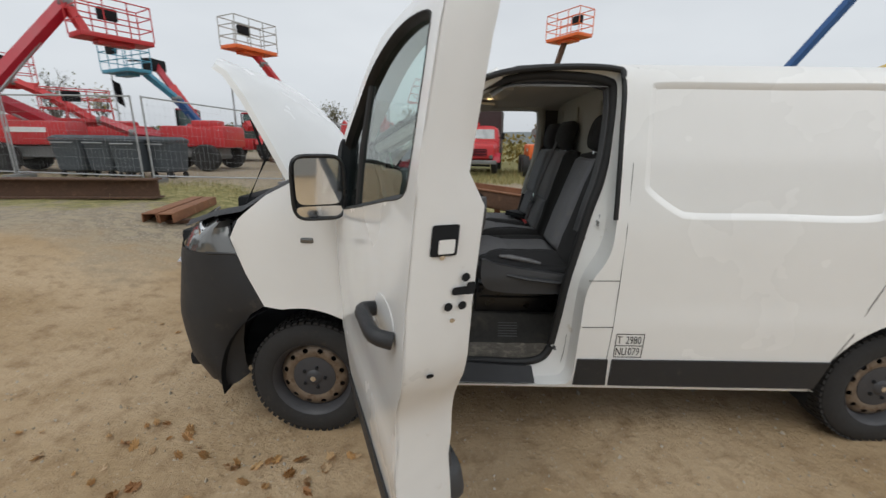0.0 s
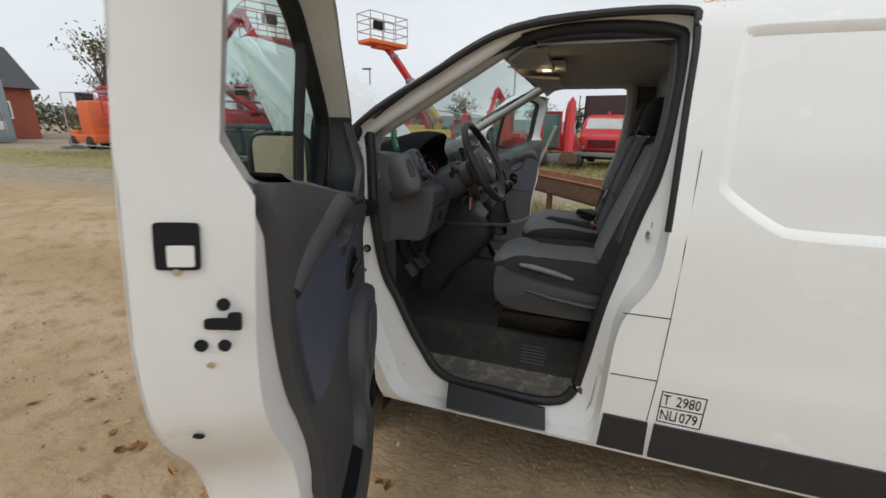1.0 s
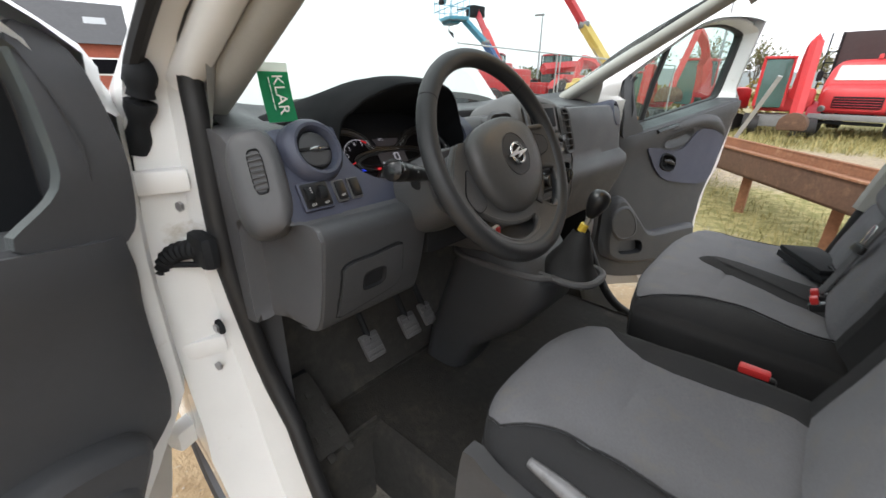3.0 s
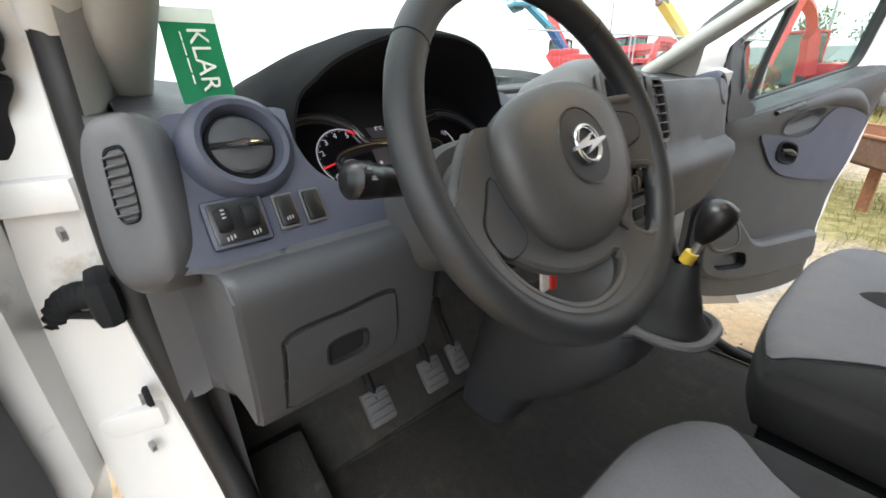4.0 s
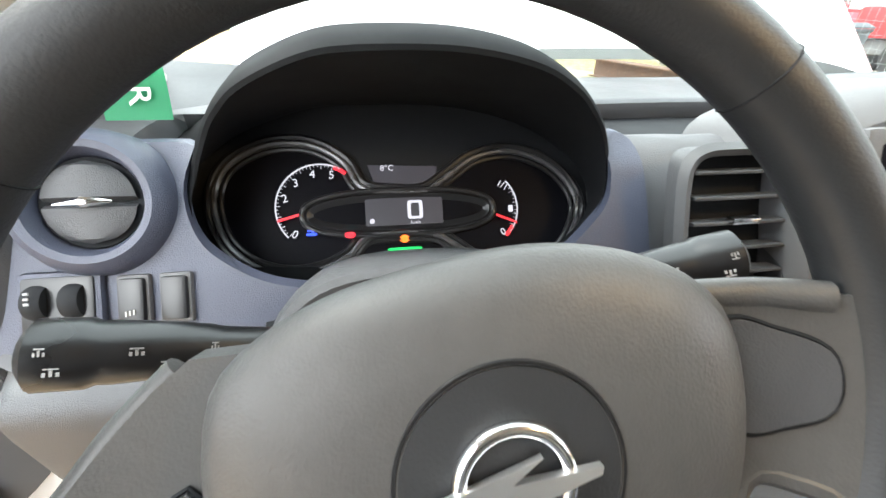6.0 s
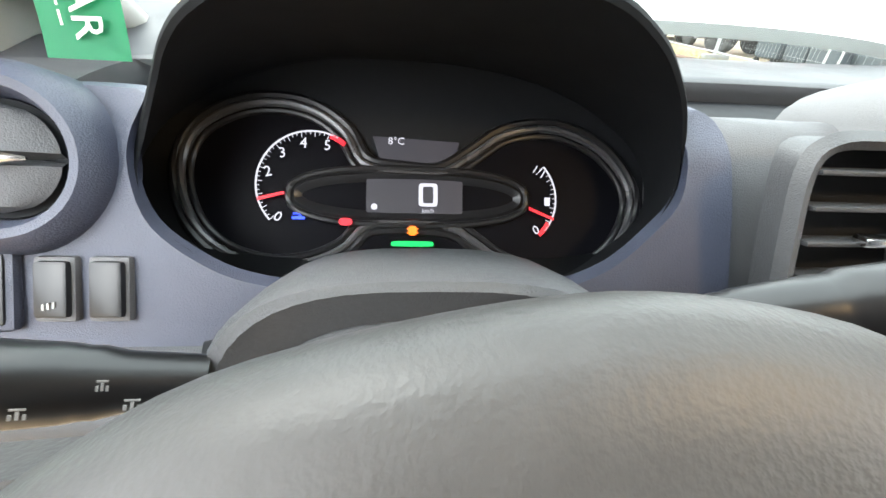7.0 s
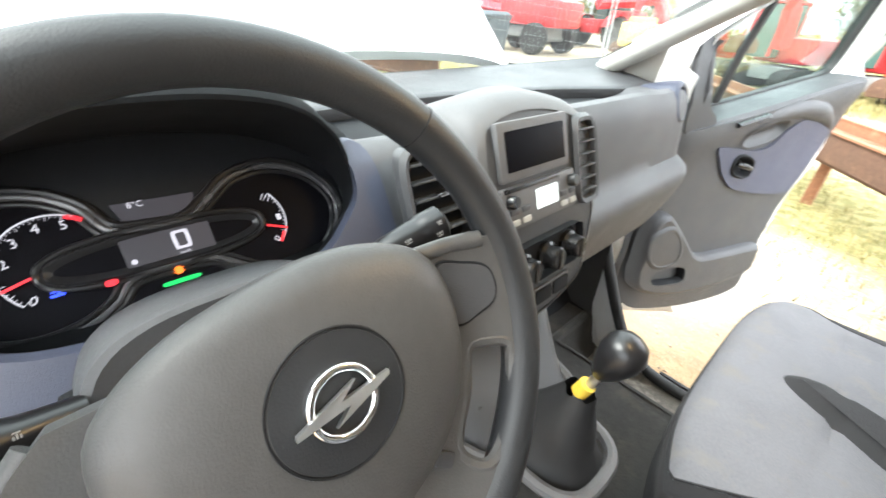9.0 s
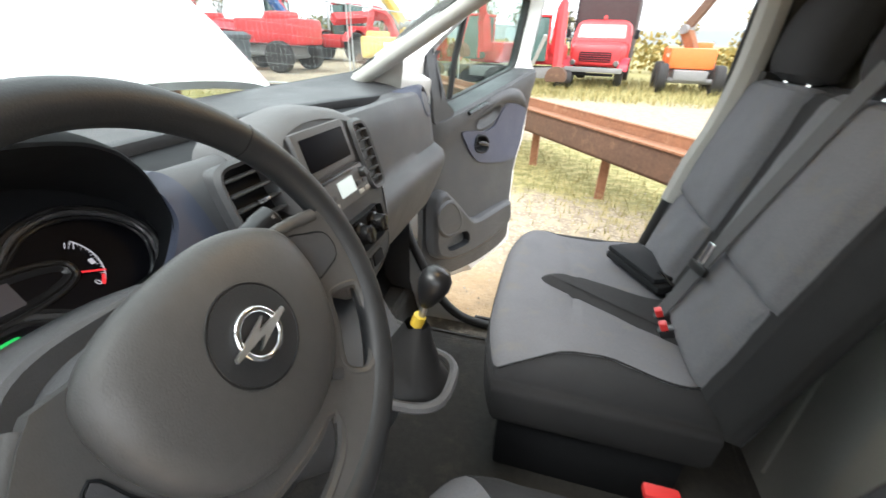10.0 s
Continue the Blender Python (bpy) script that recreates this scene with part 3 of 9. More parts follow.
def letters(text, size, m, material, parent, name="lettering", align="LEFT", thick=0.0004):
    """Flat letters of the built-in font as one mesh."""
    cu = bpy.data.curves.new(name, "FONT")
    cu.body, cu.size, cu.align_x, cu.extrude, cu.resolution_u = text, size, align, thick, 2
    tmp = bpy.data.objects.new(name, cu)
    me = bpy.data.meshes.new_from_object(tmp)
    bpy.data.objects.remove(tmp)
    bpy.data.curves.remove(cu)
    bm = bmesh.new()
    bm.from_mesh(me)
    bpy.data.meshes.remove(me)
    return part(name, bm, material, parent, "", m)


for x, text, z in ((1.600, "T", 0.621), (1.642, "2980", 0.621), (1.598, "NL", 0.555), (1.642, "1079", 0.555)):
    y = on_left(1.66, z + 0.02)[1] - 0.002
    letters(text, 0.060, frame_of((x, y, z), (1, 0, 0), (0, -1, 0)) @ Matrix.Diagonal((0.66, 1, 1, 1)), BLACK_MATT, van)

# ---- wheels ----


def wheel(cx, s):
    """A road wheel on the left (s = 1) or right (s = -1) side, its outer face outwards."""
    base = (cx, MID - s * 0.80, 0.332)
    m = frame_of(base, (1, 0, 0), (0, -s, 0))
    prof = [(0.205, -0.10), (0.25, -0.108), (0.300, -0.104), (0.322, -0.088), (0.331, -0.05), (0.332, 0.0), (0.331, 0.05), (0.322, 0.088), (0.300, 0.104), (0.25, 0.108), (0.218, 0.10), (0.203, 0.088), (0.20, 0.0), (0.205, -0.10)]
    bm = bmesh.new()
    rings = [[m @ Vector((r * math.cos(a), r * math.sin(a), h)) for a in np.linspace(0, 2 * math.pi, 56, endpoint=False)] for r, h in prof]
    loft(rings, True, False, bm)
    for k in range(56):
        a = 2 * math.pi * k / 56
        for h in (-0.07, 0.07, -0.025, 0.025):
            q = Matrix.Rotation(a + (0.056 if abs(h) < 0.05 else 0), 4, "Z") @ Matrix.Translation((0.3315, 0, h))
            vs = bmesh.ops.create_cube(bm, size=1.0, matrix=m @ q @ Matrix.Diagonal((0.012, 0.024, 0.036, 1)))["verts"]
    tyre = part("wheel", bm, TYRE, van, "dusty black road tyre on a steel wheel")
    holes = []
    for k in range(12):
        a = 2 * math.pi * (k + 0.5) / 12
        holes.append([(math.cos(a) * (0.158 + 0.013 * math.cos(q)) - math.sin(a) * 0.016 * math.sin(q), math.sin(a) * (0.158 + 0.013 * math.cos(q)) + math.cos(a) * 0.016 * math.sin(q)) for q in np.linspace(0, 2 * math.pi, 12, endpoint=False)])

    def dish(u, v, d):
        r = math.hypot(u, v)
        return m @ Vector((u, v, float(np.interp(r, (0, 0.09, 0.115, 0.14, 0.178, 0.192), (0.045, 0.045, 0.058, 0.068, 0.055, 0.03))) - d))
    ring = [(0.192 * math.cos(a), 0.192 * math.sin(a)) for a in np.linspace(0, 2 * math.pi, 56, endpoint=False)]
    part("rim", sheet(ring, dish, holes, 0.018, 0.005), STEEL_WHEEL, tyre, "worn brown steel rim with round holes")
    part("rim_edge", loft([[m @ Vector((r * math.cos(a), r * math.sin(a), h)) for a in np.linspace(0, 2 * math.pi, 56, endpoint=False)] for r, h in ((0.186, 0.0), (0.19, 0.06), (0.205, 0.092), (0.216, 0.102), (0.214, 0.09))]), HUBCAP, tyre)
    part("brake_disc", lathe([(0.05, -0.02), (0.18, -0.02), (0.18, 0.0), (0.05, 0.0)], 32, m), RUBBER, tyre)
    part("hub_cap", lathe([(0.122, 0.046), (0.116, 0.062), (0.07, 0.07), (0.045, 0.072), (0.035, 0.082), (0.02, 0.085)], 28, m), HUBCAP, tyre)
    part("hub_badge", lathe([(0.016, 0.086), (0.015, 0.090), (0.004, 0.091)], 18, m), CHROME, tyre)
    for k in range(5):
        a = 2 * math.pi * k / 5
        part("wheel_bolt", lathe([(0.010, 0.060), (0.010, 0.078), (0.006, 0.082)], 6, m @ Matrix.Translation((0.062 * math.cos(a), 0.062 * math.sin(a), 0))), BLACK_MATT, tyre)


for cx in (0.01, 3.107):
    for s in (1, -1):
        wheel(cx, s)

# ---- front doors ----


def door(s, angle):
    """A front door with its frame, glass, mirror and trim; s = 1 the driver's, -1 the passenger's. Built shut, then swung open."""
    put = on_left if s == 1 else on_right
    pivot = Vector((0.362, 0.05 if s == 1 else 2 * MID - 0.05, 0))
    swung = Vector((0.262, 0.002, 0)) if s == 1 else Vector((0.330, 2.010, -0.015))
    xf = Matrix.Translation(swung) @ Matrix.Rotation(radians(-angle * s), 4, "Z") @ Matrix.Translation(-pivot)
    out = shrink(APERTURE_LOOP, 0.007)
    win = smooth_line([(0.50, 1.318), (0.82, 1.368), (1.24, 1.447), (1.42, 1.482), (1.460, 1.53), (1.464, 1.65), (1.462, 1.79), (1.43, 1.846), (1.2, 1.872), (0.95, 1.832), (0.74, 1.728), (0.545, 1.612), (0.492, 1.545), (0.485, 1.38)], 100, True)

    def skin(u, v, d):
        # a soft hollow along the middle of the outer panel
        hollow = 0.006 * math.exp(-((v - 0.86) / 0.10) ** 2) * min(1, max(0, (u - 0.45) / 0.2))
        return put(u, v, d + hollow)
    d0 = part("front_door", sheet(out, skin, [win], 0.05, 0.004), WHITE, van, "open white front door with dark inner trim", xf)

    def sub(name, bm, material, label=""):
        return part(name, bm, material, d0, label, xf)
    deep = 0.165
    thin = [0.12 if v > 1.50 else deep for u, v in out]

    def clear(loop, lim):
        # the front edge runs back towards the sill, clear of the wheel arch
        return [(max(u, lim + (0.78 * (0.95 - v) if v < 0.95 else 0)), v) for u, v in loop]
    mid = clear(shrink(out, 0.004), 0.385)
    inn = clear(shrink(out, 0.022), 0.425)
    rings = [[put(u, v, 0.001) for u, v in out], [put(u, v, 0.02) for u, v in out], [put(u, v, 0.7 * t) for (u, v), t in zip(mid, thin)], [put(u, v, t) for (u, v), t in zip(inn, thin)]]
    sub("shut_face", loft(rings), JAMB, "white painted door edge")

    def inner_place(u, v, d):
        return put(u, v, float(np.interp(v, (1.45, 1.55), (deep, 0.055))) - d)
    sub("inner_frame", sheet(inn, inner_place, [win], 0.05, 0.004), JAMB)
    sub("window_seal", loft([[put(u, v, 0.008) for u, v in shrink(win, -0.012)], [put(u, v, -0.002) for u, v in win], [put(u, v, 0.02) for u, v in shrink(win, 0.012)], [put(u, v, 0.045) for u, v in shrink(win, 0.010)], [put(u, v, 0.05) for u, v in win]]), RUBBER)
    sub("window_reveal", loft([[put(u, v, 0.05) for u, v in win], [put(u, v, 0.085) for u, v in shrink(win, -0.004)], [put(u, v, float(np.interp(v, (1.45, 1.55), (deep, 0.12)))) for u, v in shrink(win, -0.016)]]), JAMB)
    sill = [(u, v) for u, v in shrink(win, 0.004) if 0.50 < u < 1.43 and v < 1.332 + 0.182 * (u - 0.5)]
    sill.sort()
    sub("sill_trim", loft([[put(u, v, 0.046) for u, v in sill], [put(u, v + 0.004, 0.10) for u, v in sill], [put(u, v + 0.002, deep + 0.012) for u, v in sill], [put(u, v - 0.012, deep + 0.030) for u, v in sill]], False), TRIM, "charcoal window ledge")
    ring = [p for p in shrink(win, 0.003)]
    seg = [p for p in ring[60:] if p[1] < 1.60 and p[0] < 0.60] + [p for p in ring[:20] if p[0] < 0.72]
    sub("corner_reveal", loft([[put(u, v, 0.052) for u, v in seg], [put(u, v, 0.09) for u, v in seg], [put(u, v, float(np.interp(v, (1.45, 1.56), (deep + 0.016, 0.128)))) for u, v in seg]], False), TRIM)
    g = sub("window_glass", sheet(shrink(win, -0.004), lambda u, v, d: put(u, v, 0.022 + d), (), 0.08, 0.001), SIDE_GLASS, "green-tinted door window")
    g.visible_shadow = False
    sub("window_divider", tube([put(0.785, 1.355, 0.026), put(0.80, 1.55, 0.026), put(0.835, 1.785, 0.026)], 0.016, 8), RUBBER)
    # sail panel and mirror
    sail = [(0.40, 1.30), (0.55, 1.325), (0.515, 1.46), (0.505, 1.585), (0.46, 1.60), (0.39, 1.55), (0.375, 1.42)]
    sub("sail_panel", sheet(smooth_line(sail, 36, True), lambda u, v, d: put(u, v, -0.012 + d), (), 0.04, 0.06), BLACK_MATT, "black plastic mirror base")
    sail_in = smooth_line([(0.462, 1.30), (0.60, 1.335), (0.53, 1.40), (0.512, 1.50), (0.505, 1.60), (0.47, 1.606), (0.435, 1.56), (0.43, 1.42)], 40, True)
    sub("sail_trim", sheet(sail_in, lambda u, v, d: put(u, v, float(np.interp(v, (1.30, 1.42, 1.56, 1.61), (deep + 0.024, deep + 0.014, 0.128, 0.10))) - d), (), 0.03, 0.02), TRIM, "charcoal mirror corner trim")
    mc = Vector(put(0.496, 1.412, -0.101))
    hb = bmesh.new()
    rings = []
    for k, (dx, sc) in enumerate(((-0.085, 0.35), (-0.075, 0.68), (-0.04, 0.90), (0.02, 0.985), (0.05, 1.0), (0.058, 0.97))):
        rings.append([(mc.x + dx, mc.y + 0.110 * sc * p, mc.z + 0.134 * sc * q) for p, q in (blob(a, 1.0, 4.5) for a in np.linspace(0, 2 * math.pi, 40, endpoint=False))])
    loft(rings, True, True, hb)
    mirror = sub("door_mirror", hb, BLACK_MATT, "black door mirror housing")
    bez = [(mc.x + 0.060, mc.y + 0.103 * p, mc.z + 0.127 * q) for p, q in (blob(a, 1.0, 4.5) for a in np.linspace(0, 2 * math.pi, 40, endpoint=False))]
    mg = bmesh.new()
    for z0, z1 in ((-0.068, 0.117), (-0.117, -0.074)):
        ring = [(0.090 * p, (z0 + z1) / 2 + (z1 - z0) / 2 * q) for p, q in (blob(a, 1.0, 6) for a in np.linspace(0, 2 * math.pi, 32, endpoint=False))]
        vs = [mg.verts.new((mc.x + 0.0605 + 0.02 * p * -s, mc.y + p, mc.z + q)) for p, q in ring]
        mg.faces.new(vs)
        ws = [mg.verts.new((v.co.x - 0.004, v.co.y, v.co.z)) for v in vs]
        mg.faces.new(ws[::-1])
        for i in range(len(vs)):
            mg.faces.new((vs[i], ws[i], ws[(i + 1) % len(vs)], vs[(i + 1) % len(vs)]))
    bmesh.ops.recalc_face_normals(mg, faces=mg.faces)
    sub("mirror_glass", mg, MIRROR)
    sub("mirror_bezel", tube(bez, 0.0075, 6, True), BLACK_GLOSS)
    for z in (1.39, 1.46):
        sub("mirror_arm", tube([put(0.47, z, 0.0), put(0.46, z, -0.07)], 0.022, 10, flat=0.8), BLACK_MATT)
    # outer handle
    hx = [put(1.24, 1.155, -0.004), put(1.265, 1.165, -0.042), put(1.345, 1.170, -0.048), put(1.42, 1.165, -0.042), put(1.445, 1.155, -0.004)]
    sub("outer_handle", tube(smooth_line(hx, 16), 0.019, 10, flat=1.1), PLASTIC, "dark grey door handle")
    sub("handle_bowl", sheet([(1.335 + 0.10 * p, 1.165 + 0.055 * q) for p, q in (blob(a, 1, 2.4) for a in np.linspace(0, 2 * math.pi, 30, endpoint=False))], lambda u, v, d: put(u, v, d - 0.0015), (), 0.04, 0.002), JAMB)
    sub("lower_strip", sheet([(0.50, 0.385), (0.47, 0.50), (0.9, 0.53), (1.385, 0.53), (1.375, 0.395), (0.9, 0.378)], lambda u, v, d: put(u, v, d - 0.008), (), 0.07, 0.010), PLASTIC, "dark grey plastic door cladding")
    # rear edge: sticker, latch, holes

    edge_x = lambda z: float(np.interp(z, out_z, out_x))
    rear = sorted([(v, u) for u, v in out if u > 1.25 and 0.4 < v < 1.86])
    out_z, out_x = [q[0] for q in rear], [q[1] for q in rear]

    def patch(name, z, dd, hw, hh, material, ex=8, lift=0.0015, label=""):
        ring = [(dd + hw * p, z + hh * q) for p, q in (blob(a, 1, ex) for a in np.linspace(0, 2 * math.pi, 24, endpoint=False))]
        return sub(name, sheet(ring, lambda u, v, d: (edge_x(v) + lift - d, put(1.4, v, u)[1], v), (), 0.02, 0.002), material, label)
    patch("tyre_label", 1.402, 0.072, 0.030, 0.033, BLACK_MATT, 12, 0.002, "black and white information sticker")
    patch("label_field", 1.389, 0.077, 0.018, 0.015, JAMB, 12, 0.003)
    patch("latch_slot", 1.288, 0.128, 0.026, 0.009, BLACK_MATT, 5, 0.0012, "door latch slot")
    patch("latch_mouth", 1.292, 0.145, 0.010, 0.014, BLACK_MATT, 5, 0.0016)
    for z, dd in ((1.318, 0.130), (1.254, 0.130), (1.254, 0.097)):
        patch("latch_screw", z, dd, 0.0095, 0.0095, BLACK_MATT, 2, 0.002)
    patch("edge_hole", 1.085, 0.065, 0.009, 0.006, BLACK_MATT, 2, 0.003)
    for z, dd in ((1.366, 0.070), (1.222, 0.108)):
        patch("rivet", z, dd, 0.006, 0.005, CHROME, 2, 0.0025)
    # inner trim
    front = [(0.50, 1.312), (0.468, 1.30), (0.462, 1.10), (0.468, 0.96), (0.53, 0.90), (0.61, 0.80), (0.69, 0.68), (0.77, 0.55)] if s == 1 else [(0.50, 1.312), (0.41, 1.30), (0.40, 1.10), (0.40, 0.80), (0.405, 0.62), (0.52, 0.52)]
    t_out = smooth_line([(0.90, 0.445), (1.24, 0.45), (1.285, 0.55), (1.305, 0.85), (1.345, 0.98), (1.392, 1.08), (1.432, 1.25), (1.462, 1.40), (1.474, 1.474), (1.40, 1.473), (1.24, 1.443), (0.82, 1.362)] + front, 110, True)

    def trim_place(u, v, d):
        belt = 1.318 + 0.182 * (u - 0.5)
        bulge = 0.026 + 0.016 * math.exp(-((v - belt + 0.06) / 0.045) ** 2) + 0.012 * math.exp(-((v - 0.62) / 0.14) ** 2)
        return put(u, v, deep + bulge * min(1, 14 * max(0.0, min(u - 0.44, 1.475 - u) + 0.03)) - d)
    cup = [(0.925 + 0.115 * p, 1.282 + 0.044 * q + 0.018 * p) for p, q in (blob(a, 1, 2.5) for a in np.linspace(0, 2 * math.pi, 32, endpoint=False))]
    hp = [(0.868 + 0.064 * p, 1.150 + 0.038 * q - 0.016 * p) for p, q in (blob(a, 1, 3) for a in np.linspace(0, 2 * math.pi, 28, endpoint=False))]
    sub("door_trim", sheet(t_out, trim_place, [cup, hp], 0.045, 0.03), TRIM, "charcoal moulded door trim panel")
    navy = smooth_line([(0.668, 1.240), (0.71, 1.185), (0.77, 1.118), (0.85, 1.062), (0.95, 1.032), (1.10, 1.005), (1.25, 0.992), (1.325, 1.01), (1.360, 1.10), (1.390, 1.21), (1.372, 1.272), (1.30, 1.300), (1.20, 1.325), (1.12, 1.325), (1.06, 1.290), (1.0, 1.228), (0.90, 1.212), (0.78, 1.230)], 90, True)
    sub("trim_insert", sheet(navy, lambda u, v, d: put(u, v, deep + 0.031 + 0.006 - d), [hp], 0.04, 0.02), NAVY, "slate blue plastic trim insert")
    arm = smooth_line([(0.74, 1.312), (0.90, 1.345), (1.03, 1.368), (1.13, 1.372), (1.25, 1.352), (1.34, 1.315), (1.388, 1.283)], 28)
    sub("arm_rest", tube([put(u, v, deep + 0.016) for u, v in arm], np.interp(np.linspace(0, 1, 28), (0, 0.3, 0.7, 1), (0.016, 0.034, 0.046, 0.020)), 14, flat=1.0), TRIM, "curved charcoal armrest")
    rings = [[trim_place(u, v, -0.004) for u, v in shrink(cup, -0.012)], [trim_place(u, v, -0.005) for u, v in shrink(cup, -0.004)], [trim_place(u, v, 0.004) for u, v in shrink(cup, 0.004)], [put(u, v, deep + 0.014) for u, v in shrink(cup, 0.012)], [put(u, v, deep + 0.006) for u, v in shrink(cup, 0.028)]]
    bm = loft(rings)
    bm.faces.new([v for v in list(bm.verts)[-32:]])
    sub("pull_cup", bm, TRIM, "recessed charcoal pull cup")
    rings = [[put(u, v, deep + 0.036) for u, v in shrink(hp, -0.012)], [put(u, v, deep + 0.046) for u, v in shrink(hp, -0.006)], [put(u, v, deep + 0.044) for u, v in hp], [put(u, v, deep + 0.020) for u, v in shrink(hp, 0.006)], [put(u, v, deep + 0.006) for u, v in shrink(hp, 0.014)]]
    bm = loft(rings)
    bm.faces.new([v for v in list(bm.verts)[-28:]])
    sub("handle_bowl", bm, BLACK_MATT, "black handle recess")
    sub("inner_handle", tube([put(0.818, 1.166, deep + 0.046), put(0.85, 1.160, deep + 0.060), (put(0.908, 1.142, deep + 0.050))], (0.008, 0.012, 0.009), 10), BLACK_GLOSS, "black inner door handle")
    if s == 1:
        pod = [(0.53, 0.955), (0.60, 1.0), (0.70, 1.018), (0.80, 1.0), (0.89, 0.945), (0.945, 0.83), (0.95, 0.70), (1.02, 0.62), (1.25, 0.62), (1.31, 0.58), (1.29, 0.48), (0.95, 0.47), (0.80, 0.54), (0.71, 0.64), (0.64, 0.75), (0.57, 0.865)]
        gr = [(0.600, 0.90), (0.68, 0.935), (0.75, 0.915), (0.80, 0.82), (0.785, 0.74), (0.73, 0.72), (0.66, 0.755), (0.62, 0.83)]
        slot = [(0.685, 0.675), (0.77, 0.692), (0.85, 0.68), (0.83, 0.61), (0.74, 0.600)]
        mouth = [(1.02, 0.63), (1.24, 0.63), (1.24, 0.60), (1.02, 0.60)]
    else:
        pod = [(0.415, 0.72), (0.405, 0.87), (0.43, 0.975), (0.50, 1.0), (0.58, 0.945), (0.67, 0.86), (0.75, 0.785), (0.83, 0.748), (1.0, 0.742), (1.23, 0.736), (1.262, 0.70), (1.25, 0.585), (1.08, 0.552), (0.88, 0.55), (0.70, 0.565), (0.55, 0.60), (0.45, 0.65)]
        gr = [(0.425, 0.905), (0.49, 0.935), (0.55, 0.92), (0.61, 0.85), (0.625, 0.78), (0.58, 0.755), (0.50, 0.77), (0.44, 0.83)]
        slot = [(0.52, 0.72), (0.62, 0.730), (0.712, 0.710), (0.725, 0.645), (0.63, 0.645), (0.535, 0.665)]
        mouth = [(0.83, 0.738), (1.20, 0.728), (1.21, 0.70), (0.84, 0.705)]
    pod, gr, slot = smooth_line(pod, 72, True), smooth_line(gr, 40, True), smooth_line(slot, 30, True)
    bm = loft([[put(u, v, deep + dd) for u, v in shrink(pod, i)] for i, dd in ((0, 0.015), (0.004, 0.050), (0.012, 0.066), (0.026, 0.074))])
    sub("speaker_pod", bm, TRIM, "grey speaker pod and door bin")
    rim = smooth_line(shrink(gr, -0.014), 40, True)
    sub("pod_face", sheet(shrink(pod, 0.0255), lambda u, v, d: put(u, v, deep + 0.074 - d), [shrink(slot, 0.0)], 0.05, 0.003), TRIM)
    sub("grille_rim", loft([[put(u, v, deep + dd) for u, v in shrink(gr, i)] for i, dd in ((-0.016, 0.073), (-0.010, 0.080), (0.0, 0.082), (0.006, 0.077))]), TRIM)
    sub("speaker_grille", sheet(shrink(gr, 0.004), lambda u, v, d: put(u, v, deep + 0.079 - d), (), 0.03, 0.003), TRIM, "perforated speaker grille")
    bm = loft([[put(u, v, deep + dd) for u, v in shrink(slot, i)] for i, dd in ((-0.002, 0.0745), (0.004, 0.066), (0.008, 0.03))])
    bm.faces.new([v for v in list(bm.verts)[-30:]])
    sub("bin_slot", bm, BLACK_MATT)
    # no mouth is cut: a black plate gives the shade inside the bin
    bm = bmesh.new()
    bm.faces.new([bm.verts.new((q[0], q[1], q[2] + 0.006)) for q in (put(u, v, deep + dd) for (u, v), dd in zip(mouth, (0.030, 0.030, 0.068, 0.068)))])
    sub("bin_opening", bmesh_thick(bm, 0.003), BLACK_MATT)
    # window switches
    sub("switch_pack", tube([put(0.70, 1.325, deep + 0.034), put(0.86, 1.356, deep + 0.034)], 0.020, 8, flat=0.5), BLACK_GLOSS)
    for z in (1.30, 0.76):
        sub("door_hinge", B(((0.365, put(0.36, z, 0.055)[1], z), (0.10, 0.05, 0.055), 0.012)), JAMB)
    return d0


def bmesh_thick(bm, t):
    bmesh.ops.solidify(bm, geom=list(bm.faces), thickness=t)
    return bm


door(1, 68.2)
door(-1, 71.0)
# striker, pillar hole and bolts of the driver's door frame
part("striker", tube([(1.485, 0.165, 1.205), (1.478, 0.115, 1.207), (1.478, 0.112, 1.222), (1.485, 0.165, 1.226)], 0.006, 8), STEEL, van, "steel door striker")
part("striker_plate", B(((1.492, 0.155, 1.215), (0.008, 0.035, 0.085), 0.004)), STEEL, van)
part("pillar_hole", lathe([(0.010, 0.0), (0.010, 0.004)], 18, frame_of((1.426, 0.152, 1.132), (0, 0, 1), (-0.35, -0.93, 0))), BLACK_MATT, van)
part("pillar_bolt", lathe([(0.017, 0.0), (0.017, 0.006), (0.012, 0.009)], 20, frame_of((0.377, 0.085, 1.054), (0, 0, 1), (0.1, -1, 0))), BLACK_MATT, van)
part("pillar_bolt", lathe([(0.010, 0.006), (0.010, 0.012)], 6, frame_of((0.377, 0.083, 1.054), (0, 0, 1), (0.1, -1, 0))), STEEL, van)

# ---- cab shell ----


def grid(fn, us, vs, thick=0.0):
    """A sheet of quads fn(u, v)."""
    bm = loft([[fn(u, v) for v in vs] for u in us], False)
    return bm


def headliner(u, v):
    w = (v - MID) / 0.80
    x0 = roof_front(w) + 0.02
    x = x0 + (1.66 - x0) * u
    return (x, v, 1.905 + 0.018 * (1 - w * w) - 0.05 * max(0, 1 - (x - x0) / 0.10) ** 2 - 0.05 * abs(w) ** 8)


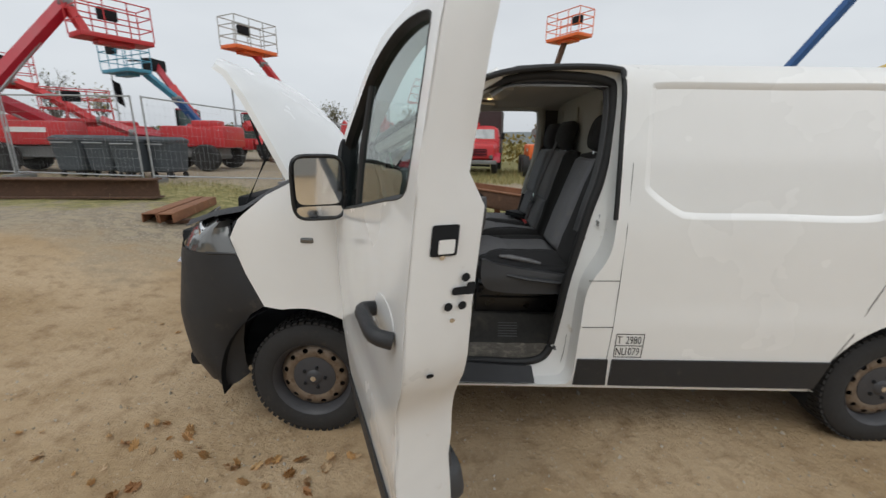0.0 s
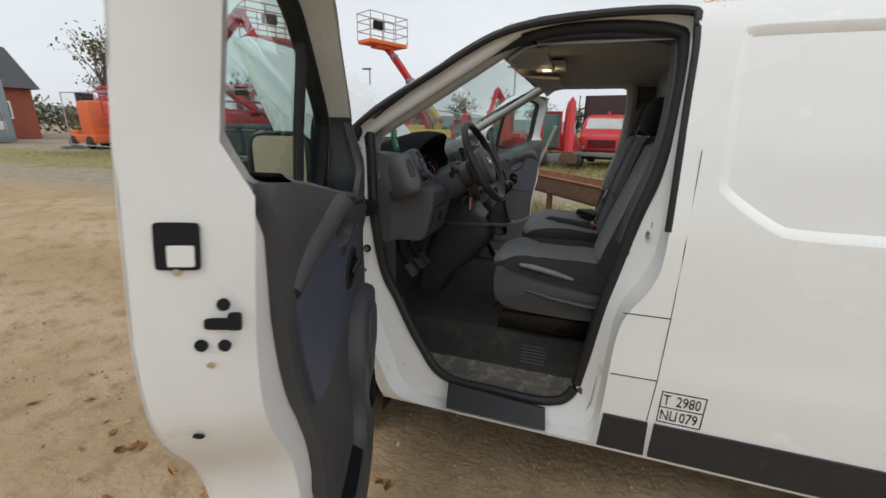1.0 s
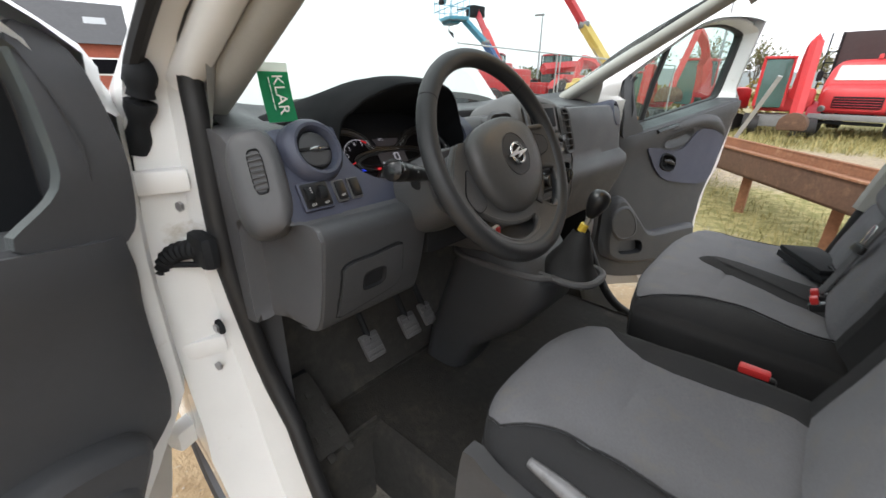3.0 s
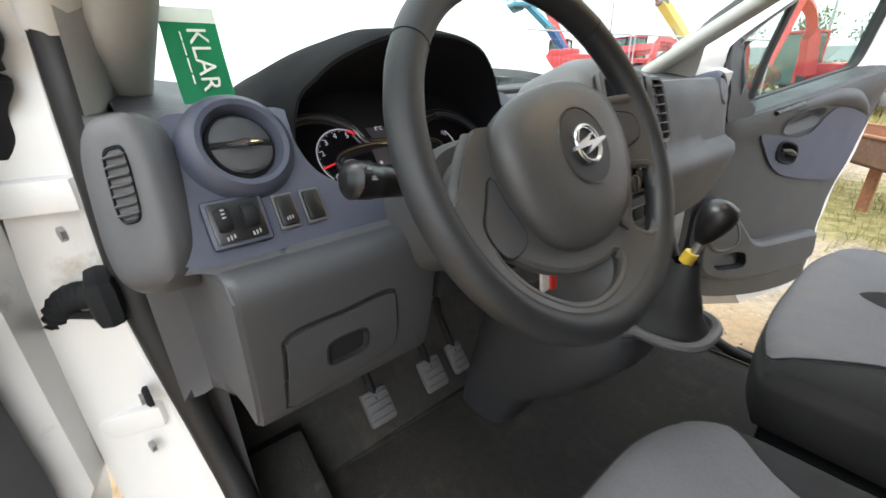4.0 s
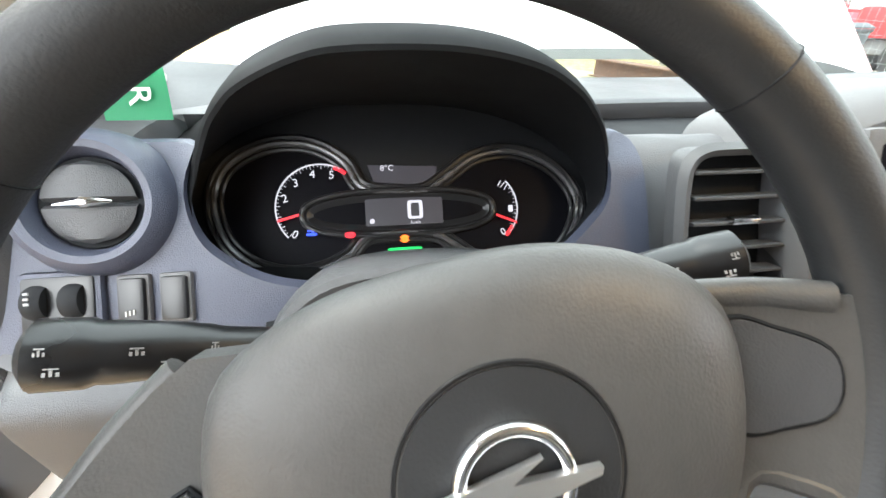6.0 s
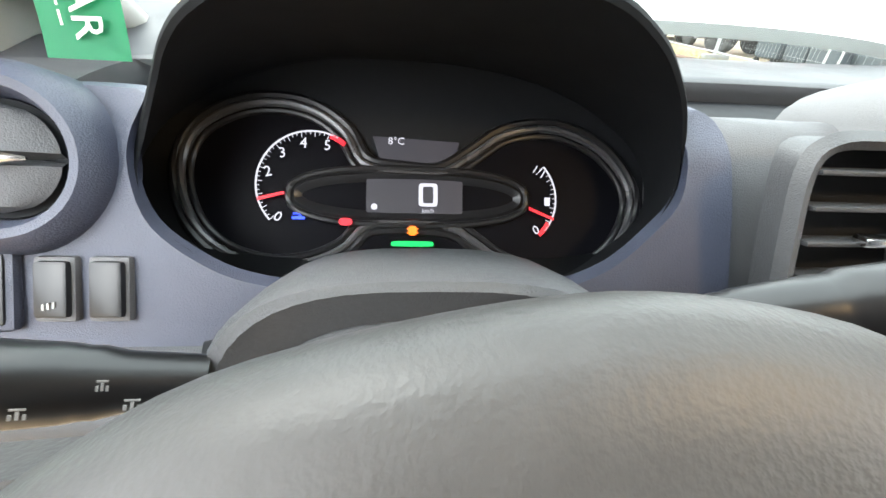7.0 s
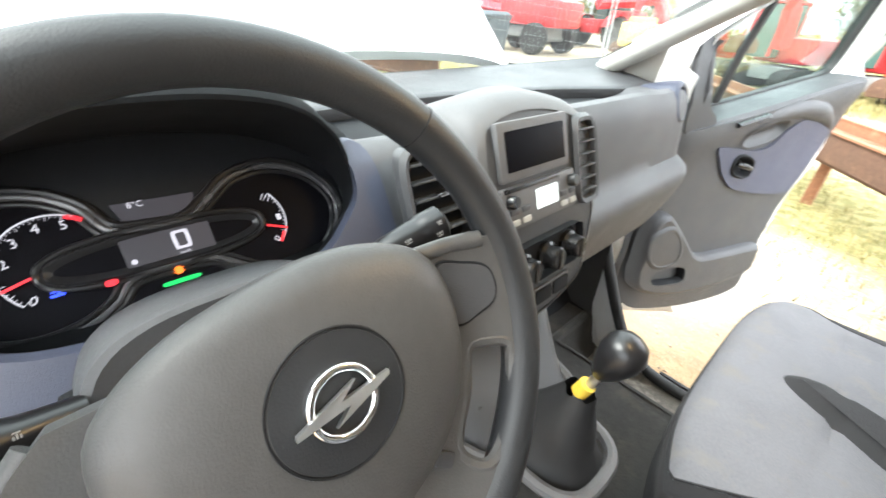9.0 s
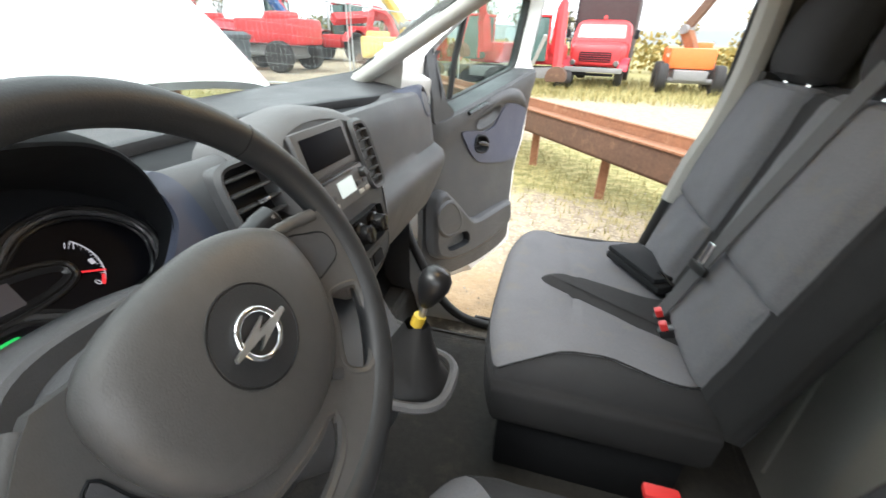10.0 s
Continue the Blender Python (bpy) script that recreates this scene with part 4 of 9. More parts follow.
part("headliner", grid(headliner, np.linspace(0, 1, 14), np.linspace(MID - 0.80, MID + 0.80, 25)), HEADLINER, van, "grey felt headliner")
part("bulkhead", B(((1.665, MID, 1.22), (0.02, 1.72, 1.42), 0.01)), PILLAR, van, "light grey steel partition behind the seats")
bm = bmesh.new()
for y in (0.35, 0.75, 1.2, 1.6):
    box(bm, (1.652, y, 1.25), (0.012, 0.05, 1.2), 0.005)
part("bulkhead_rib", bm, PILLAR, van)
# floor with a lower step behind each door
half = [(0.30, 0.18), (0.47, 0.18), (0.47, 0.415), (1.375, 0.415), (1.375, 0.18), (1.66, 0.18)]
fl = half + [(x, 2 * MID - y) for x, y in half[::-1]]
part("cab_floor", sheet(fl, lambda u, v, d: (u, v, 0.60 - d + 0.006 * noise.noise((u * 9, v * 9, 0))), (), 0.05, 0.03), FLOOR_MAT, van, "dirty black rubber cab floor")
for s in (1, -1):
    Y = (lambda y: y) if s == 1 else (lambda y: 2 * MID - y)
    def ground_of(x, y, z):
        return (x, Y(y), z + 0.004 * noise.noise((x * 15, y * 15, 3)))
    bm = loft([[ground_of(x, y, z) for y, z in ((0.12, 0.428), (0.17, 0.417), (0.24, 0.414), (0.31, 0.416), (0.345, 0.422), (0.358, 0.432))] for x in np.linspace(0.50, 1.36, 40)], False)
    part("step_floor", bm, MUD, van, "sunken door step covered with dried mud")
    bm = loft([[ground_of(x, y, z) for y, z in ((0.356, 0.430), (0.370, 0.455), (0.382, 0.52), (0.394, 0.580), (0.404, 0.599), (0.422, 0.605))] for x in np.linspace(0.47, 1.375, 40)], False)
    part("step_wall", bm, FLOOR_MAT, van, "black plastic step wall")
    bm = loft([[(x, Y(y), z) for x, z in ((1.335, 0.420), (1.358, 0.435), (1.372, 0.50), (1.38, 0.61))] for y in (0.12, 0.2, 0.33, 0.42)], False)
    part("step_end", bm, FLOOR_MAT, van)
    bm = loft([[(x, Y(y), z) for x, z in ((0.53, 0.420), (0.50, 0.437), (0.475, 0.50), (0.45, 0.61))] for y in (0.12, 0.2, 0.33, 0.42)], False)
    part("step_end", bm, FLOOR_MAT, van)
    for k in range(6):
        part("step_vent_slat", B(((1.105, Y(0.3765 + 0.0030 * k), 0.468 + 0.016 * k), (0.115, 0.014, 0.006), 0.002)), TRIM_MID, van)
    # dark trim inside the door frame, and the light strip along the rear pillar
    ln = [(u, Y(opening_y(v, u) + 0.03), v) for u, v in OPENING_LOOP[3 * 6:9 * 6]]
    part("pillar_trim", tube([(x + 0.035, y, z) for x, y, z in ln], 0.036, 8), TRIM, van)
    ln = [(u, Y(opening_y(v, u) + 0.035), v) for u, v in OPENING_LOOP[6 * 6 + 3:13 * 6]]
    part("pillar_trim", tube(ln, 0.034, 8, flat=1.1), PILLAR if s == -1 else TRIM, van, "door pillar trim")
    bm = loft([[(x, Y(y), z) for x, y in ((1.50, 0.19), (1.56, 0.20), (1.66, 0.20))] for z in (0.6, 1.0, 1.5, 1.88)], False)
    part("pillar_panel", bm, TRIM, van)
    bm = loft([[(x, Y(y), z) for x, y in ((0.34, 0.155), (0.40, 0.165), (0.47, 0.175))] for z in (0.6, 0.9, 1.2, 1.38)], False)
    part("kick_panel", bm, TRIM, van)
bm = loft([[(x, y, z) for x, z in ((0.32, 0.58), (0.24, 0.72), (0.20, 0.95), (0.18, 1.45))] for y in (0.17, 0.6, 1.2, 1.79)], False)
part("firewall", bm, FLOOR_MAT, van, "black carpeted front wall of the footwell")
part("foot_rest", B(((0.375, 0.245, 0.675), (0.24, 0.13, 0.05), 0.02, rot("Y", 33))), FLOOR_MAT, van, "worn rubber foot rest")
for i in range(4):
    for j in range(2):
        part("foot_rest_stud", B(((0.345 + 0.05 * i, 0.215 + 0.055 * j + 0.02 * (i % 2), 0.724 - 0.0325 * i), (0.024, 0.022, 0.010), 0.005, rot("Y", 33))), FLOOR_MAT, van)
# roof console with its lit lamp, visors
lamp_glow = glow("warm_interior_lamp", (1.0, 0.62, 0.25), 6.0)
con = thing("roof_console", (1.03, MID, 1.90), "grey overhead console with a lit interior lamp", "lamp")
part("housing", B(((1.02, MID, 1.895), (0.17, 0.24, 0.035), 0.015)), HEADLINER, con)
part("lens", B(((1.005, MID - 0.05, 1.877), (0.045, 0.075, 0.012), 0.005)), lamp_glow, con, "lit warm lamp lens")
part("lens", B(((1.005, MID + 0.06, 1.877), (0.045, 0.075, 0.010), 0.005)), PILLAR, con)
part("switch", B(((1.05, MID, 1.875), (0.02, 0.05, 0.010), 0.003)), TRIM, con)
lamp = new("interior_lamp_light", bpy.data.lights.new("interior_lamp_light", "POINT"))
lamp.data.energy, lamp.data.color, lamp.data.shadow_soft_size = 0.5, (1.0, 0.66, 0.32), 0.03
lamp.location = (1.005, MID - 0.05, 1.855)
for y in (0.55, 1.41):
    v = thing("sun_visor", (0.92, y, 1.84), "grey folded sun visor under the headliner", "visor", "sun visors")
    part("flap", B(((0.96, y, 1.866), (0.20, 0.48, 0.018), 0.008, rot("Y", 4))), PILLAR, v)
    part("hinge_rod", tube([(0.87, y - 0.26, 1.862), (0.87, y + 0.26, 1.862)], 0.006, 8), TRIM, v)

# ---- dashboard ----
dash = thing("dashboard", (0.45, MID, 1.0), "charcoal and slate blue van dashboard with round end vents", "dashboard")


def dash_profile(y):
    """The dash's outline in x and z at a place across the cab: top, face, ledge, lower panel, underside."""
    k = float(np.interp(y, (0.74, 0.95), (0, 1)))
    drv = [(0.06, 1.435), (0.25, 1.455), (0.40, 1.462), (0.490, 1.455), (0.524, 1.438), (0.545, 1.405), (0.575, 1.355), (0.592, 1.322), (0.606, 1.314), (0.632, 1.306), (0.645, 1.290), (0.640, 1.25), (0.625, 1.17), (0.600, 1.10), (0.55, 1.085), (0.36, 1.06), (0.25, 1.0)]
    pas = [(-0.03, 1.40), (0.30, 1.450), (0.455, 1.455), (0.490, 1.455), (0.530, 1.462), (0.556, 1.43), (0.568, 1.36), (0.576, 1.295), (0.582, 1.275), (0.607, 1.262), (0.622, 1.24), (0.618, 1.20), (0.59, 1.12), (0.545, 1.03), (0.49, 1.0), (0.36, 0.98), (0.25, 0.95)]
    mid = [(a[0] + (b[0] - a[0]) * k, a[1] + (b[1] - a[1]) * k) for a, b in zip(drv, pas)]
    end = float(np.interp(y, (0.122, 0.134, 0.17, 1.76, 1.80, 1.835), (0.90, 0.95, 1.0, 1.0, 0.97, 0.86)))
    hole = float(np.interp(y, (0.250, 0.264, 0.708, 0.720), (0, 1, 1, 0)))
    low = float(np.interp(y, (0.168, 0.182), (1, 0)))
    tray = float(np.interp(y, (0.712, 0.730, 1.54, 1.62), (0, 1, 1, 0)))
    mid = [(x, z + (1.424 - z) * tray) if i < 3 else (x, z) for i, (x, z) in enumerate(mid)]
    out = []
    for x, z in mid:
        x = 0.2 + (x - 0.2) * end
        if 1.33 < z < 1.36 and x > 0.50:
            x, z = x + (0.535 - x) * hole, z + (1.285 - z) * hole
        elif z > 1.33 and x > 0.39:
            x += (0.39 - x) * hole
        if z < 1.312 and x > 0.47:
            x += (0.47 - x) * low
        if z < 1.2:
            z += 0.075 * float(np.interp(y, (0.42, 0.46, 0.68, 0.73), (0, 1, 1, 0)))
        out.append((x, z))
    return out


ys = np.concatenate([np.linspace(0.122, 0.22, 9), (0.235, 0.250, 0.264), np.linspace(0.31, 0.69, 12), (0.708, 0.720), np.linspace(0.735, 1.66, 27), np.linspace(1.69, 1.835, 8)])
rings = [[(x, y, z) for x, z in smooth_line(dash_profile(y), 60)] for y in ys]
bm = loft(rings, False, False)
for r in (rings[0], rings[-1]):
    f = bm.faces.new([bm.verts.new(p) for p in (r if r is rings[-1] else r[::-1])])
bmesh.ops.remove_doubles(bm, verts=bm.verts, dist=1e-5)
bmesh.ops.recalc_face_normals(bm, faces=bm.faces)
part("dash_body", bm, DASH, dash, "soft grey dashboard moulding")
# sheet under the windscreen, ending in a lip over the open tray
rings = []
for w in np.linspace(-0.975, 0.975, 49):
    q = screen_point(w, -0.14)
    lip = min(q.x + 0.315, 0.43) - 0.15 * float(np.interp(q.y, (0.23, 0.28, 0.70, 0.73), (0, 1, 1, 0)))
    rings.append([(q.x + 0.004, q.y, q.z - 0.03), (q.x + 0.010, q.y, q.z + 0.012), (q.x + 0.022, q.y, q.z + 0.014)]
                 + [(q.x + 0.022 + (lip - q.x - 0.022) * k, q.y, q.z + 0.014 + (1.459 - q.z - 0.014) * k ** 0.7) for k in (0.2, 0.4, 0.6, 0.8, 0.93)]
                 + [(lip, q.y, 1.459), (lip + 0.006, q.y, 1.455), (lip + 0.007, q.y, 1.444), (lip - 0.004, q.y, 1.425), (lip - 0.006, q.y, 1.40)])
part("dash_top", loft(rings, False), TRIM, dash, "dark dash top under the windscreen")


def face_x(z):
    return float(np.interp(z, (1.314, 1.355, 1.405, 1.438, 1.46), (0.597, 0.576, 0.547, 0.526, 0.500)))


# slate blue panel that carries the switches and the driver's vent
nv = smooth_line([(0.165, 1.318), (0.23, 1.316), (0.30, 1.316), (0.40, 1.316), (0.50, 1.316), (0.505, 1.332), (0.50, 1.347), (0.45, 1.348), (0.393, 1.354), (0.358, 1.365), (0.324, 1.388), (0.311, 1.42), (0.313, 1.445), (0.316, 1.458), (0.29, 1.461), (0.23, 1.460), (0.185, 1.458), (0.160, 1.42), (0.158, 1.36)], 110, True)
part("switch_panel", sheet(nv, lambda u, v, d: (face_x(v) + 0.006 - d, u, v), (), 0.03, 0.012), NAVY, dash, "slate blue switch panel")
nv2 = smooth_line([(0.505, 1.316), (0.60, 1.316), (0.69, 1.318), (0.724, 1.33), (0.730, 1.38), (0.728, 1.445), (0.712, 1.462), (0.694, 1.458), (0.6955, 1.43), (0.690, 1.408), (0.673, 1.390), (0.636, 1.364), (0.59, 1.351), (0.51, 1.346)], 90, True)
part("blue_panel", sheet(nv2, lambda u, v, d: (face_x(v) + 0.007 - d, u, v), (), 0.03, 0.012), NAVY, dash)
# driver's round vent
vm = frame_of((0.548, 0.247, 1.424), (0, 1, 0), (0.86, 0.10, 0.42)) @ Matrix.Scale(0.70, 4)
prof = [(0.088, -0.035), (0.085, 0.002), (0.078, 0.018), (0.068, 0.026), (0.060, 0.024), (0.054, 0.010), (0.051, -0.02)]
bm = loft([[vm @ Vector((r * math.cos(a), r * math.sin(a), h)) for a in np.linspace(0, 2 * math.pi, 48, endpoint=False)] for r, h in prof])
vent = part("round_vent", bm, NAVY, dash, "slate blue round air vent")
part("vent_bowl", lathe([(0.052, -0.03), (0.052, 0.0), (0.0515, 0.004)], 40, vm), BLACK_MATT, vent)
bm = bmesh.new()
ring = []
for k in np.linspace(-1, 1, 17):
    h = math.sqrt(max(0, 1 - k * k)) * 0.046 + 0.0005
    ring.append([vm @ Vector((x, k * 0.047, 0.010 + 0.006 * (1 - (x / (h + 1e-6)) ** 2 if h > 1e-3 else 0) - 0.010 * (abs(k) < 0.09))) for x in np.linspace(-h, h, 13)])
bm = loft(ring, False)
part("vent_flap", bm, TRIM, vent, "grey closed vent flaps")
part("vent_tab", tube([vm @ Vector((x, -0.004 + 0.004 * math.sin((x + 0.04) * 30), 0.020 + 0.003 * math.cos(x * 30))) for x in np.linspace(-0.028, 0.028, 9)], np.interp(np.linspace(0, 1, 9), (0, 0.5, 1), (0.001, 0.0045, 0.001)), 8), CHROME, vent, "chrome vent tab")
# side demister slats
for s in (1,):
    gm = frame_of((0.562, 0.1335, 1.405), (0.40, -0.08, -0.90), (0.72, -0.66, 0.35)) @ Matrix.Scale(0.62, 4)
    bm = loft([[gm @ Vector((0.062 * sc * p, 0.020 * sc * q, h)) for p, q in (blob(a, 1, 4) for a in np.linspace(0, 2 * math.pi, 28, endpoint=False))] for sc, h in ((1.0, -0.004), (0.95, 0.002), (0.88, 0.000), (0.87, -0.012))], True, True)
    end = loft([[gm @ Vector((0.024 + ln * p, sh + wd * q, h)) for p, q in (blob(a, 1, 3.2) for a in np.linspace(0, 2 * math.pi, 40, endpoint=False))] for ln, wd, h, sh in ((0.150, 0.080, -0.16, -0.050), (0.150, 0.080, -0.10, -0.034), (0.146, 0.074, -0.045, -0.016), (0.138, 0.062, -0.016, -0.008), (0.124, 0.048, -0.005, -0.004), (0.10, 0.034, -0.002, 0.0))], True, True)
    part("dash_end", end, DASH, dash, "rounded grey dash end")
    dm = part("demister_vent", bm, BLACK_MATT, dash)
    for k in range(7):
        part("demister_slat", B(((0, 0, 0), (0.003, 0.036, 0.010), 0.001)), TRIM, dm, "", gm @ Matrix.Translation((-0.045 + 0.015 * k, 0, 0.0)) @ Matrix.Rotation(radians(35), 4, "Y"))


def on_face(y, z, out=0.0):
    return frame_of((face_x(z) + 0.006 + out * 0.87, y, z + out * 0.5), (0, 1, 0), (0.87, 0, 0.5))


WHITE_MARK = mat("white_symbol_print", (0.30, 0.30, 0.30), 0.5)
m = on_face(0.2185, 1.352)
part("dimmer_bezel", B(((0, 0, 0.002), (0.062, 0.054, 0.010), 0.006)), NAVY, dash, "", m)
part("dimmer_block", B(((0, 0, 0.005), (0.053, 0.046, 0.008), 0.004)), BLACK_GLOSS, dash, "black dimmer switch block", m)
for dx in (-0.014, 0.012):
    part("thumb_wheel", lathe([(0.0135, -0.007), (0.015, -0.003), (0.015, 0.003), (0.0135, 0.007)], 24, m @ Matrix.Translation((dx, 0.003, 0.003)) @ Matrix.Rotation(radians(90), 4, "Y")), BLACK_MATT, dash)
    part("switch_symbol", B(*[((dx + 0.002 + 0.0035 * k, -0.017 + 0.0008 * k, 0.0095), (0.0016, 0.0052 - 0.0012 * abs(k), 0.001), 0) for k in (-1, 0, 1)]), WHITE_MARK, dash, "", m)
part("switch_symbol", B(*[((-0.014, 0.003 + 0.004 * k, 0.0185), (0.0035, 0.0018, 0.001), 0) for k in (0, 1, 2)]), WHITE_MARK, dash, "", m)
for y, mark in ((0.271, True), (0.303, False)):
    m = on_face(y, 1.352)
    part("button_frame", B(((0, 0, 0.001), (0.025, 0.042, 0.008), 0.003)), TRIM_MID, dash, "", m)
    part("rocker_button", B(((0, 0.0, 0.005), (0.020, 0.036, 0.008), 0.003)), BLACK_GLOSS, dash, "black rocker switch", m)
    if mark:
        part("switch_symbol", B(*[((0.003 * k, -0.010 + 0.0006 * k, 0.0095), (0.0014, 0.004, 0.001), 0) for k in (-1, 0, 1)]), WHITE_MARK, dash, "", m)

# lower driver's panel with the fuse box lid
lid = smooth_line([(0.232, 1.228), (0.225, 1.20), (0.222, 1.13), (0.228, 1.112), (0.30, 1.122), (0.365, 1.135), (0.374, 1.16), (0.370, 1.215), (0.362, 1.236), (0.30, 1.232)], 48, True)


def low_x(z):
    return float(np.interp(z, (1.10, 1.17, 1.25, 1.29), (0.606, 0.630, 0.645, 0.649)))


part("lid_gap", tube([(low_x(v) + 0.001, u, v) for u, v in shrink(lid, -0.003)], 0.0022, 5, True), BLACK_MATT, dash)
hl = [(0.300 + 0.028 * p, 1.178 + 0.021 * q) for p, q in (blob(a, 1, 4) for a in np.linspace(0, 2 * math.pi, 28, endpoint=False))]
part("fuse_lid", sheet(lid, lambda u, v, d: (low_x(v) + 0.0055 - d, u, v), (hl,), 0.03, 0.005), TRIM, dash, "charcoal fuse box lid")
cover = smooth_line([(0.598, 1.3125), (0.618, 1.3125), (0.638, 1.3065), (0.649, 1.289), (0.6445, 1.25), (0.629, 1.17), (0.604, 1.096), (0.56, 1.078)], 40)
rings = []
for y, back in ((0.1835, 0.030), (0.1845, 0.008), (0.189, 0.001), (0.195, 0.0), (0.25, 0.0), (0.33, 0.0), (0.40, 0.0), (0.432, 0.0), (0.440, 0.002), (0.444, 0.012)):
    rings.append([(x - back, y, z) for x, z in cover])
part("lower_panel", loft(rings, False), TRIM, dash, "charcoal lower panel with a rounded upper edge")
part("panel_seam", tube([(0.5985, y, 1.3145) for y in (0.19, 0.30, 0.44)], 0.0022, 5), BLACK_MATT, dash)
bm = loft([[(low_x(v) + d, u, v) for u, v in shrink(hl, i)] for i, d in ((-0.003, 0.0052), (0.0, 0.0062), (0.003, 0.004), (0.005, 0.0012))])
bm.faces.new(list(bm.verts)[-28:])
part("lid_handle", bm, BLACK_MATT, dash)
part("knee_panel", B(((0.570, 0.575, 1.235), (0.14, 0.25, 0.12), 0.025)), BLACK_MATT, dash, "black panel under the column")

# instrument hood
rim = [(0.335, 1.468, 0.524), (0.319, 1.435, 0.529), (0.314, 1.412, 0.542), (0.324, 1.387, 0.557), (0.362, 1.363, 0.572), (0.393, 1.352, 0.578), (0.45, 1.347, 0.580), (0.50, 1.345, 0.581), (0.59, 1.349, 0.579), (0.636, 1.362, 0.572), (0.672, 1.388, 0.556), (0.690, 1.412, 0.542), (0.693, 1.435, 0.530), (0.684, 1.464, 0.527), (0.664, 1.481, 0.537), (0.640, 1.495, 0.549), (0.599, 1.509, 0.566), (0.537, 1.5175, 0.576), (0.46, 1.5175, 0.576), (0.421, 1.512, 0.570), (0.376, 1.497, 0.552), (0.353, 1.483, 0.540)]
RIM3 = smooth_line([(y, z if z < 1.46 else 1.46 + (z - 1.46) * 1.34, x) for y, z, x in rim], 96, True)
RIM = [(p[0], p[1]) for p in RIM3]


def hood_ring(grow, back, squash=1.0, spread=1.0):
    """The opening's edge grown outwards and moved back; squash flattens its upper part, spread widens it."""
    out = []
    for p, q in zip(shrink(RIM, -grow), RIM3):
        up = max(0.0, min(1.0, (q[1] - 1.40) / 0.07))
        g = grow * (1 - up) * 0.8
        y = p[0] + (g if p[0] < 0.5 else -g)
        z = p[1] if p[1] < 1.40 else 1.40 + (p[1] - 1.40) * squash
        out.append((q[2] - back * (0.25 + 0.75 * up), 0.5 + (y - 0.5) * (1 + (spread - 1) * up + (1 - up) * back * 2.2), z))
    return out


rings = [hood_ring(0.02, 0.36, 0.42, 1.38), hood_ring(0.02, 0.28, 0.62, 1.30), hood_ring(0.02, 0.20, 0.80, 1.20), hood_ring(0.018, 0.13, 0.95, 1.09), hood_ring(0.016, 0.075, 1.0, 1.03), hood_ring(0.0125, 0.028), hood_ring(0.008, 0.008), hood_ring(0.004, 0.001), hood_ring(0.0, 0.0)]
hood = part("instrument_hood", loft(rings), TRIM, dash, "charcoal instrument hood")


def well(p, k=1.0):
    """A point of the opening's edge laid on the wider foot of the well."""
    return 0.4855 + (p[0] - 0.5035) * 1.19 * k, -0.003 + (-0.0885 + (p[1] - 1.345) * 1.03) * k


CO, CU, CN = Vector((0.468, 0.500, 1.383)), Vector((-0.558, 0, 0.83)), Vector((0.83, 0, 0.558))


def gauge(y, v, out=0.0):
    return CO + Vector((0, y - 0.500, 0)) + CU * v + CN * out


rings.append([tuple(gauge(*well(p), 0.004)) for p in RIM])
part("hood_lining", loft(rings), BLACK_MATT, hood, "black hood lining")
cl = thing("instrument_cluster", (0.46, 0.50, 1.32), "lit instrument cluster with two dials and centre display", "gauges")
part("backing", sheet([well(p, 1.03) for p in RIM], lambda u, v, d: gauge(u, v, 0.001 - d), (), 0.05, 0.01), BLACK_MATT, cl)


def cp(px, py, out=0.0):
    """A place on the dial plate, counted in thousandths of its drawing."""
    return gauge(0.423 + (px - 558) / 2170, 0.028 - (py - 252) / 2165, out)


shape = [(298, 296), (330, 222), (415, 178), (512, 180), (585, 222), (625, 283), (700, 297), (770, 297), (830, 262), (900, 217), (1000, 206), (1095, 248), (1150, 325), (1138, 402), (1080, 468), (990, 487), (895, 468), (830, 425), (780, 400), (640, 398), (590, 440), (528, 468), (448, 474), (368, 445), (316, 385)]
LOBES = smooth_line(shape, 130, True)
G_BEZEL = mat("satin_grey_bezel", (0.10, 0.10, 0.105), 0.3, 0.3, 0.05)
G_DARK = mat("dark_bezel", (0.020, 0.020, 0.022), 0.35, 0.2, 0.05)
part("dial_bezel", tube([cp(x, y, 0.005) for x, y in LOBES], 0.0036, 8, True), G_BEZEL, cl, "satin grey dial bezel")
part("dial_bezel", tube([cp(x, y, 0.003) for x, y in shrink(LOBES, -14)], 0.0042, 8, True), G_DARK, cl)
part("dial_bezel", tube([cp(x, y, 0.003) for x, y in shrink(LOBES, 14)], 0.0030, 8, True), G_DARK, cl)
part("dial_plate", sheet(LOBES, lambda u, v, d: cp(u, v, 0.003 - d), (), 60, 0.002), SCREEN, cl, "black dial plate")
pill = [(712 + 225 * p, 345 + 54 * q) for p, q in (blob(a, 1, 2.6) for a in np.linspace(0, 2 * math.pi, 48, endpoint=False))]
part("centre_bezel", tube([cp(x, y, 0.006) for x, y in pill], 0.0032, 8, True), G_DARK, cl)
part("centre_bezel", loft([[cp(x, y, h) for x, y in shrink(pill, i)] for i, h in ((0, 0.004), (12, 0.009), (26, 0.006), (30, 0.004))]), G_DARK, cl)
part("centre_plate", sheet(shrink(pill, 20), lambda u, v, d: cp(u, v, 0.006 - d), (), 60, 0.002), SCREEN, cl)
LCD = glow("dim_grey_display", (0.050, 0.047, 0.060), 0.11)
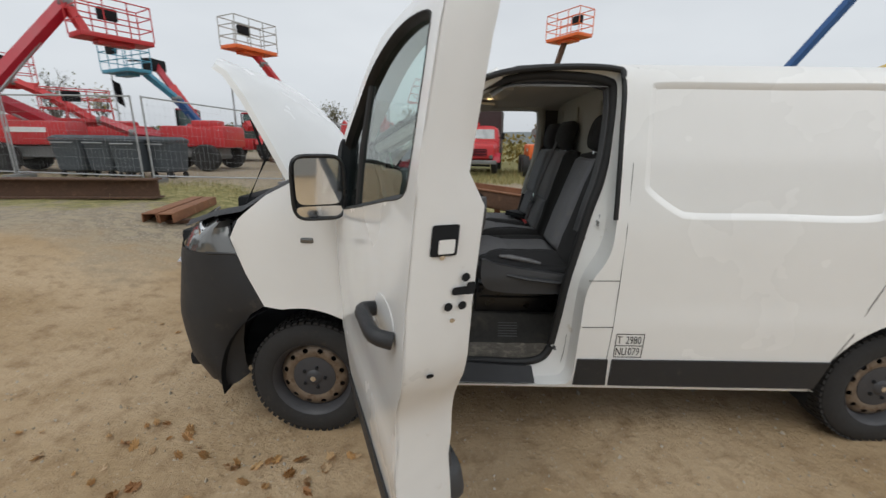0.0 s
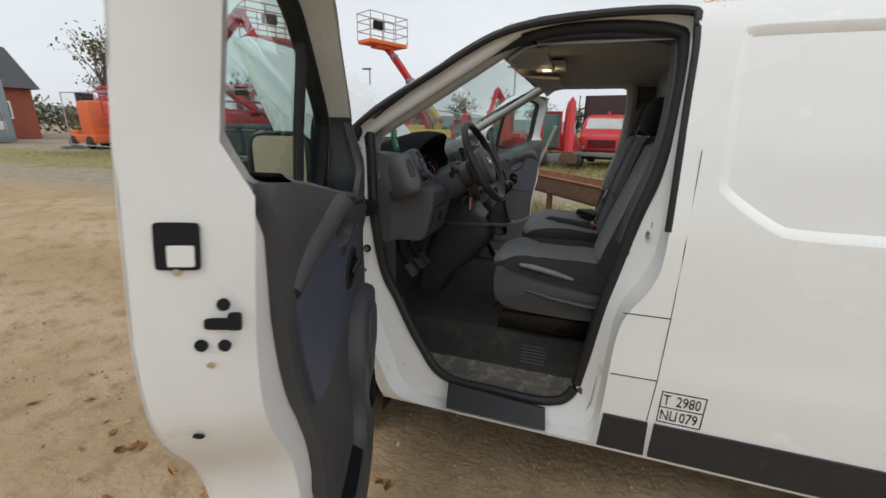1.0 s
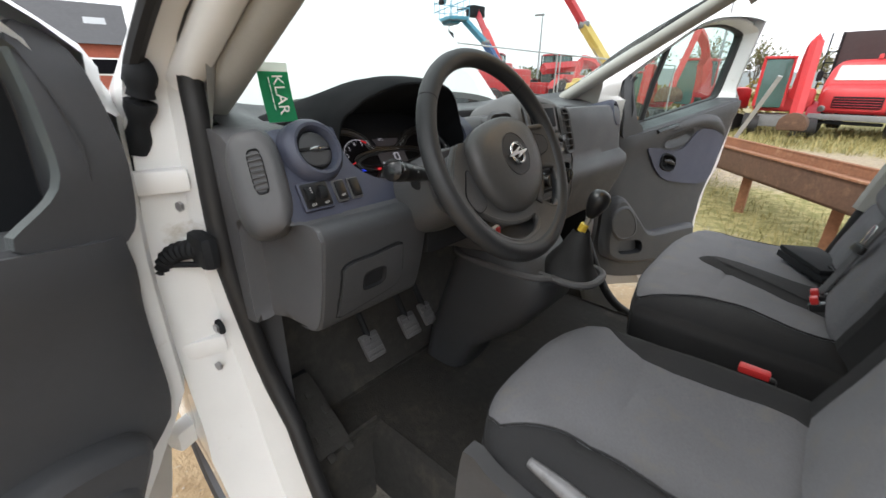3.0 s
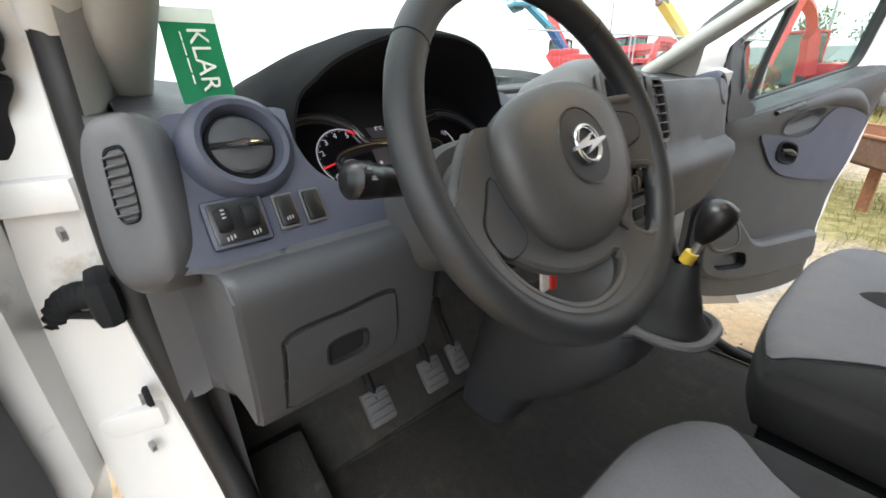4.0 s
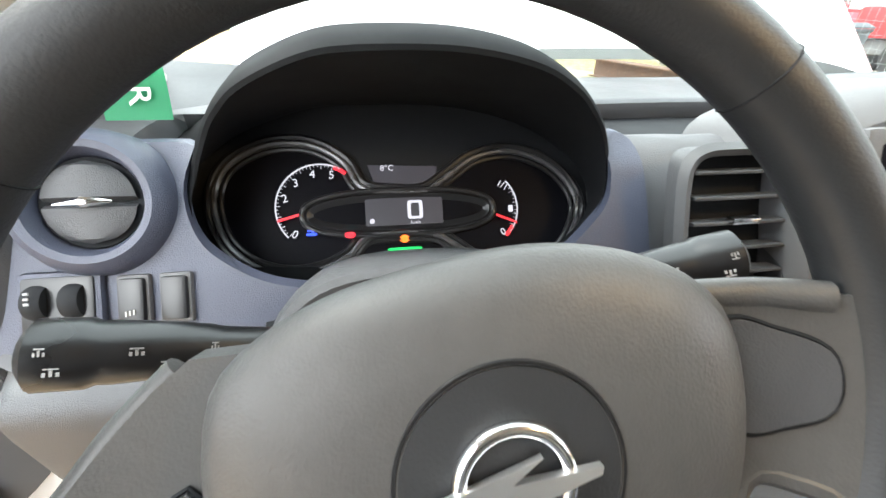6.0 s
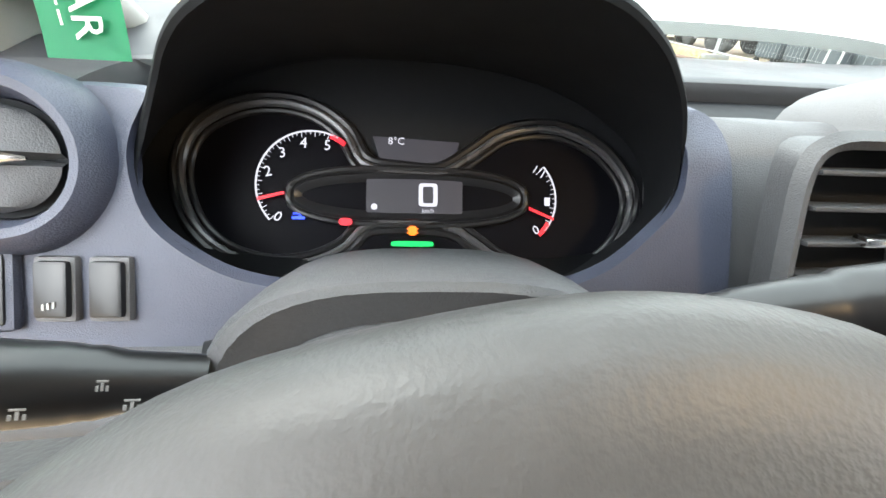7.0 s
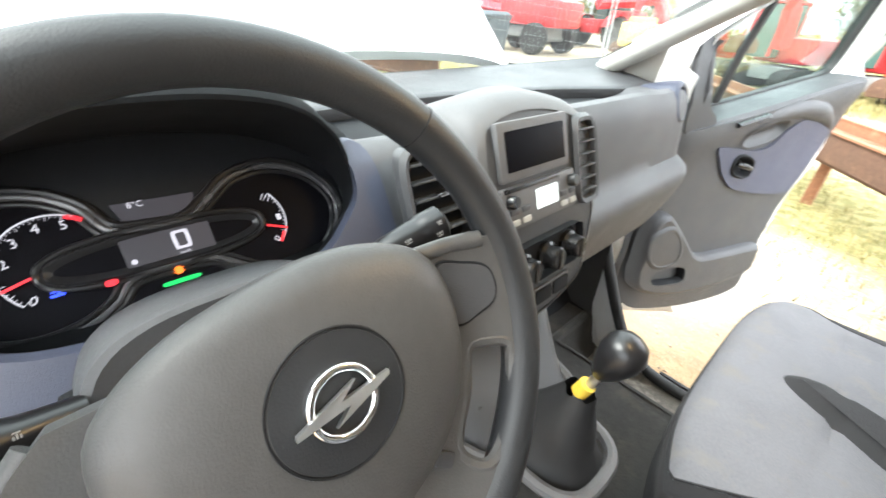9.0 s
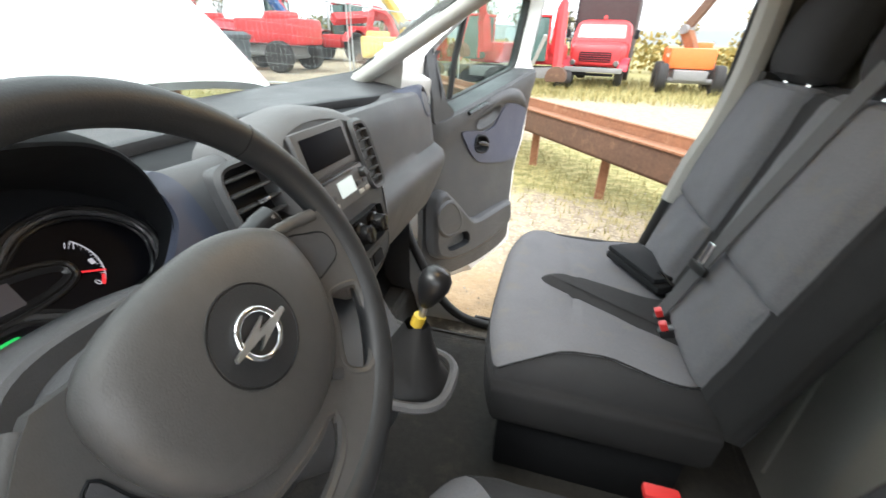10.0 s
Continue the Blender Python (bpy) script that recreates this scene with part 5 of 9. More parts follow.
part("display", sheet([(630, 308), (812, 308), (812, 376), (630, 376)], lambda u, v, d: cp(u, v, 0.0072 - d), (), 50, 0.001), LCD, cl, "dim grey speed display")
part("top_display", sheet([(640, 230), (806, 237), (795, 281), (655, 277)], lambda u, v, d: cp(u, v, 0.005 - d), (), 50, 0.001), LCD, cl)
part("tell_tale_panel", sheet([(610, 400), (810, 400), (835, 470), (585, 470)], lambda u, v, d: cp(u, v, 0.004 - d), (), 50, 0.002), SCREEN, cl)
LIT = glow("white_lit_print", (0.88, 0.85, 0.95), 0.105)
LIT_RED = glow("red_lit_print", (1.0, 0.02, 0.04), 0.17)
LIT_ORANGE = glow("orange_lit_symbol", (1.0, 0.16, 0.01), 0.30)
LIT_BLUE = glow("blue_lit_symbol", (0.02, 0.06, 1.0), 0.30)
LIT_GREEN = glow("green_lit_bar", (0.02, 0.75, 0.14), 0.16)


def dial_text(text, px, py, size, material, tilt=0.0, name="numeral"):
    m = frame_of(cp(px, py, 0.009), (0, 1, 0), tuple(CN)) @ Matrix.Rotation(radians(tilt), 4, "Z") @ Matrix.Translation((0, -size * 0.36, 0))
    return letters(text, size, m, material, cl, name, "CENTER", 0.0002)


for text, x, y, tilt in (("0", 472, 386, -32), ("2", 452, 303, 12), ("3", 477, 268, 8), ("4", 515, 249, 0), ("5", 558, 252, 0)):
    dial_text(text, x, y, 0.0125, LIT, tilt)
dial_text("0", 955, 404, 0.0115, LIT, 25)
dial_text("1/1", 962, 291, 0.0105, LIT, -32)
dial_text("km/h", 746, 371, 0.0052, LIT, 0, "speed_unit")
dial_text("8\u00b0C", 685, 240, 0.0090, LIT, 0, "temperature")


def plate(name, pts, material, out=0.0085):
    return part(name, sheet(pts, lambda u, v, d: cp(u, v, out - d), (), 40, 0.0006), material, cl)


def arc(cx, cy, r, a0, a1, n):
    return [(cx + r * math.cos(radians(a)), cy - r * math.sin(radians(a))) for a in np.linspace(a0, a1, n)]


plate("scale_line", arc(530, 326, 101, 222, 62, 30) + arc(530, 326, 98, 62, 222, 30), LIT)
plate("scale_red", arc(530, 326, 101, 70, 52, 8) + arc(530, 326, 92, 52, 70, 8), LIT_RED)
plate("fuel_line", arc(900, 345, 97, 42, -40, 20) + arc(900, 345, 94, -40, 42, 20), LIT)
plate("fuel_red", arc(900, 345, 97, -30, -48, 8) + arc(900, 345, 88, -48, -30, 8), LIT_RED)
for cx, cy, r, a0, a1, n in ((530, 326, 98, 222, 72, 31), (900, 345, 94, 42, -28, 13)):
    for k, a in enumerate(np.linspace(a0, a1, n)):
        ln, c, s_ = (9 if k % 3 == 0 else 5), math.cos(radians(a)), -math.sin(radians(a))
        q = [(cx + rr * c - w * s_, cy + rr * s_ + w * c) for rr, w in ((r, -0.55), (r, 0.55), (r - ln, 0.55), (r - ln, -0.55))]
        plate("scale_tick", q, LIT)
plate("rev_needle", [(434, 352), (435, 358), (482, 345), (481, 340)], LIT_RED, 0.0095)
plate("fuel_needle", [(941, 360), (942, 366), (990, 386), (991, 381)], LIT_RED, 0.0095)
ring = [blob(a, 1, 7) for a in np.linspace(0, 2 * math.pi, 40, endpoint=False)]
part("speed_digit", loft([[cp(746 + w * p, 341 + h * q, d) for p, q in ring] for w, h, d in ((18, 22, 0.0078), (18, 22, 0.0086), (10, 16, 0.0086), (10, 16, 0.0078))]), LIT, cl)
plate("coolant_symbol", [(496, 386), (496, 391), (519, 391), (519, 386), (512, 385), (512, 375), (508, 375), (508, 385)], LIT_BLUE)
plate("coolant_wave", [(498, 379), (498, 382), (506, 382), (506, 379)], LIT_BLUE)
plate("brake_symbol", [(594 + 12 * p, 395 + 7 * q) for p, q in (blob(a, 1, 2.6) for a in np.linspace(0, 2 * math.pi, 24, endpoint=False))], LIT_RED, 0.0125)
plate("engine_symbol", [(717 + 8 * p, 410 + 9 * q) for p, q in (blob(a, 1, 3) for a in np.linspace(0, 2 * math.pi, 20, endpoint=False))], LIT_ORANGE, 0.0125)
for dy in (-4, 4):
    plate("engine_stub", [(706, 409 + dy), (706, 411 + dy), (728, 411 + dy), (728, 409 + dy)], LIT_ORANGE, 0.0120)
plate("shift_bar", [(717 + 40 * p, 434 + 5 * q) for p, q in (blob(a, 1, 5) for a in np.linspace(0, 2 * math.pi, 24, endpoint=False))], LIT_GREEN)
plate("fuel_symbol", [(973, 341), (984, 341), (984, 357), (973, 357)], LIT)
plate("stop_start_symbol", [(645 + 6 * math.cos(a), 365 + 6 * math.sin(a)) for a in np.linspace(0, 2 * math.pi, 14, endpoint=False)], LIT)

# ---- steering column and wheel ----
WC = Vector((0.790, 0.501, 1.4165))
WT = radians(27.75)
WN = Vector((math.cos(WT), 0, math.sin(WT)))
WM = frame_of(WC, (0, 1, 0), WN) @ Matrix.Rotation(radians(5.0), 4, "Z") @ Matrix.Scale(1.125, 4)
PM = frame_of(WC, (0, 1, 0), WN) @ Matrix.Scale(1.09, 4)
CM = frame_of((0.790, 0.500, 1.4154), (0, 1, 0), WN)
col = thing("steering_column", (0.66, 0.50, 1.25), "grey steering column shroud with two stalks", "column")
rings = []
for d, w, top, low in ((-0.118, 0.088, 0.046, -0.07), (-0.112, 0.099, 0.056, -0.080), (-0.114, 0.105, 0.0605, -0.085), (-0.122, 0.108, 0.0635, -0.088), (-0.155, 0.110, 0.067, -0.092), (-0.20, 0.111, 0.069, -0.095), (-0.228, 0.109, 0.063, -0.09), (-0.24, 0.09, 0.04, -0.08)):
    rings.append([CM @ Vector((0.004 + w * p, (top + low) / 2 + (top - low) / 2 * q, d)) for p, q in (blob(a, 1, 3.0) for a in np.linspace(0, 2 * math.pi, 48, endpoint=False))])
part("shroud", loft(rings, True, True), DUSTY, col, "grey column shroud")
rings = [[CM @ Vector((0.004 + w * p, (top - 0.075) / 2 + (top + 0.075) / 2 * q, d)) for p, q in (blob(a, 1, 2.6) for a in np.linspace(0, 2 * math.pi, 40, endpoint=False))] for d, w, top in ((-0.13, 0.085, 0.040), (-0.085, 0.088, 0.046), (-0.072, 0.084, 0.043))]
part("inner_sleeve", loft(rings, True, True), TRIM, col)
for q in ((0.665, 0.397, 1.362), (0.668, 0.612, 1.372)):
    part("stalk_opening", lathe([(0.017, -0.01), (0.0165, 0.002), (0.013, 0.003)], 18, frame_of(q, (0, 0, 1), (0.35, -1 if q[1] < 0.5 else 1, 0.1))), BLACK_MATT, col)


def stalk(sign, tip):
    a = Vector((0.68, 0.405, 1.376)) if sign < 0 else Vector((0.67, 0.600, 1.392))
    t = Vector(tip)
    pts = [a + (t - a) * k for k in (0, 0.25, 0.32, 0.36, 0.40, 0.70, 0.74, 0.78, 0.96, 1.0)]
    rs = (0.011, 0.0125, 0.0145, 0.0145, 0.0155, 0.0175, 0.0170, 0.0190, 0.0190, 0.012)
    st = part("stalk", tube(pts, rs, 16), BLACK_GLOSS, col, "black control stalk with white symbols")
    d = (t - a).normalized()
    side = (Vector((1, 0, 0.55)) - d * d.dot(Vector((1, 0, 0.55)))).normalized()
    up = d.cross(side) * (1 if sign > 0 else -1)
    for k, w, dz in ((0.20, 0.010, 0.004), (0.28, 0.007, -0.004), (0.47, 0.009, 0.005), (0.58, 0.012, -0.003), (0.86, 0.012, 0.005), (0.90, 0.008, -0.005)):
        r = float(np.interp(k, (0, 0.4, 1), (0.0122, 0.0158, 0.0192)))
        c = a + (t - a) * k + side * (r + 0.0002) + up * dz
        part("stalk_symbol", B(*[((w * 0.22 * k, 0.0006 * abs(k), 0), (w * 0.11, 0.0030 - 0.0010 * abs(k), 0.0005), 0.0) for k in (-1, 0, 1)], ((0, -0.0022, 0), (w * 0.5, 0.0007, 0.0005), 0.0)), WHITE_MARK, st, "", frame_of(c, d, side))


stalk(-1, (0.705, 0.292, 1.405))
stalk(1, (0.688, 0.706, 1.425))
key = thing("ignition_key", (0.70, 0.635, 1.26), "key with a red and white tag in the ignition", "key")
part("lock", tube([(0.637, 0.579, 1.257), (0.677, 0.612, 1.244)], 0.016, 12), BLACK_MATT, key)
part("key_head", B(((0.687, 0.625, 1.240), (0.012, 0.03, 0.028), 0.005)), BLACK_GLOSS, key)
part("tag", B(((0.697, 0.629, 1.190), (0.008, 0.036, 0.062), 0.006, rot("X", 8))), WHITE, key, "white tag")
part("tag_edge", B(((0.702, 0.637, 1.188), (0.008, 0.016, 0.058), 0.004, rot("X", 8))), RED_PLASTIC, key, "red tag side")

sw = thing("steering_wheel", WC, "black steering wheel with round chrome emblem", "steering wheel")


def wp(x, y, h=0.0):
    return WM @ Vector((x, y, h))


part("rim", tube([wp(0.1688 * math.cos(a), 0.1688 * math.sin(a)) for a in np.linspace(0, 2 * math.pi, 96, endpoint=False)], 0.0168, 16, True, flat=1.0), RIM_SKIN, sw, "black vinyl wheel rim")
for a in (41, 139):
    ring = []
    for q in np.linspace(0, 2 * math.pi, 20, endpoint=False):
        rr = 0.1688 + 0.0150 * math.cos(q)
        ring.append(wp(rr * math.cos(radians(a)), rr * math.sin(radians(a)), 0.0150 * math.sin(q)))
    part("rim_seam", tube(ring, 0.0005, 5, True), BLACK_MATT, sw)


PAD = smooth_line([(-0.090, 0.008), (-0.082, 0.033), (-0.052, 0.054), (-0.010, 0.066), (0.035, 0.0715), (0.078, 0.064), (0.108, 0.044), (0.1175, 0.004), (0.111, -0.040), (0.086, -0.078), (0.047, -0.101), (0.0, -0.106), (-0.043, -0.094), (-0.074, -0.062), (-0.088, -0.025)], 72, True)


def up(x, y, h=0.0):
    return PM @ Vector((x, y, h))


PC = np.array((0.012, -0.016))
rings = []
for sc, h in ((0.66, -0.046), (0.78, -0.042), (0.87, -0.034), (0.925, -0.022), (0.955, -0.011), (0.96, -0.004), (0.94, 0.002), (0.88, 0.0085), (0.75, 0.0125), (0.55, 0.0155), (0.30, 0.0165), (0.05, 0.0165)):
    rings.append([up(*(PC + (np.array(p) - PC) * sc), h - 0.004 * max(0, -p[1] * sc / 0.1)) for p in PAD])
part("airbag_pad", loft(rings, True, True), WHEEL_SKIN, sw, "grained charcoal airbag cover")
HUB = PM @ Matrix.Translation((0.014, -0.006, 0.0158)) @ Matrix.Rotation(radians(-11.0), 4, "Z") @ Matrix.Scale(0.77, 4)
part("emblem_ring", loft([[HUB @ Vector((r * math.cos(a), r * math.sin(a), h)) for a in np.linspace(0, 2 * math.pi, 48, endpoint=False)] for r, h in ((0.0505, 0.0), (0.0500, 0.0012), (0.0486, 0.0012), (0.0480, 0.0002))]), BLACK_GLOSS, sw)
part("emblem_disc", lathe([(0.0474, -0.004), (0.0474, 0.0008), (0.003, 0.0018)], 48, HUB), RIM_SKIN, sw)
part("emblem", tube([HUB @ Vector((0.0232 * math.cos(a), 0.0232 * math.sin(a), 0.004)) for a in np.linspace(0, 2 * math.pi, 48, endpoint=False)], 0.0029, 10, True), CHROME, sw, "round chrome emblem with a slanted bar")
bar = [(-0.034, -0.0125), (0.003, -0.002), (-0.008, -0.014), (0.034, 0.009), (0.034, 0.0125), (-0.003, 0.002), (0.008, 0.014), (-0.034, -0.009)]
bm = sheet(bar, lambda u, v, d: HUB @ Vector((u, v, 0.0085 - d)), (), 0.02, 0.004)
part("emblem_bar", bm, BRIGHT, sw)


def ring_at(a, r=0.160):
    return (r * math.cos(radians(a)), r * math.sin(radians(a)))


# one plate with openings carries the rim
edge = [ring_at(a) for a in np.linspace(190, 375, 56)]
edge += [(0.138, 0.0415), (0.120, 0.0425), (0.100, 0.043), (0.06, 0.042), (0.0, 0.04), (-0.06, 0.035), (-0.092, 0.034), (-0.104, 0.024), (-0.118, 0.009), (-0.138, -0.016), (-0.150, -0.025)]
holes = [[(-0.126, -0.070), (-0.105, -0.078), (-0.072, -0.099), (-0.03, -0.115), (0.02, -0.119), (0.045, -0.114), (0.052, -0.124), (0.040, -0.138), (0.02, -0.148), (-0.02, -0.153), (-0.06, -0.143), (-0.10, -0.116), (-0.120, -0.09)],
         [(0.122, -0.036), (0.140, -0.036), (0.154, -0.044), (0.150, -0.066), (0.138, -0.092), (0.118, -0.113), (0.102, -0.118), (0.090, -0.105), (0.094, -0.088), (0.110, -0.064)]]


def plate_place(u, v, d):
    r = math.hypot(u, v)
    return up(u, v, float(np.interp(r, (0.06, 0.10, 0.135, 0.160), (-0.014, -0.012, -0.006, 0.006))) - d)


hole_lines = [smooth_line(q, 40, True) for q in holes]
part("spokes", sheet(edge, plate_place, hole_lines, 0.012, 0.014), WHEEL_SKIN, sw, "charcoal four-armed wheel spokes")
for q in hole_lines:
    part("spoke_edge", tube([plate_place(u, v, 0.005) for u, v in q], 0.0062, 8, True), WHEEL_SKIN, sw)
tops = smooth_line([(0.152, 0.0395), (0.138, 0.0410), (0.120, 0.0420), (0.098, 0.0420)], 16)
part("spoke_edge", tube([plate_place(u, v, 0.005) for u, v in tops], 0.0075, 10), WHEEL_SKIN, sw)
tops = smooth_line([(-0.158, -0.030), (-0.138, -0.016), (-0.118, 0.009), (-0.098, 0.029)], 16)
part("spoke_edge", tube([plate_place(u, v, 0.008) for u, v in tops], 0.0065, 10), WHEEL_SKIN, sw)
for q in ([(0.112, 0.030), (0.134, 0.0265), (0.149, 0.018), (0.151, 0.0), (0.142, -0.010), (0.116, -0.012)], [(-0.095, -0.012), (-0.111, -0.032), (-0.124, -0.052), (-0.119, -0.074), (-0.100, -0.081), (-0.076, -0.068), (-0.087, -0.036)]):
    lp = smooth_line(q, 40, True)
    part("spoke_panel", sheet(lp, lambda u, v, d: plate_place(u, v, d - 0.0022), (), 0.02, 0.004), TRIM, sw, "smooth charcoal blank switch panel")
    part("panel_gap", tube([plate_place(u, v, -0.0006) for u, v in shrink(lp, -0.0012)], 0.0011, 5, True), BLACK_MATT, sw)
part("small_blank", B(((0.075, -0.095, 0.0), (0.016, 0.011, 0.006), 0.002, rot("Z", -40))), TRIM, sw, "", PM @ Matrix.Translation((0, 0, -0.008)))

# ---- centre stack ----
SB = smooth_line([(0.831, 1.344), (0.823, 1.414), (0.829, 1.476), (0.86, 1.502), (0.935, 1.514), (1.025, 1.506), (1.1, 1.476), (1.12, 1.394), (1.115, 1.294), (1.085, 1.194), (0.985, 1.154), (0.905, 1.164), (0.855, 1.214), (0.837, 1.284)], 70, True)


def stack_x(z):
    return float(np.interp(z, (1.12, 1.20, 1.32, 1.46, 1.51), (0.682, 0.684, 0.664, 0.617, 0.587)))


def stack_ring(i, back):
    return [(stack_x(v) - back, u, v) for u, v in shrink(SB, i)]


bm = loft([[(0.45, u, v - (0.03 if v > 1.45 else 0)) for u, v in SB], stack_ring(0.0, 0.06), stack_ring(0.0, 0.02), stack_ring(0.008, 0.004), stack_ring(0.020, 0.0)])
part("stack_frame", bm, TRIM_MID, dash, "grey centre stack surround")
part("stack_face", sheet(shrink(SB, 0.019), lambda u, v, d: (stack_x(v) - 0.002 - d, u, v), (), 0.04, 0.01), TRIM, dash, "charcoal centre stack")


def on_stack(y, z, out=0.0):
    n = Vector((1, 0, (stack_x(z - 0.01) - stack_x(z + 0.01)) / 0.02)).normalized()
    return frame_of(Vector((stack_x(z), y, z)) + n * out, (0, 1, 0), n)


m = on_stack(0.945, 1.448)
part("screen_frame", B(((0, 0, 0), (0.168, 0.082, 0.012), 0.006)), TRIM_MID, dash, "", m)
part("screen", B(((0, 0, 0.004), (0.140, 0.056, 0.008), 0.003)), SCREEN, dash, "dark switched-off display", m)
m = on_stack(0.947, 1.374)
rad = part("radio", B(((0, 0, 0), (0.185, 0.062, 0.014), 0.006)), TRIM_MID, dash, "grey radio with lit display", m)
RADIO_LCD = glow("pale_radio_display", (0.75, 0.80, 0.76), 0.20)
part("radio_display", B(((0.012, 0.002, 0.004), (0.056, 0.030, 0.010), 0.002)), RADIO_LCD, rad, "pale lit radio display", m)
for dx, dy in ((-0.075, 0.012), (0.078, 0.012)):
    part("radio_knob", lathe([(0.010, 0.004), (0.010, 0.016), (0.008, 0.019)], 20, m @ Matrix.Translation((dx, dy, 0))), BLACK_GLOSS, rad)
for dx in (-0.068, -0.042, 0.056, 0.080):
    for dy in (-0.004, -0.020):
        part("radio_button", B(((dx, dy, 0.006), (0.019, 0.009, 0.006), 0.002)), TRIM if dy > -0.01 else PILLAR, rad, "", m)
part("radio_strip", B(((-0.02, 0.027, 0.006), (0.13, 0.006, 0.005), 0.001)), BLACK_GLOSS, rad, "", m)
m = on_stack(0.955, 1.284)
part("heater_panel", B(((0, 0, -0.004), (0.200, 0.070, 0.010), 0.02)), BLACK_MATT, dash, "black heater control panel", m)
for k, dx in enumerate((-0.062, 0.0, 0.062)):
    kn = part("heater_knob", lathe([(0.023, 0.0), (0.023, 0.008), (0.019, 0.012), (0.018, 0.028), (0.015, 0.031)], 28, m @ Matrix.Translation((dx, 0, 0))), BLACK_GLOSS, dash, "black heater knob")
    part("knob_grip", B(((dx, 0, 0.028), (0.006, 0.034, 0.012), 0.002)), BLACK_GLOSS, kn, "", m)
m = on_stack(0.955, 1.212)
part("switch_row", B(((0, 0, -0.002), (0.16, 0.034, 0.008), 0.006)), TRIM_MID, dash, "", m)
for dx in (-0.05, 0.0, 0.05):
    part("row_switch", B(((dx, 0, 0.003), (0.044, 0.026, 0.006), 0.003)), BLACK_MATT, dash, "", m)


def slat_vent(y0, y1, z0, z1, x_of, n, tab=True):
    """A square air vent with level slats."""
    lp = [((y0 + y1) / 2 + (y1 - y0) / 2 * p, (z0 + z1) / 2 + (z1 - z0) / 2 * q) for p, q in (blob(a, 1, 6) for a in np.linspace(0, 2 * math.pi, 40, endpoint=False))]
    bm = loft([[(x_of(v) + d, u, v) for u, v in shrink(lp, i)] for i, d in ((-0.010, 0.0), (-0.006, 0.008), (0.0, 0.006), (0.002, -0.03))])
    bm.faces.new(list(bm.verts)[-40:])
    ve = part("air_vent", bm, TRIM, dash, "charcoal square air vent with level slats")
    # added black sheet behind the slats, standing in for the shade inside
    part("vent_shade_sheet", sheet(shrink(lp, 0.002), lambda u, v, d: (x_of(v) - 0.020 - d, u, v), (), 0.05, 0.003), BLACK_MATT, ve)
    for k in range(n):
        z = z0 + (z1 - z0) * (k + 0.7) / (n + 0.4)
        part("vent_slat", B(((x_of(z) + 0.000, (y0 + y1) / 2, z), (0.016, y1 - y0 - 0.006, 0.0032), 0.0012, rot("Y", -12))), TRIM, ve)
    if tab:
        z = z0 + (z1 - z0) * 0.62
        part("vent_tab", B(((x_of(z) + 0.010, (y0 + y1) / 2, z), (0.010, 0.026, 0.006), 0.002)), CHROME, ve, "chrome vent tab")


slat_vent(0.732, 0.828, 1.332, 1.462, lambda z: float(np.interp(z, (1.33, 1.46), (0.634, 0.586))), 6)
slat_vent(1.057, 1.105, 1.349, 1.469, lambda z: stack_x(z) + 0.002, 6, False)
# passenger's round vent and tray
vm = frame_of((0.536, 1.742, 1.424), (0, 1, 0), (0.95, 0.10, 0.29)) @ Matrix.Scale(0.74, 4)
bm = loft([[vm @ Vector((r * math.cos(a), r * math.sin(a), h)) for a in np.linspace(0, 2 * math.pi, 40, endpoint=False)] for r, h in ((0.084, -0.12), (0.084, -0.03), (0.080, 0.008), (0.072, 0.021), (0.064, 0.025), (0.056, 0.020), (0.051, -0.02))])
vent = part("round_vent", bm, NAVY, dash, "slate blue round air vent")
part("vent_bowl", lathe([(0.052, -0.03), (0.052, 0.0), (0.050, 0.006)], 32, vm), BLACK_MATT, vent)
ring = []
for k in np.linspace(-1, 1, 13):
    h = math.sqrt(max(0, 1 - k * k)) * 0.046 + 0.0005
    ring.append([vm @ Vector((x, k * 0.047, 0.008 - 0.010 * (abs(k) < 0.12))) for x in np.linspace(-h, h, 9)])
part("vent_flap", loft(ring, False), TRIM, vent, "grey closed vent flaps")
part("vent_tab", tube([vm @ Vector((x, 0, 0.016)) for x in np.linspace(-0.028, 0.028, 7)], 0.004, 8), CHROME, vent)
# black floor puts the recess's shade into colour, so the tray looks deeper
part("tray_floor", B(((0.385, 1.13, 1.426), (0.17, 0.78, 0.012), 0.005)), BLACK_MATT, dash, "dark open dash tray")
# permit standing on the dash
permit = thing("parking_card", (0.46, 0.21, 1.462), "green and white curled card standing on the dashboard", "card")
GREEN = mat("green_card_print", (0.02, 0.30, 0.13), 0.5, 0, 0.04)
CARD = mat("white_card", (0.75, 0.78, 0.72), 0.55, 0, 0.04)


def card(u, v, out=0.0):
    # bends back towards its top
    return Vector((0.450 - 0.30 * v + 1.4 * v * v + out, 0.250 + u - 0.02 * v, 1.468 + v * 0.97))


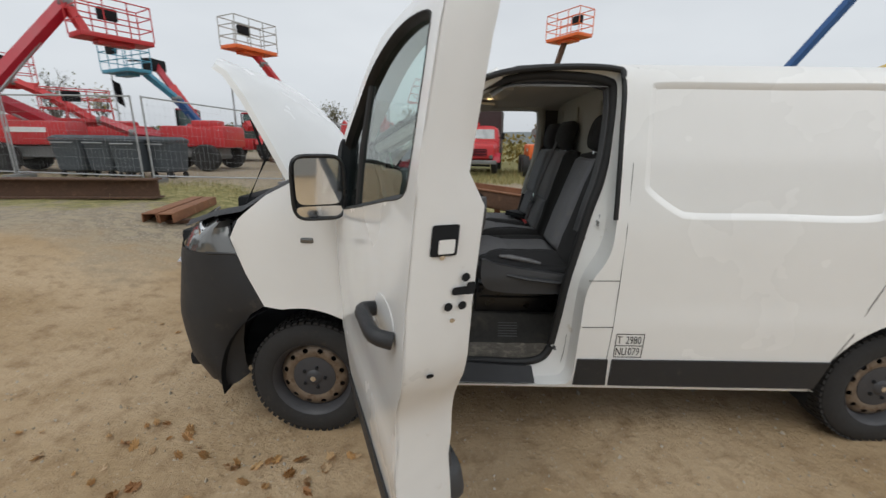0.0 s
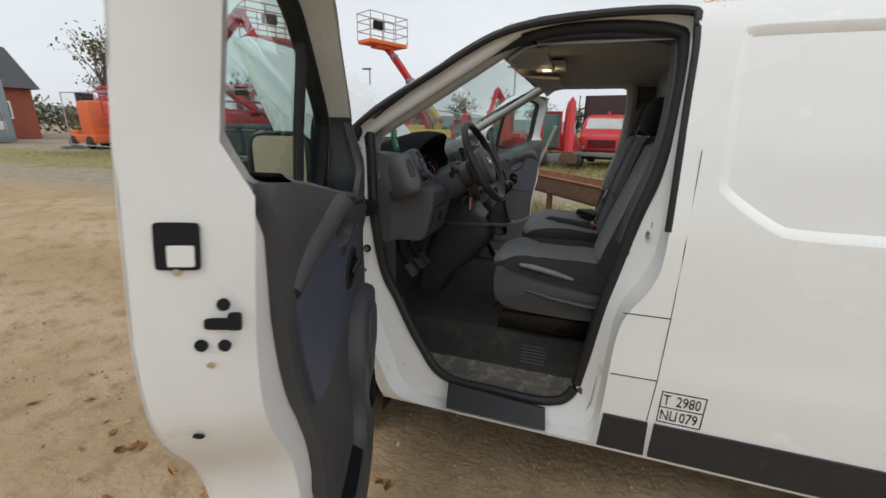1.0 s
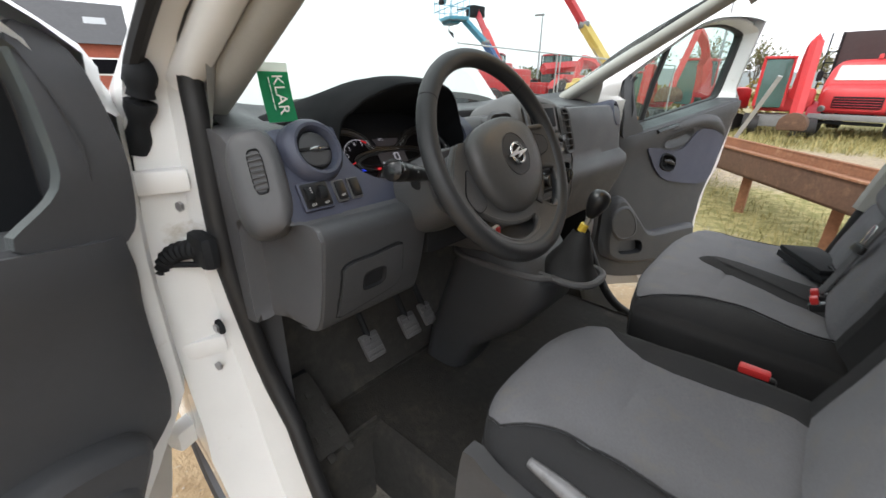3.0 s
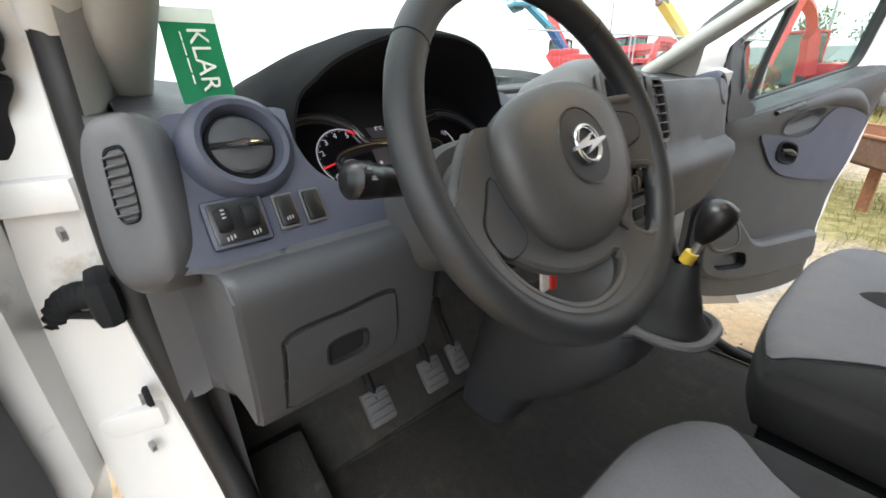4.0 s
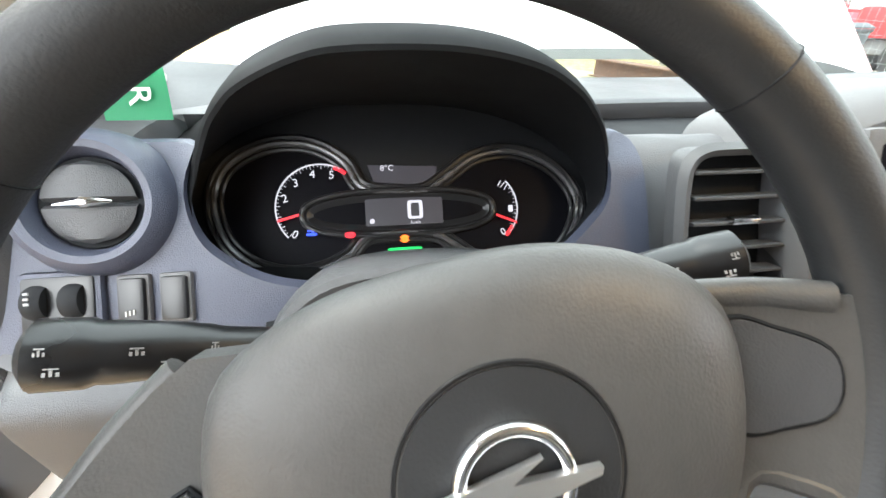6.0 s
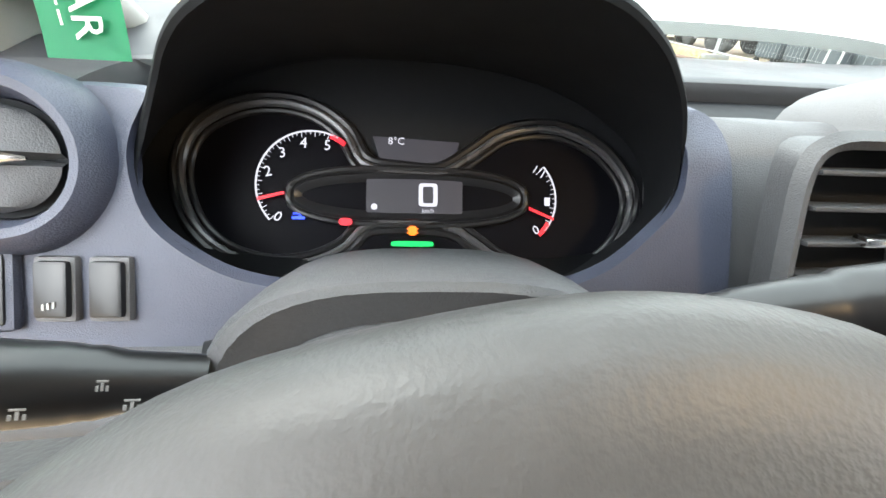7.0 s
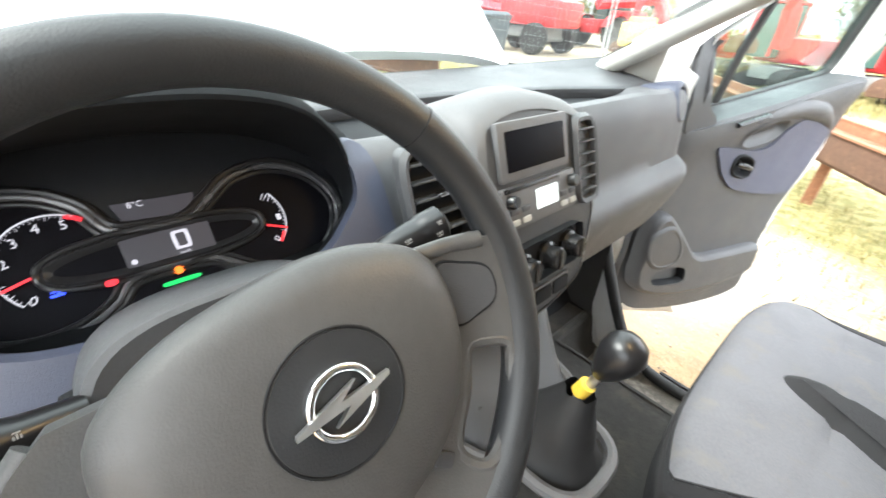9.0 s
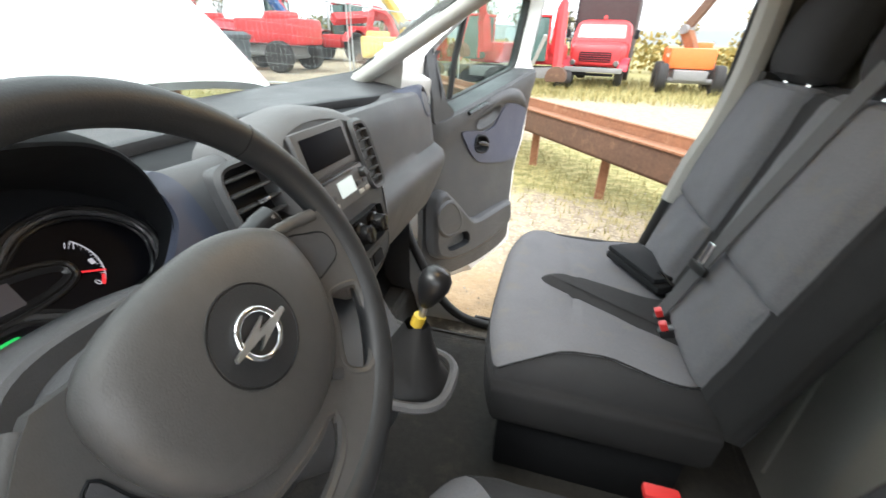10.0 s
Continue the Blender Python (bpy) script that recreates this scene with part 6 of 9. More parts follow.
for name, v0, v1, m, o in (("print_field", 0.0, 0.092, GREEN, 0.0), ("print_head", 0.092, 0.108, CARD, 0.0)):
    bm = bmesh.new()
    loft([[card(u, v, 0) for u in (-0.030, 0, 0.030)] for v in np.linspace(v0, v1, 8)], False, False, bm)
    bmesh.ops.solidify(bm, geom=list(bm.faces), thickness=0.0006)
    part(name, bm, m, permit)
cm = frame_of(card(-0.004, 0.087, 0.0014), tuple(card(-0.004, 0.02) - card(-0.004, 0.087)), tuple((card(0, 0.06) - card(0, 0.02)).cross(Vector((0, -1, 0)))))
letters("KLAR", 0.030, cm, CARD, permit)
part("small_print", B(*[((x, 0, 0), (w, 0.0016, 0.0004), 0) for x, w in ((0.008, 0.010), (0.022, 0.014), (0.040, 0.016), (0.056, 0.010))]), CARD, permit, "", cm @ Matrix.Translation((0.002, -0.008, 0.0)))

# ---- console, gear lever, pedals ----
cons = thing("centre_console", (0.62, 0.86, 0.60), "black lower console under the dash", "console")
rings = []
for z, x0, x1, y0, y1 in ((1.15, 0.45, 0.63, 0.76, 1.10), (1.08, 0.45, 0.74, 0.74, 1.02), (1.03, 0.44, 0.80, 0.735, 1.0), (0.96, 0.42, 0.79, 0.735, 0.98), (0.84, 0.38, 0.70, 0.74, 0.96), (0.72, 0.34, 0.56, 0.75, 0.95), (0.60, 0.32, 0.50, 0.75, 0.95)):
    rings.append([((x0 + x1) / 2 + (x1 - x0) / 2 * p, (y0 + y1) / 2 + (y1 - y0) / 2 * q, z) for p, q in (blob(a, 1, 3.5) for a in np.linspace(0, 2 * math.pi, 32, endpoint=False))])
part("console_body", loft(rings, True, True), TRIM, cons)
part("console_lip", tube([(x, y, 1.052) for x, y, z in rings[2]], 0.010, 8, True), TRIM_MID, cons)
part("small_switch", B(((0.70, 0.80, 1.085), (0.03, 0.03, 0.012), 0.003)), BLACK_GLOSS, cons)
gear = thing("gear_lever", (0.800, 0.852, 1.06), "black gear lever with a leather boot", "gear lever")
bm = loft([[(0.797 + dx + r * 1.25 * math.cos(a), 0.856 + dy + r * math.sin(a) + 0.004 * math.sin(5 * a + z * 60), z) for a in np.linspace(0, 2 * math.pi, 28, endpoint=False)] for z, r, dx, dy in ((1.045, 0.072, 0, 0), (1.06, 0.066, 0, 0), (1.085, 0.052, 0.004, 0), (1.10, 0.048, 0.008, 0), (1.13, 0.034, 0.015, 0), (1.18, 0.018, 0.025, 0))])
part("boot", bm, RUBBER, gear, "wrinkled black boot")
part("boot_frame", tube([(0.797 + 0.092 * p, 0.856 + 0.076 * q, 1.052) for p, q in (blob(a, 1, 3) for a in np.linspace(0, 2 * math.pi, 30, endpoint=False))], 0.010, 8, True), TRIM_MID, gear)
part("shaft", tube([(0.813, 0.853, 1.13), (0.842, 0.858, 1.235)], 0.007, 10), STEEL, gear)
part("collar", tube([(0.823, 0.852, 1.180), (0.830, 0.853, 1.200)], 0.0115, 16), YELLOW_PLASTIC, gear, "yellow plastic collar")
gm = frame_of((0.838, 0.860, 1.225), (0, 1, 0), (0.35, 0.06, 1))
part("knob", lathe([(0.010, -0.006), (0.014, 0.0), (0.022, 0.018), (0.0275, 0.038), (0.027, 0.054), (0.020, 0.066), (0.008, 0.071)], 28, gm), BLACK_GLOSS, gear, "round black gear knob")
for x, y, z, w, name in ((0.438, 0.432, 0.850, 0.062, "clutch_pedal"), (0.425, 0.590, 0.838, 0.062, "brake_pedal"), (0.425, 0.668, 0.845, 0.045, "accelerator_pedal")):
    p = thing(name, (x, y, z - 0.05), "worn rubber-faced foot pedal on a steel arm", "pedal", "foot pedals")
    part("pad", B(((x, y, z), (0.016, w, 0.075), 0.007, rot("Y", -38))), TRIM_MID, p)
    for k in range(4):
        part("pad_rib", B(((x + 0.0085 + (k - 1.5) * -0.010, y, z + 0.006 + (k - 1.5) * 0.013), (0.006, w * 0.84, 0.006), 0.002, rot("Y", -38))), TRIM_MID, p)
    part("arm", tube([(x - 0.010, y, z + 0.01), (x - 0.07, y, z + 0.10), (x - 0.09, y, z + 0.26)], 0.010, 8), BLACK_MATT, p)

# ---- seats ----


def rest(name, parent, material, xb, yb, zb, lean, length, width, thick, label="", edge=0.05, bolster=0.0, crown=0.015, narrow=1.0):
    bm = bmesh.new()
    n = 24
    front = []
    for i in range(n + 1):
        u = i / n
        row = []
        for j in range(n + 1):
            v = j / n
            wid = width * (1 - (1 - narrow) * max(0, (u - 0.55) / 0.45) ** 2)
            du, dv = min(u, 1 - u) * length, min(v, 1 - v) * wid
            r = min(1, math.sqrt(max(0, 1 - (1 - min(1, du / edge)) ** 2))) * min(1, math.sqrt(max(0, 1 - (1 - min(1, dv / edge)) ** 2)))
            s = abs(2 * v - 1)
            row.append((u * length, (v - 0.5) * wid, thick - edge * (1 - r) + crown * math.cos((u - 0.3) * 3.0) * (1 - s * s) + bolster * math.exp(-((s - 0.84) / 0.13) ** 2) * min(1, 3 * (1 - u) + 0.2) + 0.0025 * noise.noise((u * 9, v * 7, yb))))
        front.append(row)
    loft(front, False, False, bm)
    e = front[0] + [r[-1] for r in front[1:-1]] + front[-1][::-1] + [r[0] for r in front[-2:0:-1]]
    loft([e, [(x, y, 0.02) for x, y, z in e], [(x, y * 0.94, 0.0) for x, y, z in e]], True, True, bm)
    bmesh.ops.remove_doubles(bm, verts=bm.verts, dist=1e-5)
    bmesh.ops.recalc_face_normals(bm, faces=bm.faces)
    # local x runs up the back, local z faces the driver's front (-x)
    m = Matrix.Translation((xb, yb, zb)) @ Matrix(((math.sin(radians(lean)), 0, -math.cos(radians(lean)), 0), (0, 1, 0, 0), (math.cos(radians(lean)), 0, math.sin(radians(lean)), 0), (0, 0, 0, 1)))
    return part(name, bm, material, parent, label, m)


def head_rest(parent, x, y, z, lean):
    hm = Matrix.Translation((x, y, z)) @ Matrix.Rotation(radians(lean), 4, "Y")
    rings = []
    for k in np.linspace(-1, 1, 15):
        g = (1 - abs(k) ** 3.2) ** (1 / 3.2)
        rings.append([hm @ Vector((0.055 * g * p - 0.01 * (1 - k * k), 0.135 * (0.55 + 0.45 * g) * q, 0.105 * k)) for p, q in (blob(a, 1, 3) for a in np.linspace(0, 2 * math.pi, 28, endpoint=False))])
    part("head_rest", loft(rings, True, True), CLOTH_BLACK, parent, "black cloth head rest")
    for dy in (-0.06, 0.06):
        part("head_rest_post", tube([hm @ Vector((0, dy, -0.17)), hm @ Vector((0, dy, -0.06))], 0.007, 10), CHROME, parent)
        part("post_collar", B(((0, dy, -0.155), (0.035, 0.035, 0.018), 0.006)), BLACK_GLOSS, parent, "", hm)


ds = thing("driver_seat", (1.08, 0.50, 0.60), "grey and black cloth driver's seat, worn at the side", "seat")
def stuffed(name, parent, x0, x1, y0, y1, z0, z1, inset, label, sweep=0.06, edge=0.065, bolster=0.02, hollow=0.012, seam=None, patches=()):
    """A seat cushion with rounded front corners, side bolsters, a sewn-in grey field and a cross seam."""
    yc, hw = (y0 + y1) / 2, (y1 - y0) / 2

    def top(x, y):
        s = min(1.0, abs(y - yc) / hw)
        xf = x0 + sweep * s ** 3.5
        du, dv = max(0.0, min(x - xf, x1 - x)), hw * (1 - s)
        r = math.sqrt(max(0, 1 - (1 - min(1, du / (edge * 1.25))) ** 2)) * math.sqrt(max(0, 1 - (1 - min(1, dv / edge)) ** 2))
        z = z1 - edge * (1 - r) + bolster * math.exp(-((s - 0.80) / 0.15) ** 2) * min(1, max(0, (x - xf - 0.08) / 0.2)) - hollow * (1 - s * s) * math.exp(-((x - x0 - 0.38) / 0.16) ** 2)
        z -= 0.02 * (x - x0) / (x1 - x0) * (1 - 0.5 * s)
        if seam is not None:
            z -= 0.007 * math.exp(-((x - seam + 0.03 * s * s) / 0.010) ** 2) * (s < 0.72)
        return z + 0.0022 * noise.noise((x * 16, y * 16, y0)) + 0.0012 * noise.noise((x * 50, y * 50, y0))
    us = np.concatenate([1 - np.cos(np.linspace(0, math.pi / 2, 9)), 1 + np.linspace(0.12, 4.3, 30)]) / 5.3
    vs = np.sin(np.linspace(-math.pi / 2, math.pi / 2, 33))
    rows = []
    for u in us:
        row = []
        for v in vs:
            xf = x0 + sweep * abs(v) ** 3.5
            x = xf + (x1 - xf) * u
            y = yc + hw * v
            row.append((x, y, top(x + 1e-6, y)))
        rows.append(row)
    bm = bmesh.new()
    loft(rows, False, False, bm)
    e = rows[0] + [r[-1] for r in rows[1:-1]] + rows[-1][::-1] + [r[0] for r in rows[-2:0:-1]]
    cx = (x0 + x1) / 2
    ring = lambda k, z: [(cx + (x - cx) * k, yc + (y - yc) * k, z) for x, y, q in e]
    loft([e, ring(1.012, z1 - edge - 0.035), ring(1.005, z0 + 0.03), ring(0.97, z0)], True, True, bm)
    bmesh.ops.remove_doubles(bm, verts=bm.verts, dist=1e-5)
    bmesh.ops.recalc_face_normals(bm, faces=bm.faces)
    body = part(name, bm, CLOTH_BLACK, parent, label)
    lp = smooth_line(inset, 80, True)
    lp = [(max(x, x0 + sweep * min(1, abs(y - yc) / hw) ** 3.5 + 0.004), y) for x, y in lp]
    part("cushion_centre", sheet(lp, lambda u, v, d: (u, v, top(u, v) + 0.0045 - d), (), 0.016, 0.006), CLOTH_GREY, parent, "grey cloth cushion field")
    part("sewn_seam", tube([(x, y, top(x, y) + 0.0042) for x, y in lp], 0.0022, 5, True), CLOTH_BLACK, parent)
    for who, loop, out, words in patches:
        lp = smooth_line(loop, 60, True)
        part(who, loft([[(x, y, top(x, y) + h) for x, y in shrink(lp, i)] for i, h in ((-0.002, -0.004), (0.0, 0.004), (0.004, 0.007), (0.016, 0.007 + out * 0.6), (0.030, 0.007 + out))], True, True), CLOTH_BLACK, parent, words)
    return body


stuffed("cushion", ds, 0.872, 1.40, 0.270, 0.755, 0.85, 1.015, [(0.872, 0.40), (0.872, 0.50), (0.872, 0.62), (0.887, 0.70), (0.93, 0.735), (0.96, 0.725), (1.03, 0.665), (1.12, 0.645), (1.37, 0.64), (1.37, 0.36), (1.12, 0.352), (1.03, 0.345), (0.96, 0.310), (0.94, 0.31), (0.90, 0.335)], "black cloth seat cushion with raised edges", 0.075, 0.065, 0.022, 0.012, 1.09)
rest("backrest", ds, CLOTH_BLACK, 1.455, 0.500, 0.93, 18, 0.63, 0.47, 0.115, "black cloth backrest", 0.06, 0.03, 0.0, 0.74)
rest("backrest_centre", ds, CLOTH_GREY, 1.443, 0.500, 0.98, 18, 0.54, 0.30, 0.118, "grey cloth backrest centre", 0.03, 0.0, 0.012, 0.95)
head_rest(ds, 1.605, 0.50, 1.655, 14)
side = smooth_line([(0.925, 0.985), (0.99, 0.965), (1.16, 0.935), (1.40, 0.90), (1.45, 0.84), (1.40, 0.80), (1.06, 0.80), (0.935, 0.84)], 50, True)
part("side_shield", sheet(side, lambda u, v, d: (u, 0.232 + d - 0.012 * math.exp(-((v - 0.88) / 0.04) ** 2), v), (), 0.03, 0.03), TRIM, ds, "charcoal plastic seat side shield")
part("recline_lever", tube([(1.06, 0.222, 0.905), (1.17, 0.214, 0.885), (1.33, 0.214, 0.868), (1.39, 0.222, 0.87)], (0.008, 0.012, 0.012, 0.008), 10, flat=0.8), TRIM, ds, "charcoal recline lever")
worn = mat("worn_grey_tape", (0.17, 0.17, 0.18), 0.5, 0.1, 0.3, 25, 9, bump=0.6, bump_scale=40, dirt=(0.05, 0.05, 0.05), dirt_at=0.5)
part("worn_patch", tube([(1.02, 0.278, 0.996), (1.08, 0.274, 0.992), (1.17, 0.274, 0.976), (1.25, 0.276, 0.958)], (0.008, 0.013, 0.013, 0.008), 10), worn, ds, "worn shiny cushion edge")
part("seat_rail", B(((1.16, 0.445, 0.755), (0.54, 0.045, 0.03), 0.006)), BLACK_GLOSS, ds)
part("seat_rail", B(((1.16, 0.70, 0.755), (0.54, 0.045, 0.03), 0.006)), BLACK_GLOSS, ds)
part("seat_base", B(((1.17, 0.575, 0.675), (0.52, 0.29, 0.15), 0.012)), BLACK_GLOSS, ds, "black steel seat box")
part("base_groove", B(((1.17, 0.428, 0.70), (0.48, 0.012, 0.012), 0.004)), BLACK_MATT, ds)
part("front_bar", tube([(0.935, 0.285, 0.80), (0.92, 0.30, 0.775), (0.92, 0.70, 0.775), (0.935, 0.715, 0.80)], 0.009, 8), BLACK_GLOSS, ds)
part("buckle_stalk", B(((1.27, 0.785, 0.93), (0.05, 0.022, 0.12), 0.008)), BLACK_GLOSS, ds)
part("buckle_button", B(((1.255, 0.785, 0.993), (0.055, 0.024, 0.016), 0.005)), RED_PLASTIC, ds, "red belt buckle button")

ps = thing("passenger_bench", (1.08, 1.35, 0.60), "grey and black cloth double passenger bench", "seat")
stuffed("cushion", ps, 0.905, 1.43, 1.005, 1.800, 0.80, 0.985, [(0.905, 1.12), (0.905, 1.40), (0.905, 1.70), (0.935, 1.775), (0.99, 1.785), (1.05, 1.755), (1.10, 1.730), (1.19, 1.722), (1.41, 1.72), (1.41, 1.10), (1.19, 1.098), (1.10, 1.088), (1.03, 1.045), (0.97, 1.022), (0.93, 1.04)], "black cloth bench cushion", 0.05, 0.05, 0.010, 0.006, 1.125,
        [("bench_divider", [(1.030, 1.412), (1.06, 1.452), (1.12, 1.465), (1.22, 1.452), (1.32, 1.425), (1.41, 1.400), (1.41, 1.215), (1.32, 1.245), (1.22, 1.298), (1.12, 1.352), (1.06, 1.380)], 0.014, "black cloth strip between the seats")])
part("front_piping", tube([(0.908 + 0.05 * abs((y - 1.4025) / 0.3975) ** 3.5, y, 0.925) for y in np.linspace(1.010, 1.795, 24)], 0.0035, 6), CLOTH_GREY, ps)
rest("backrest", ps, CLOTH_BLACK, 1.485, 1.402, 0.90, 15, 0.66, 0.80, 0.110, "black cloth bench backrest", 0.06, 0.010, 0.0, 0.95)
for y, w in ((1.205, 0.375), (1.600, 0.375)):
    rest("backrest_centre", ps, CLOTH_GREY, 1.530, y, 1.165, 15, 0.375, w - 0.055, 0.116, "grey cloth upper back pad", 0.035, 0.0, 0.010, 0.92)
    rest("backrest_centre", ps, CLOTH_GREY, 1.476, y, 0.945, 15, 0.245, w - 0.075, 0.118, "grey cloth lower back pad", 0.035, 0.0, 0.010)
    head_rest(ps, 1.595, y, 1.650, 12)
part("bench_base", B(((1.19, 1.400, 0.70), (0.44, 0.72, 0.20), 0.015)), BLACK_MATT, ps, "black bench base")
for y in (1.285, 1.345):
    part("buckle_stalk", B(((1.362, y - 0.04, 0.975), (0.05, 0.026, 0.055), 0.008, rot("Y", -25))), BLACK_GLOSS, ps)
    part("buckle_button", B(((1.340, y - 0.04, 1.000), (0.018, 0.022, 0.026), 0.004, rot("Y", -25))), RED_PLASTIC, ps, "red belt buckle button")
bt = thing("seat_belt", (1.35, 1.30, 1.05), "grey seat belt across the middle backrest", "seat belt")
line = smooth_line([(1.535, 1.22, 1.62), (1.500, 1.235, 1.52), (1.450, 1.250, 1.37), (1.396, 1.285, 1.175), (1.366, 1.31, 1.05), (1.35, 1.325, 0.99)], 24)
bm = loft([[tuple(np.array(q) + np.array((-0.15, 0.9, -0.1)) * k - np.array((0.004, 0, 0)) * e) for k, e in ((-0.026, 0), (0.026, 0), (0.026, 1), (-0.026, 1))] for q in line], True, True)
part("strap", bm, BELT, bt, "grey woven strap")
tm = frame_of((1.392, 1.288, 1.165), (-0.15, 0.95, -0.1), (-0.95, -0.15, 0.27))
part("tongue_guard", B(((0, 0.012, 0.006), (0.07, 0.022, 0.012), 0.004)), BLACK_GLOSS, bt, "", tm)
part("tongue", B(((0, -0.028, 0.006), (0.028, 0.055, 0.004), 0.003)), CHROME, bt, "steel belt tongue", tm)
fo = thing("document_wallet", (1.18, 1.46, 0.985), "black document wallet lying on the bench", "wallet")
part("cover", B(((1.345, 1.545, 1.002), (0.24, 0.125, 0.024), 0.008, rot("Z", -59)), ((1.338, 1.552, 1.022), (0.225, 0.115, 0.018), 0.007, rot("Z", -61))), BLACK_MATT, fo)
part("pen", tube([(1.395, 1.425, 1.018), (1.360, 1.470, 1.034)], 0.005, 8), BLACK_GLOSS, fo)
lever = thing("hand_brake", (0.98, 0.82, 0.60), "grey hand brake lever beside the driver's seat", "lever")
part("grip", tube([(0.92, 0.835, 0.80), (1.06, 0.815, 0.775)], (0.013, 0.016), 12), TRIM_MID, lever)
part("bracket", B(((1.08, 0.81, 0.69), (0.10, 0.03, 0.17), 0.01)), BLACK_MATT, lever)
# cable with grommet between the door and its pillar, and the check strap
cable = thing("door_cable", (0.34, 0.02, 1.15), "black corrugated cable sleeve from pillar to door", "cable")
pts = smooth_line([(0.385, 0.078, 1.237), (0.350, 0.045, 1.230), (0.322, 0.015, 1.195), (0.308, -0.01, 1.13), (0.302, -0.02, 1.05)], 48)
part("sleeve", tube(pts, [0.017 + 0.003 * (i % 2) for i in range(48)], 12), BLACK_MATT, cable)
part("grommet", B(((0.392, 0.080, 1.237), (0.085, 0.035, 0.070), 0.018)), BLACK_MATT, cable, "black rubber grommet")
part("check_strap", tube([(0.41, 0.10, 1.205), (0.34, 0.03, 1.205), (0.29, -0.05, 1.20)], 0.006, 6), BLACK_MATT, cable)
boot = thing("rubber_boot", (0.33, 0.035, 1.40), "black rubber boot at the upper door hinge", "boot")
part("boot_body", tube(smooth_line([(0.362, 0.060, 1.575), (0.354, 0.052, 1.52), (0.334, 0.040, 1.46), (0.316, 0.028, 1.405), (0.312, 0.022, 1.35)], 24), [0.012, 0.020, 0.024, 0.026, 0.024, 0.020, 0.022, 0.025, 0.025, 0.022, 0.018, 0.016, 0.018, 0.021, 0.022, 0.022, 0.020, 0.018, 0.018, 0.018, 0.017, 0.016, 0.014, 0.010], 12), BLACK_MATT, boot)
for z in (1.368, 1.005):
    hg = part("pillar_hinge", B(((0.338, 0.035, z), (0.034, 0.125, 0.044), 0.009, rot("Z", -18))), JAMB, van, "white painted steel door hinge")
    part("pin", tube([(0.322, -0.012, z - 0.036), (0.322, -0.012, z + 0.036)], 0.012, 12), JAMB, hg)
    part("bolt_head", lathe([(0.010, 0.0), (0.010, 0.006)], 6, frame_of((0.372, 0.066, z - 0.045), (0, 0, 1), (0.3, -1, 0))), STEEL, hg)

# ---- ground ----


def step01(a, b, t):
    t = min(1.0, max(0.0, (t - a) / (b - a)))
    return t * t * (3 - 2 * t)


def land(x, y):
    """The height of the yard: level round the van, rising to a bank towards the fence."""
    s = -x - 0.35 * max(0.0, y - 6.0)
    rise = 0.5 * step01(1.8, 5.2, s) * step01(-30, -6, y) + 0.010 * min(20, max(0.0, s - 6))
    return rise + 0.010 * noise.noise((x * 1.1, y * 1.1, 0.3)) + 0.006 * noise.noise((x * 4.0, y * 4.0, 1.7))


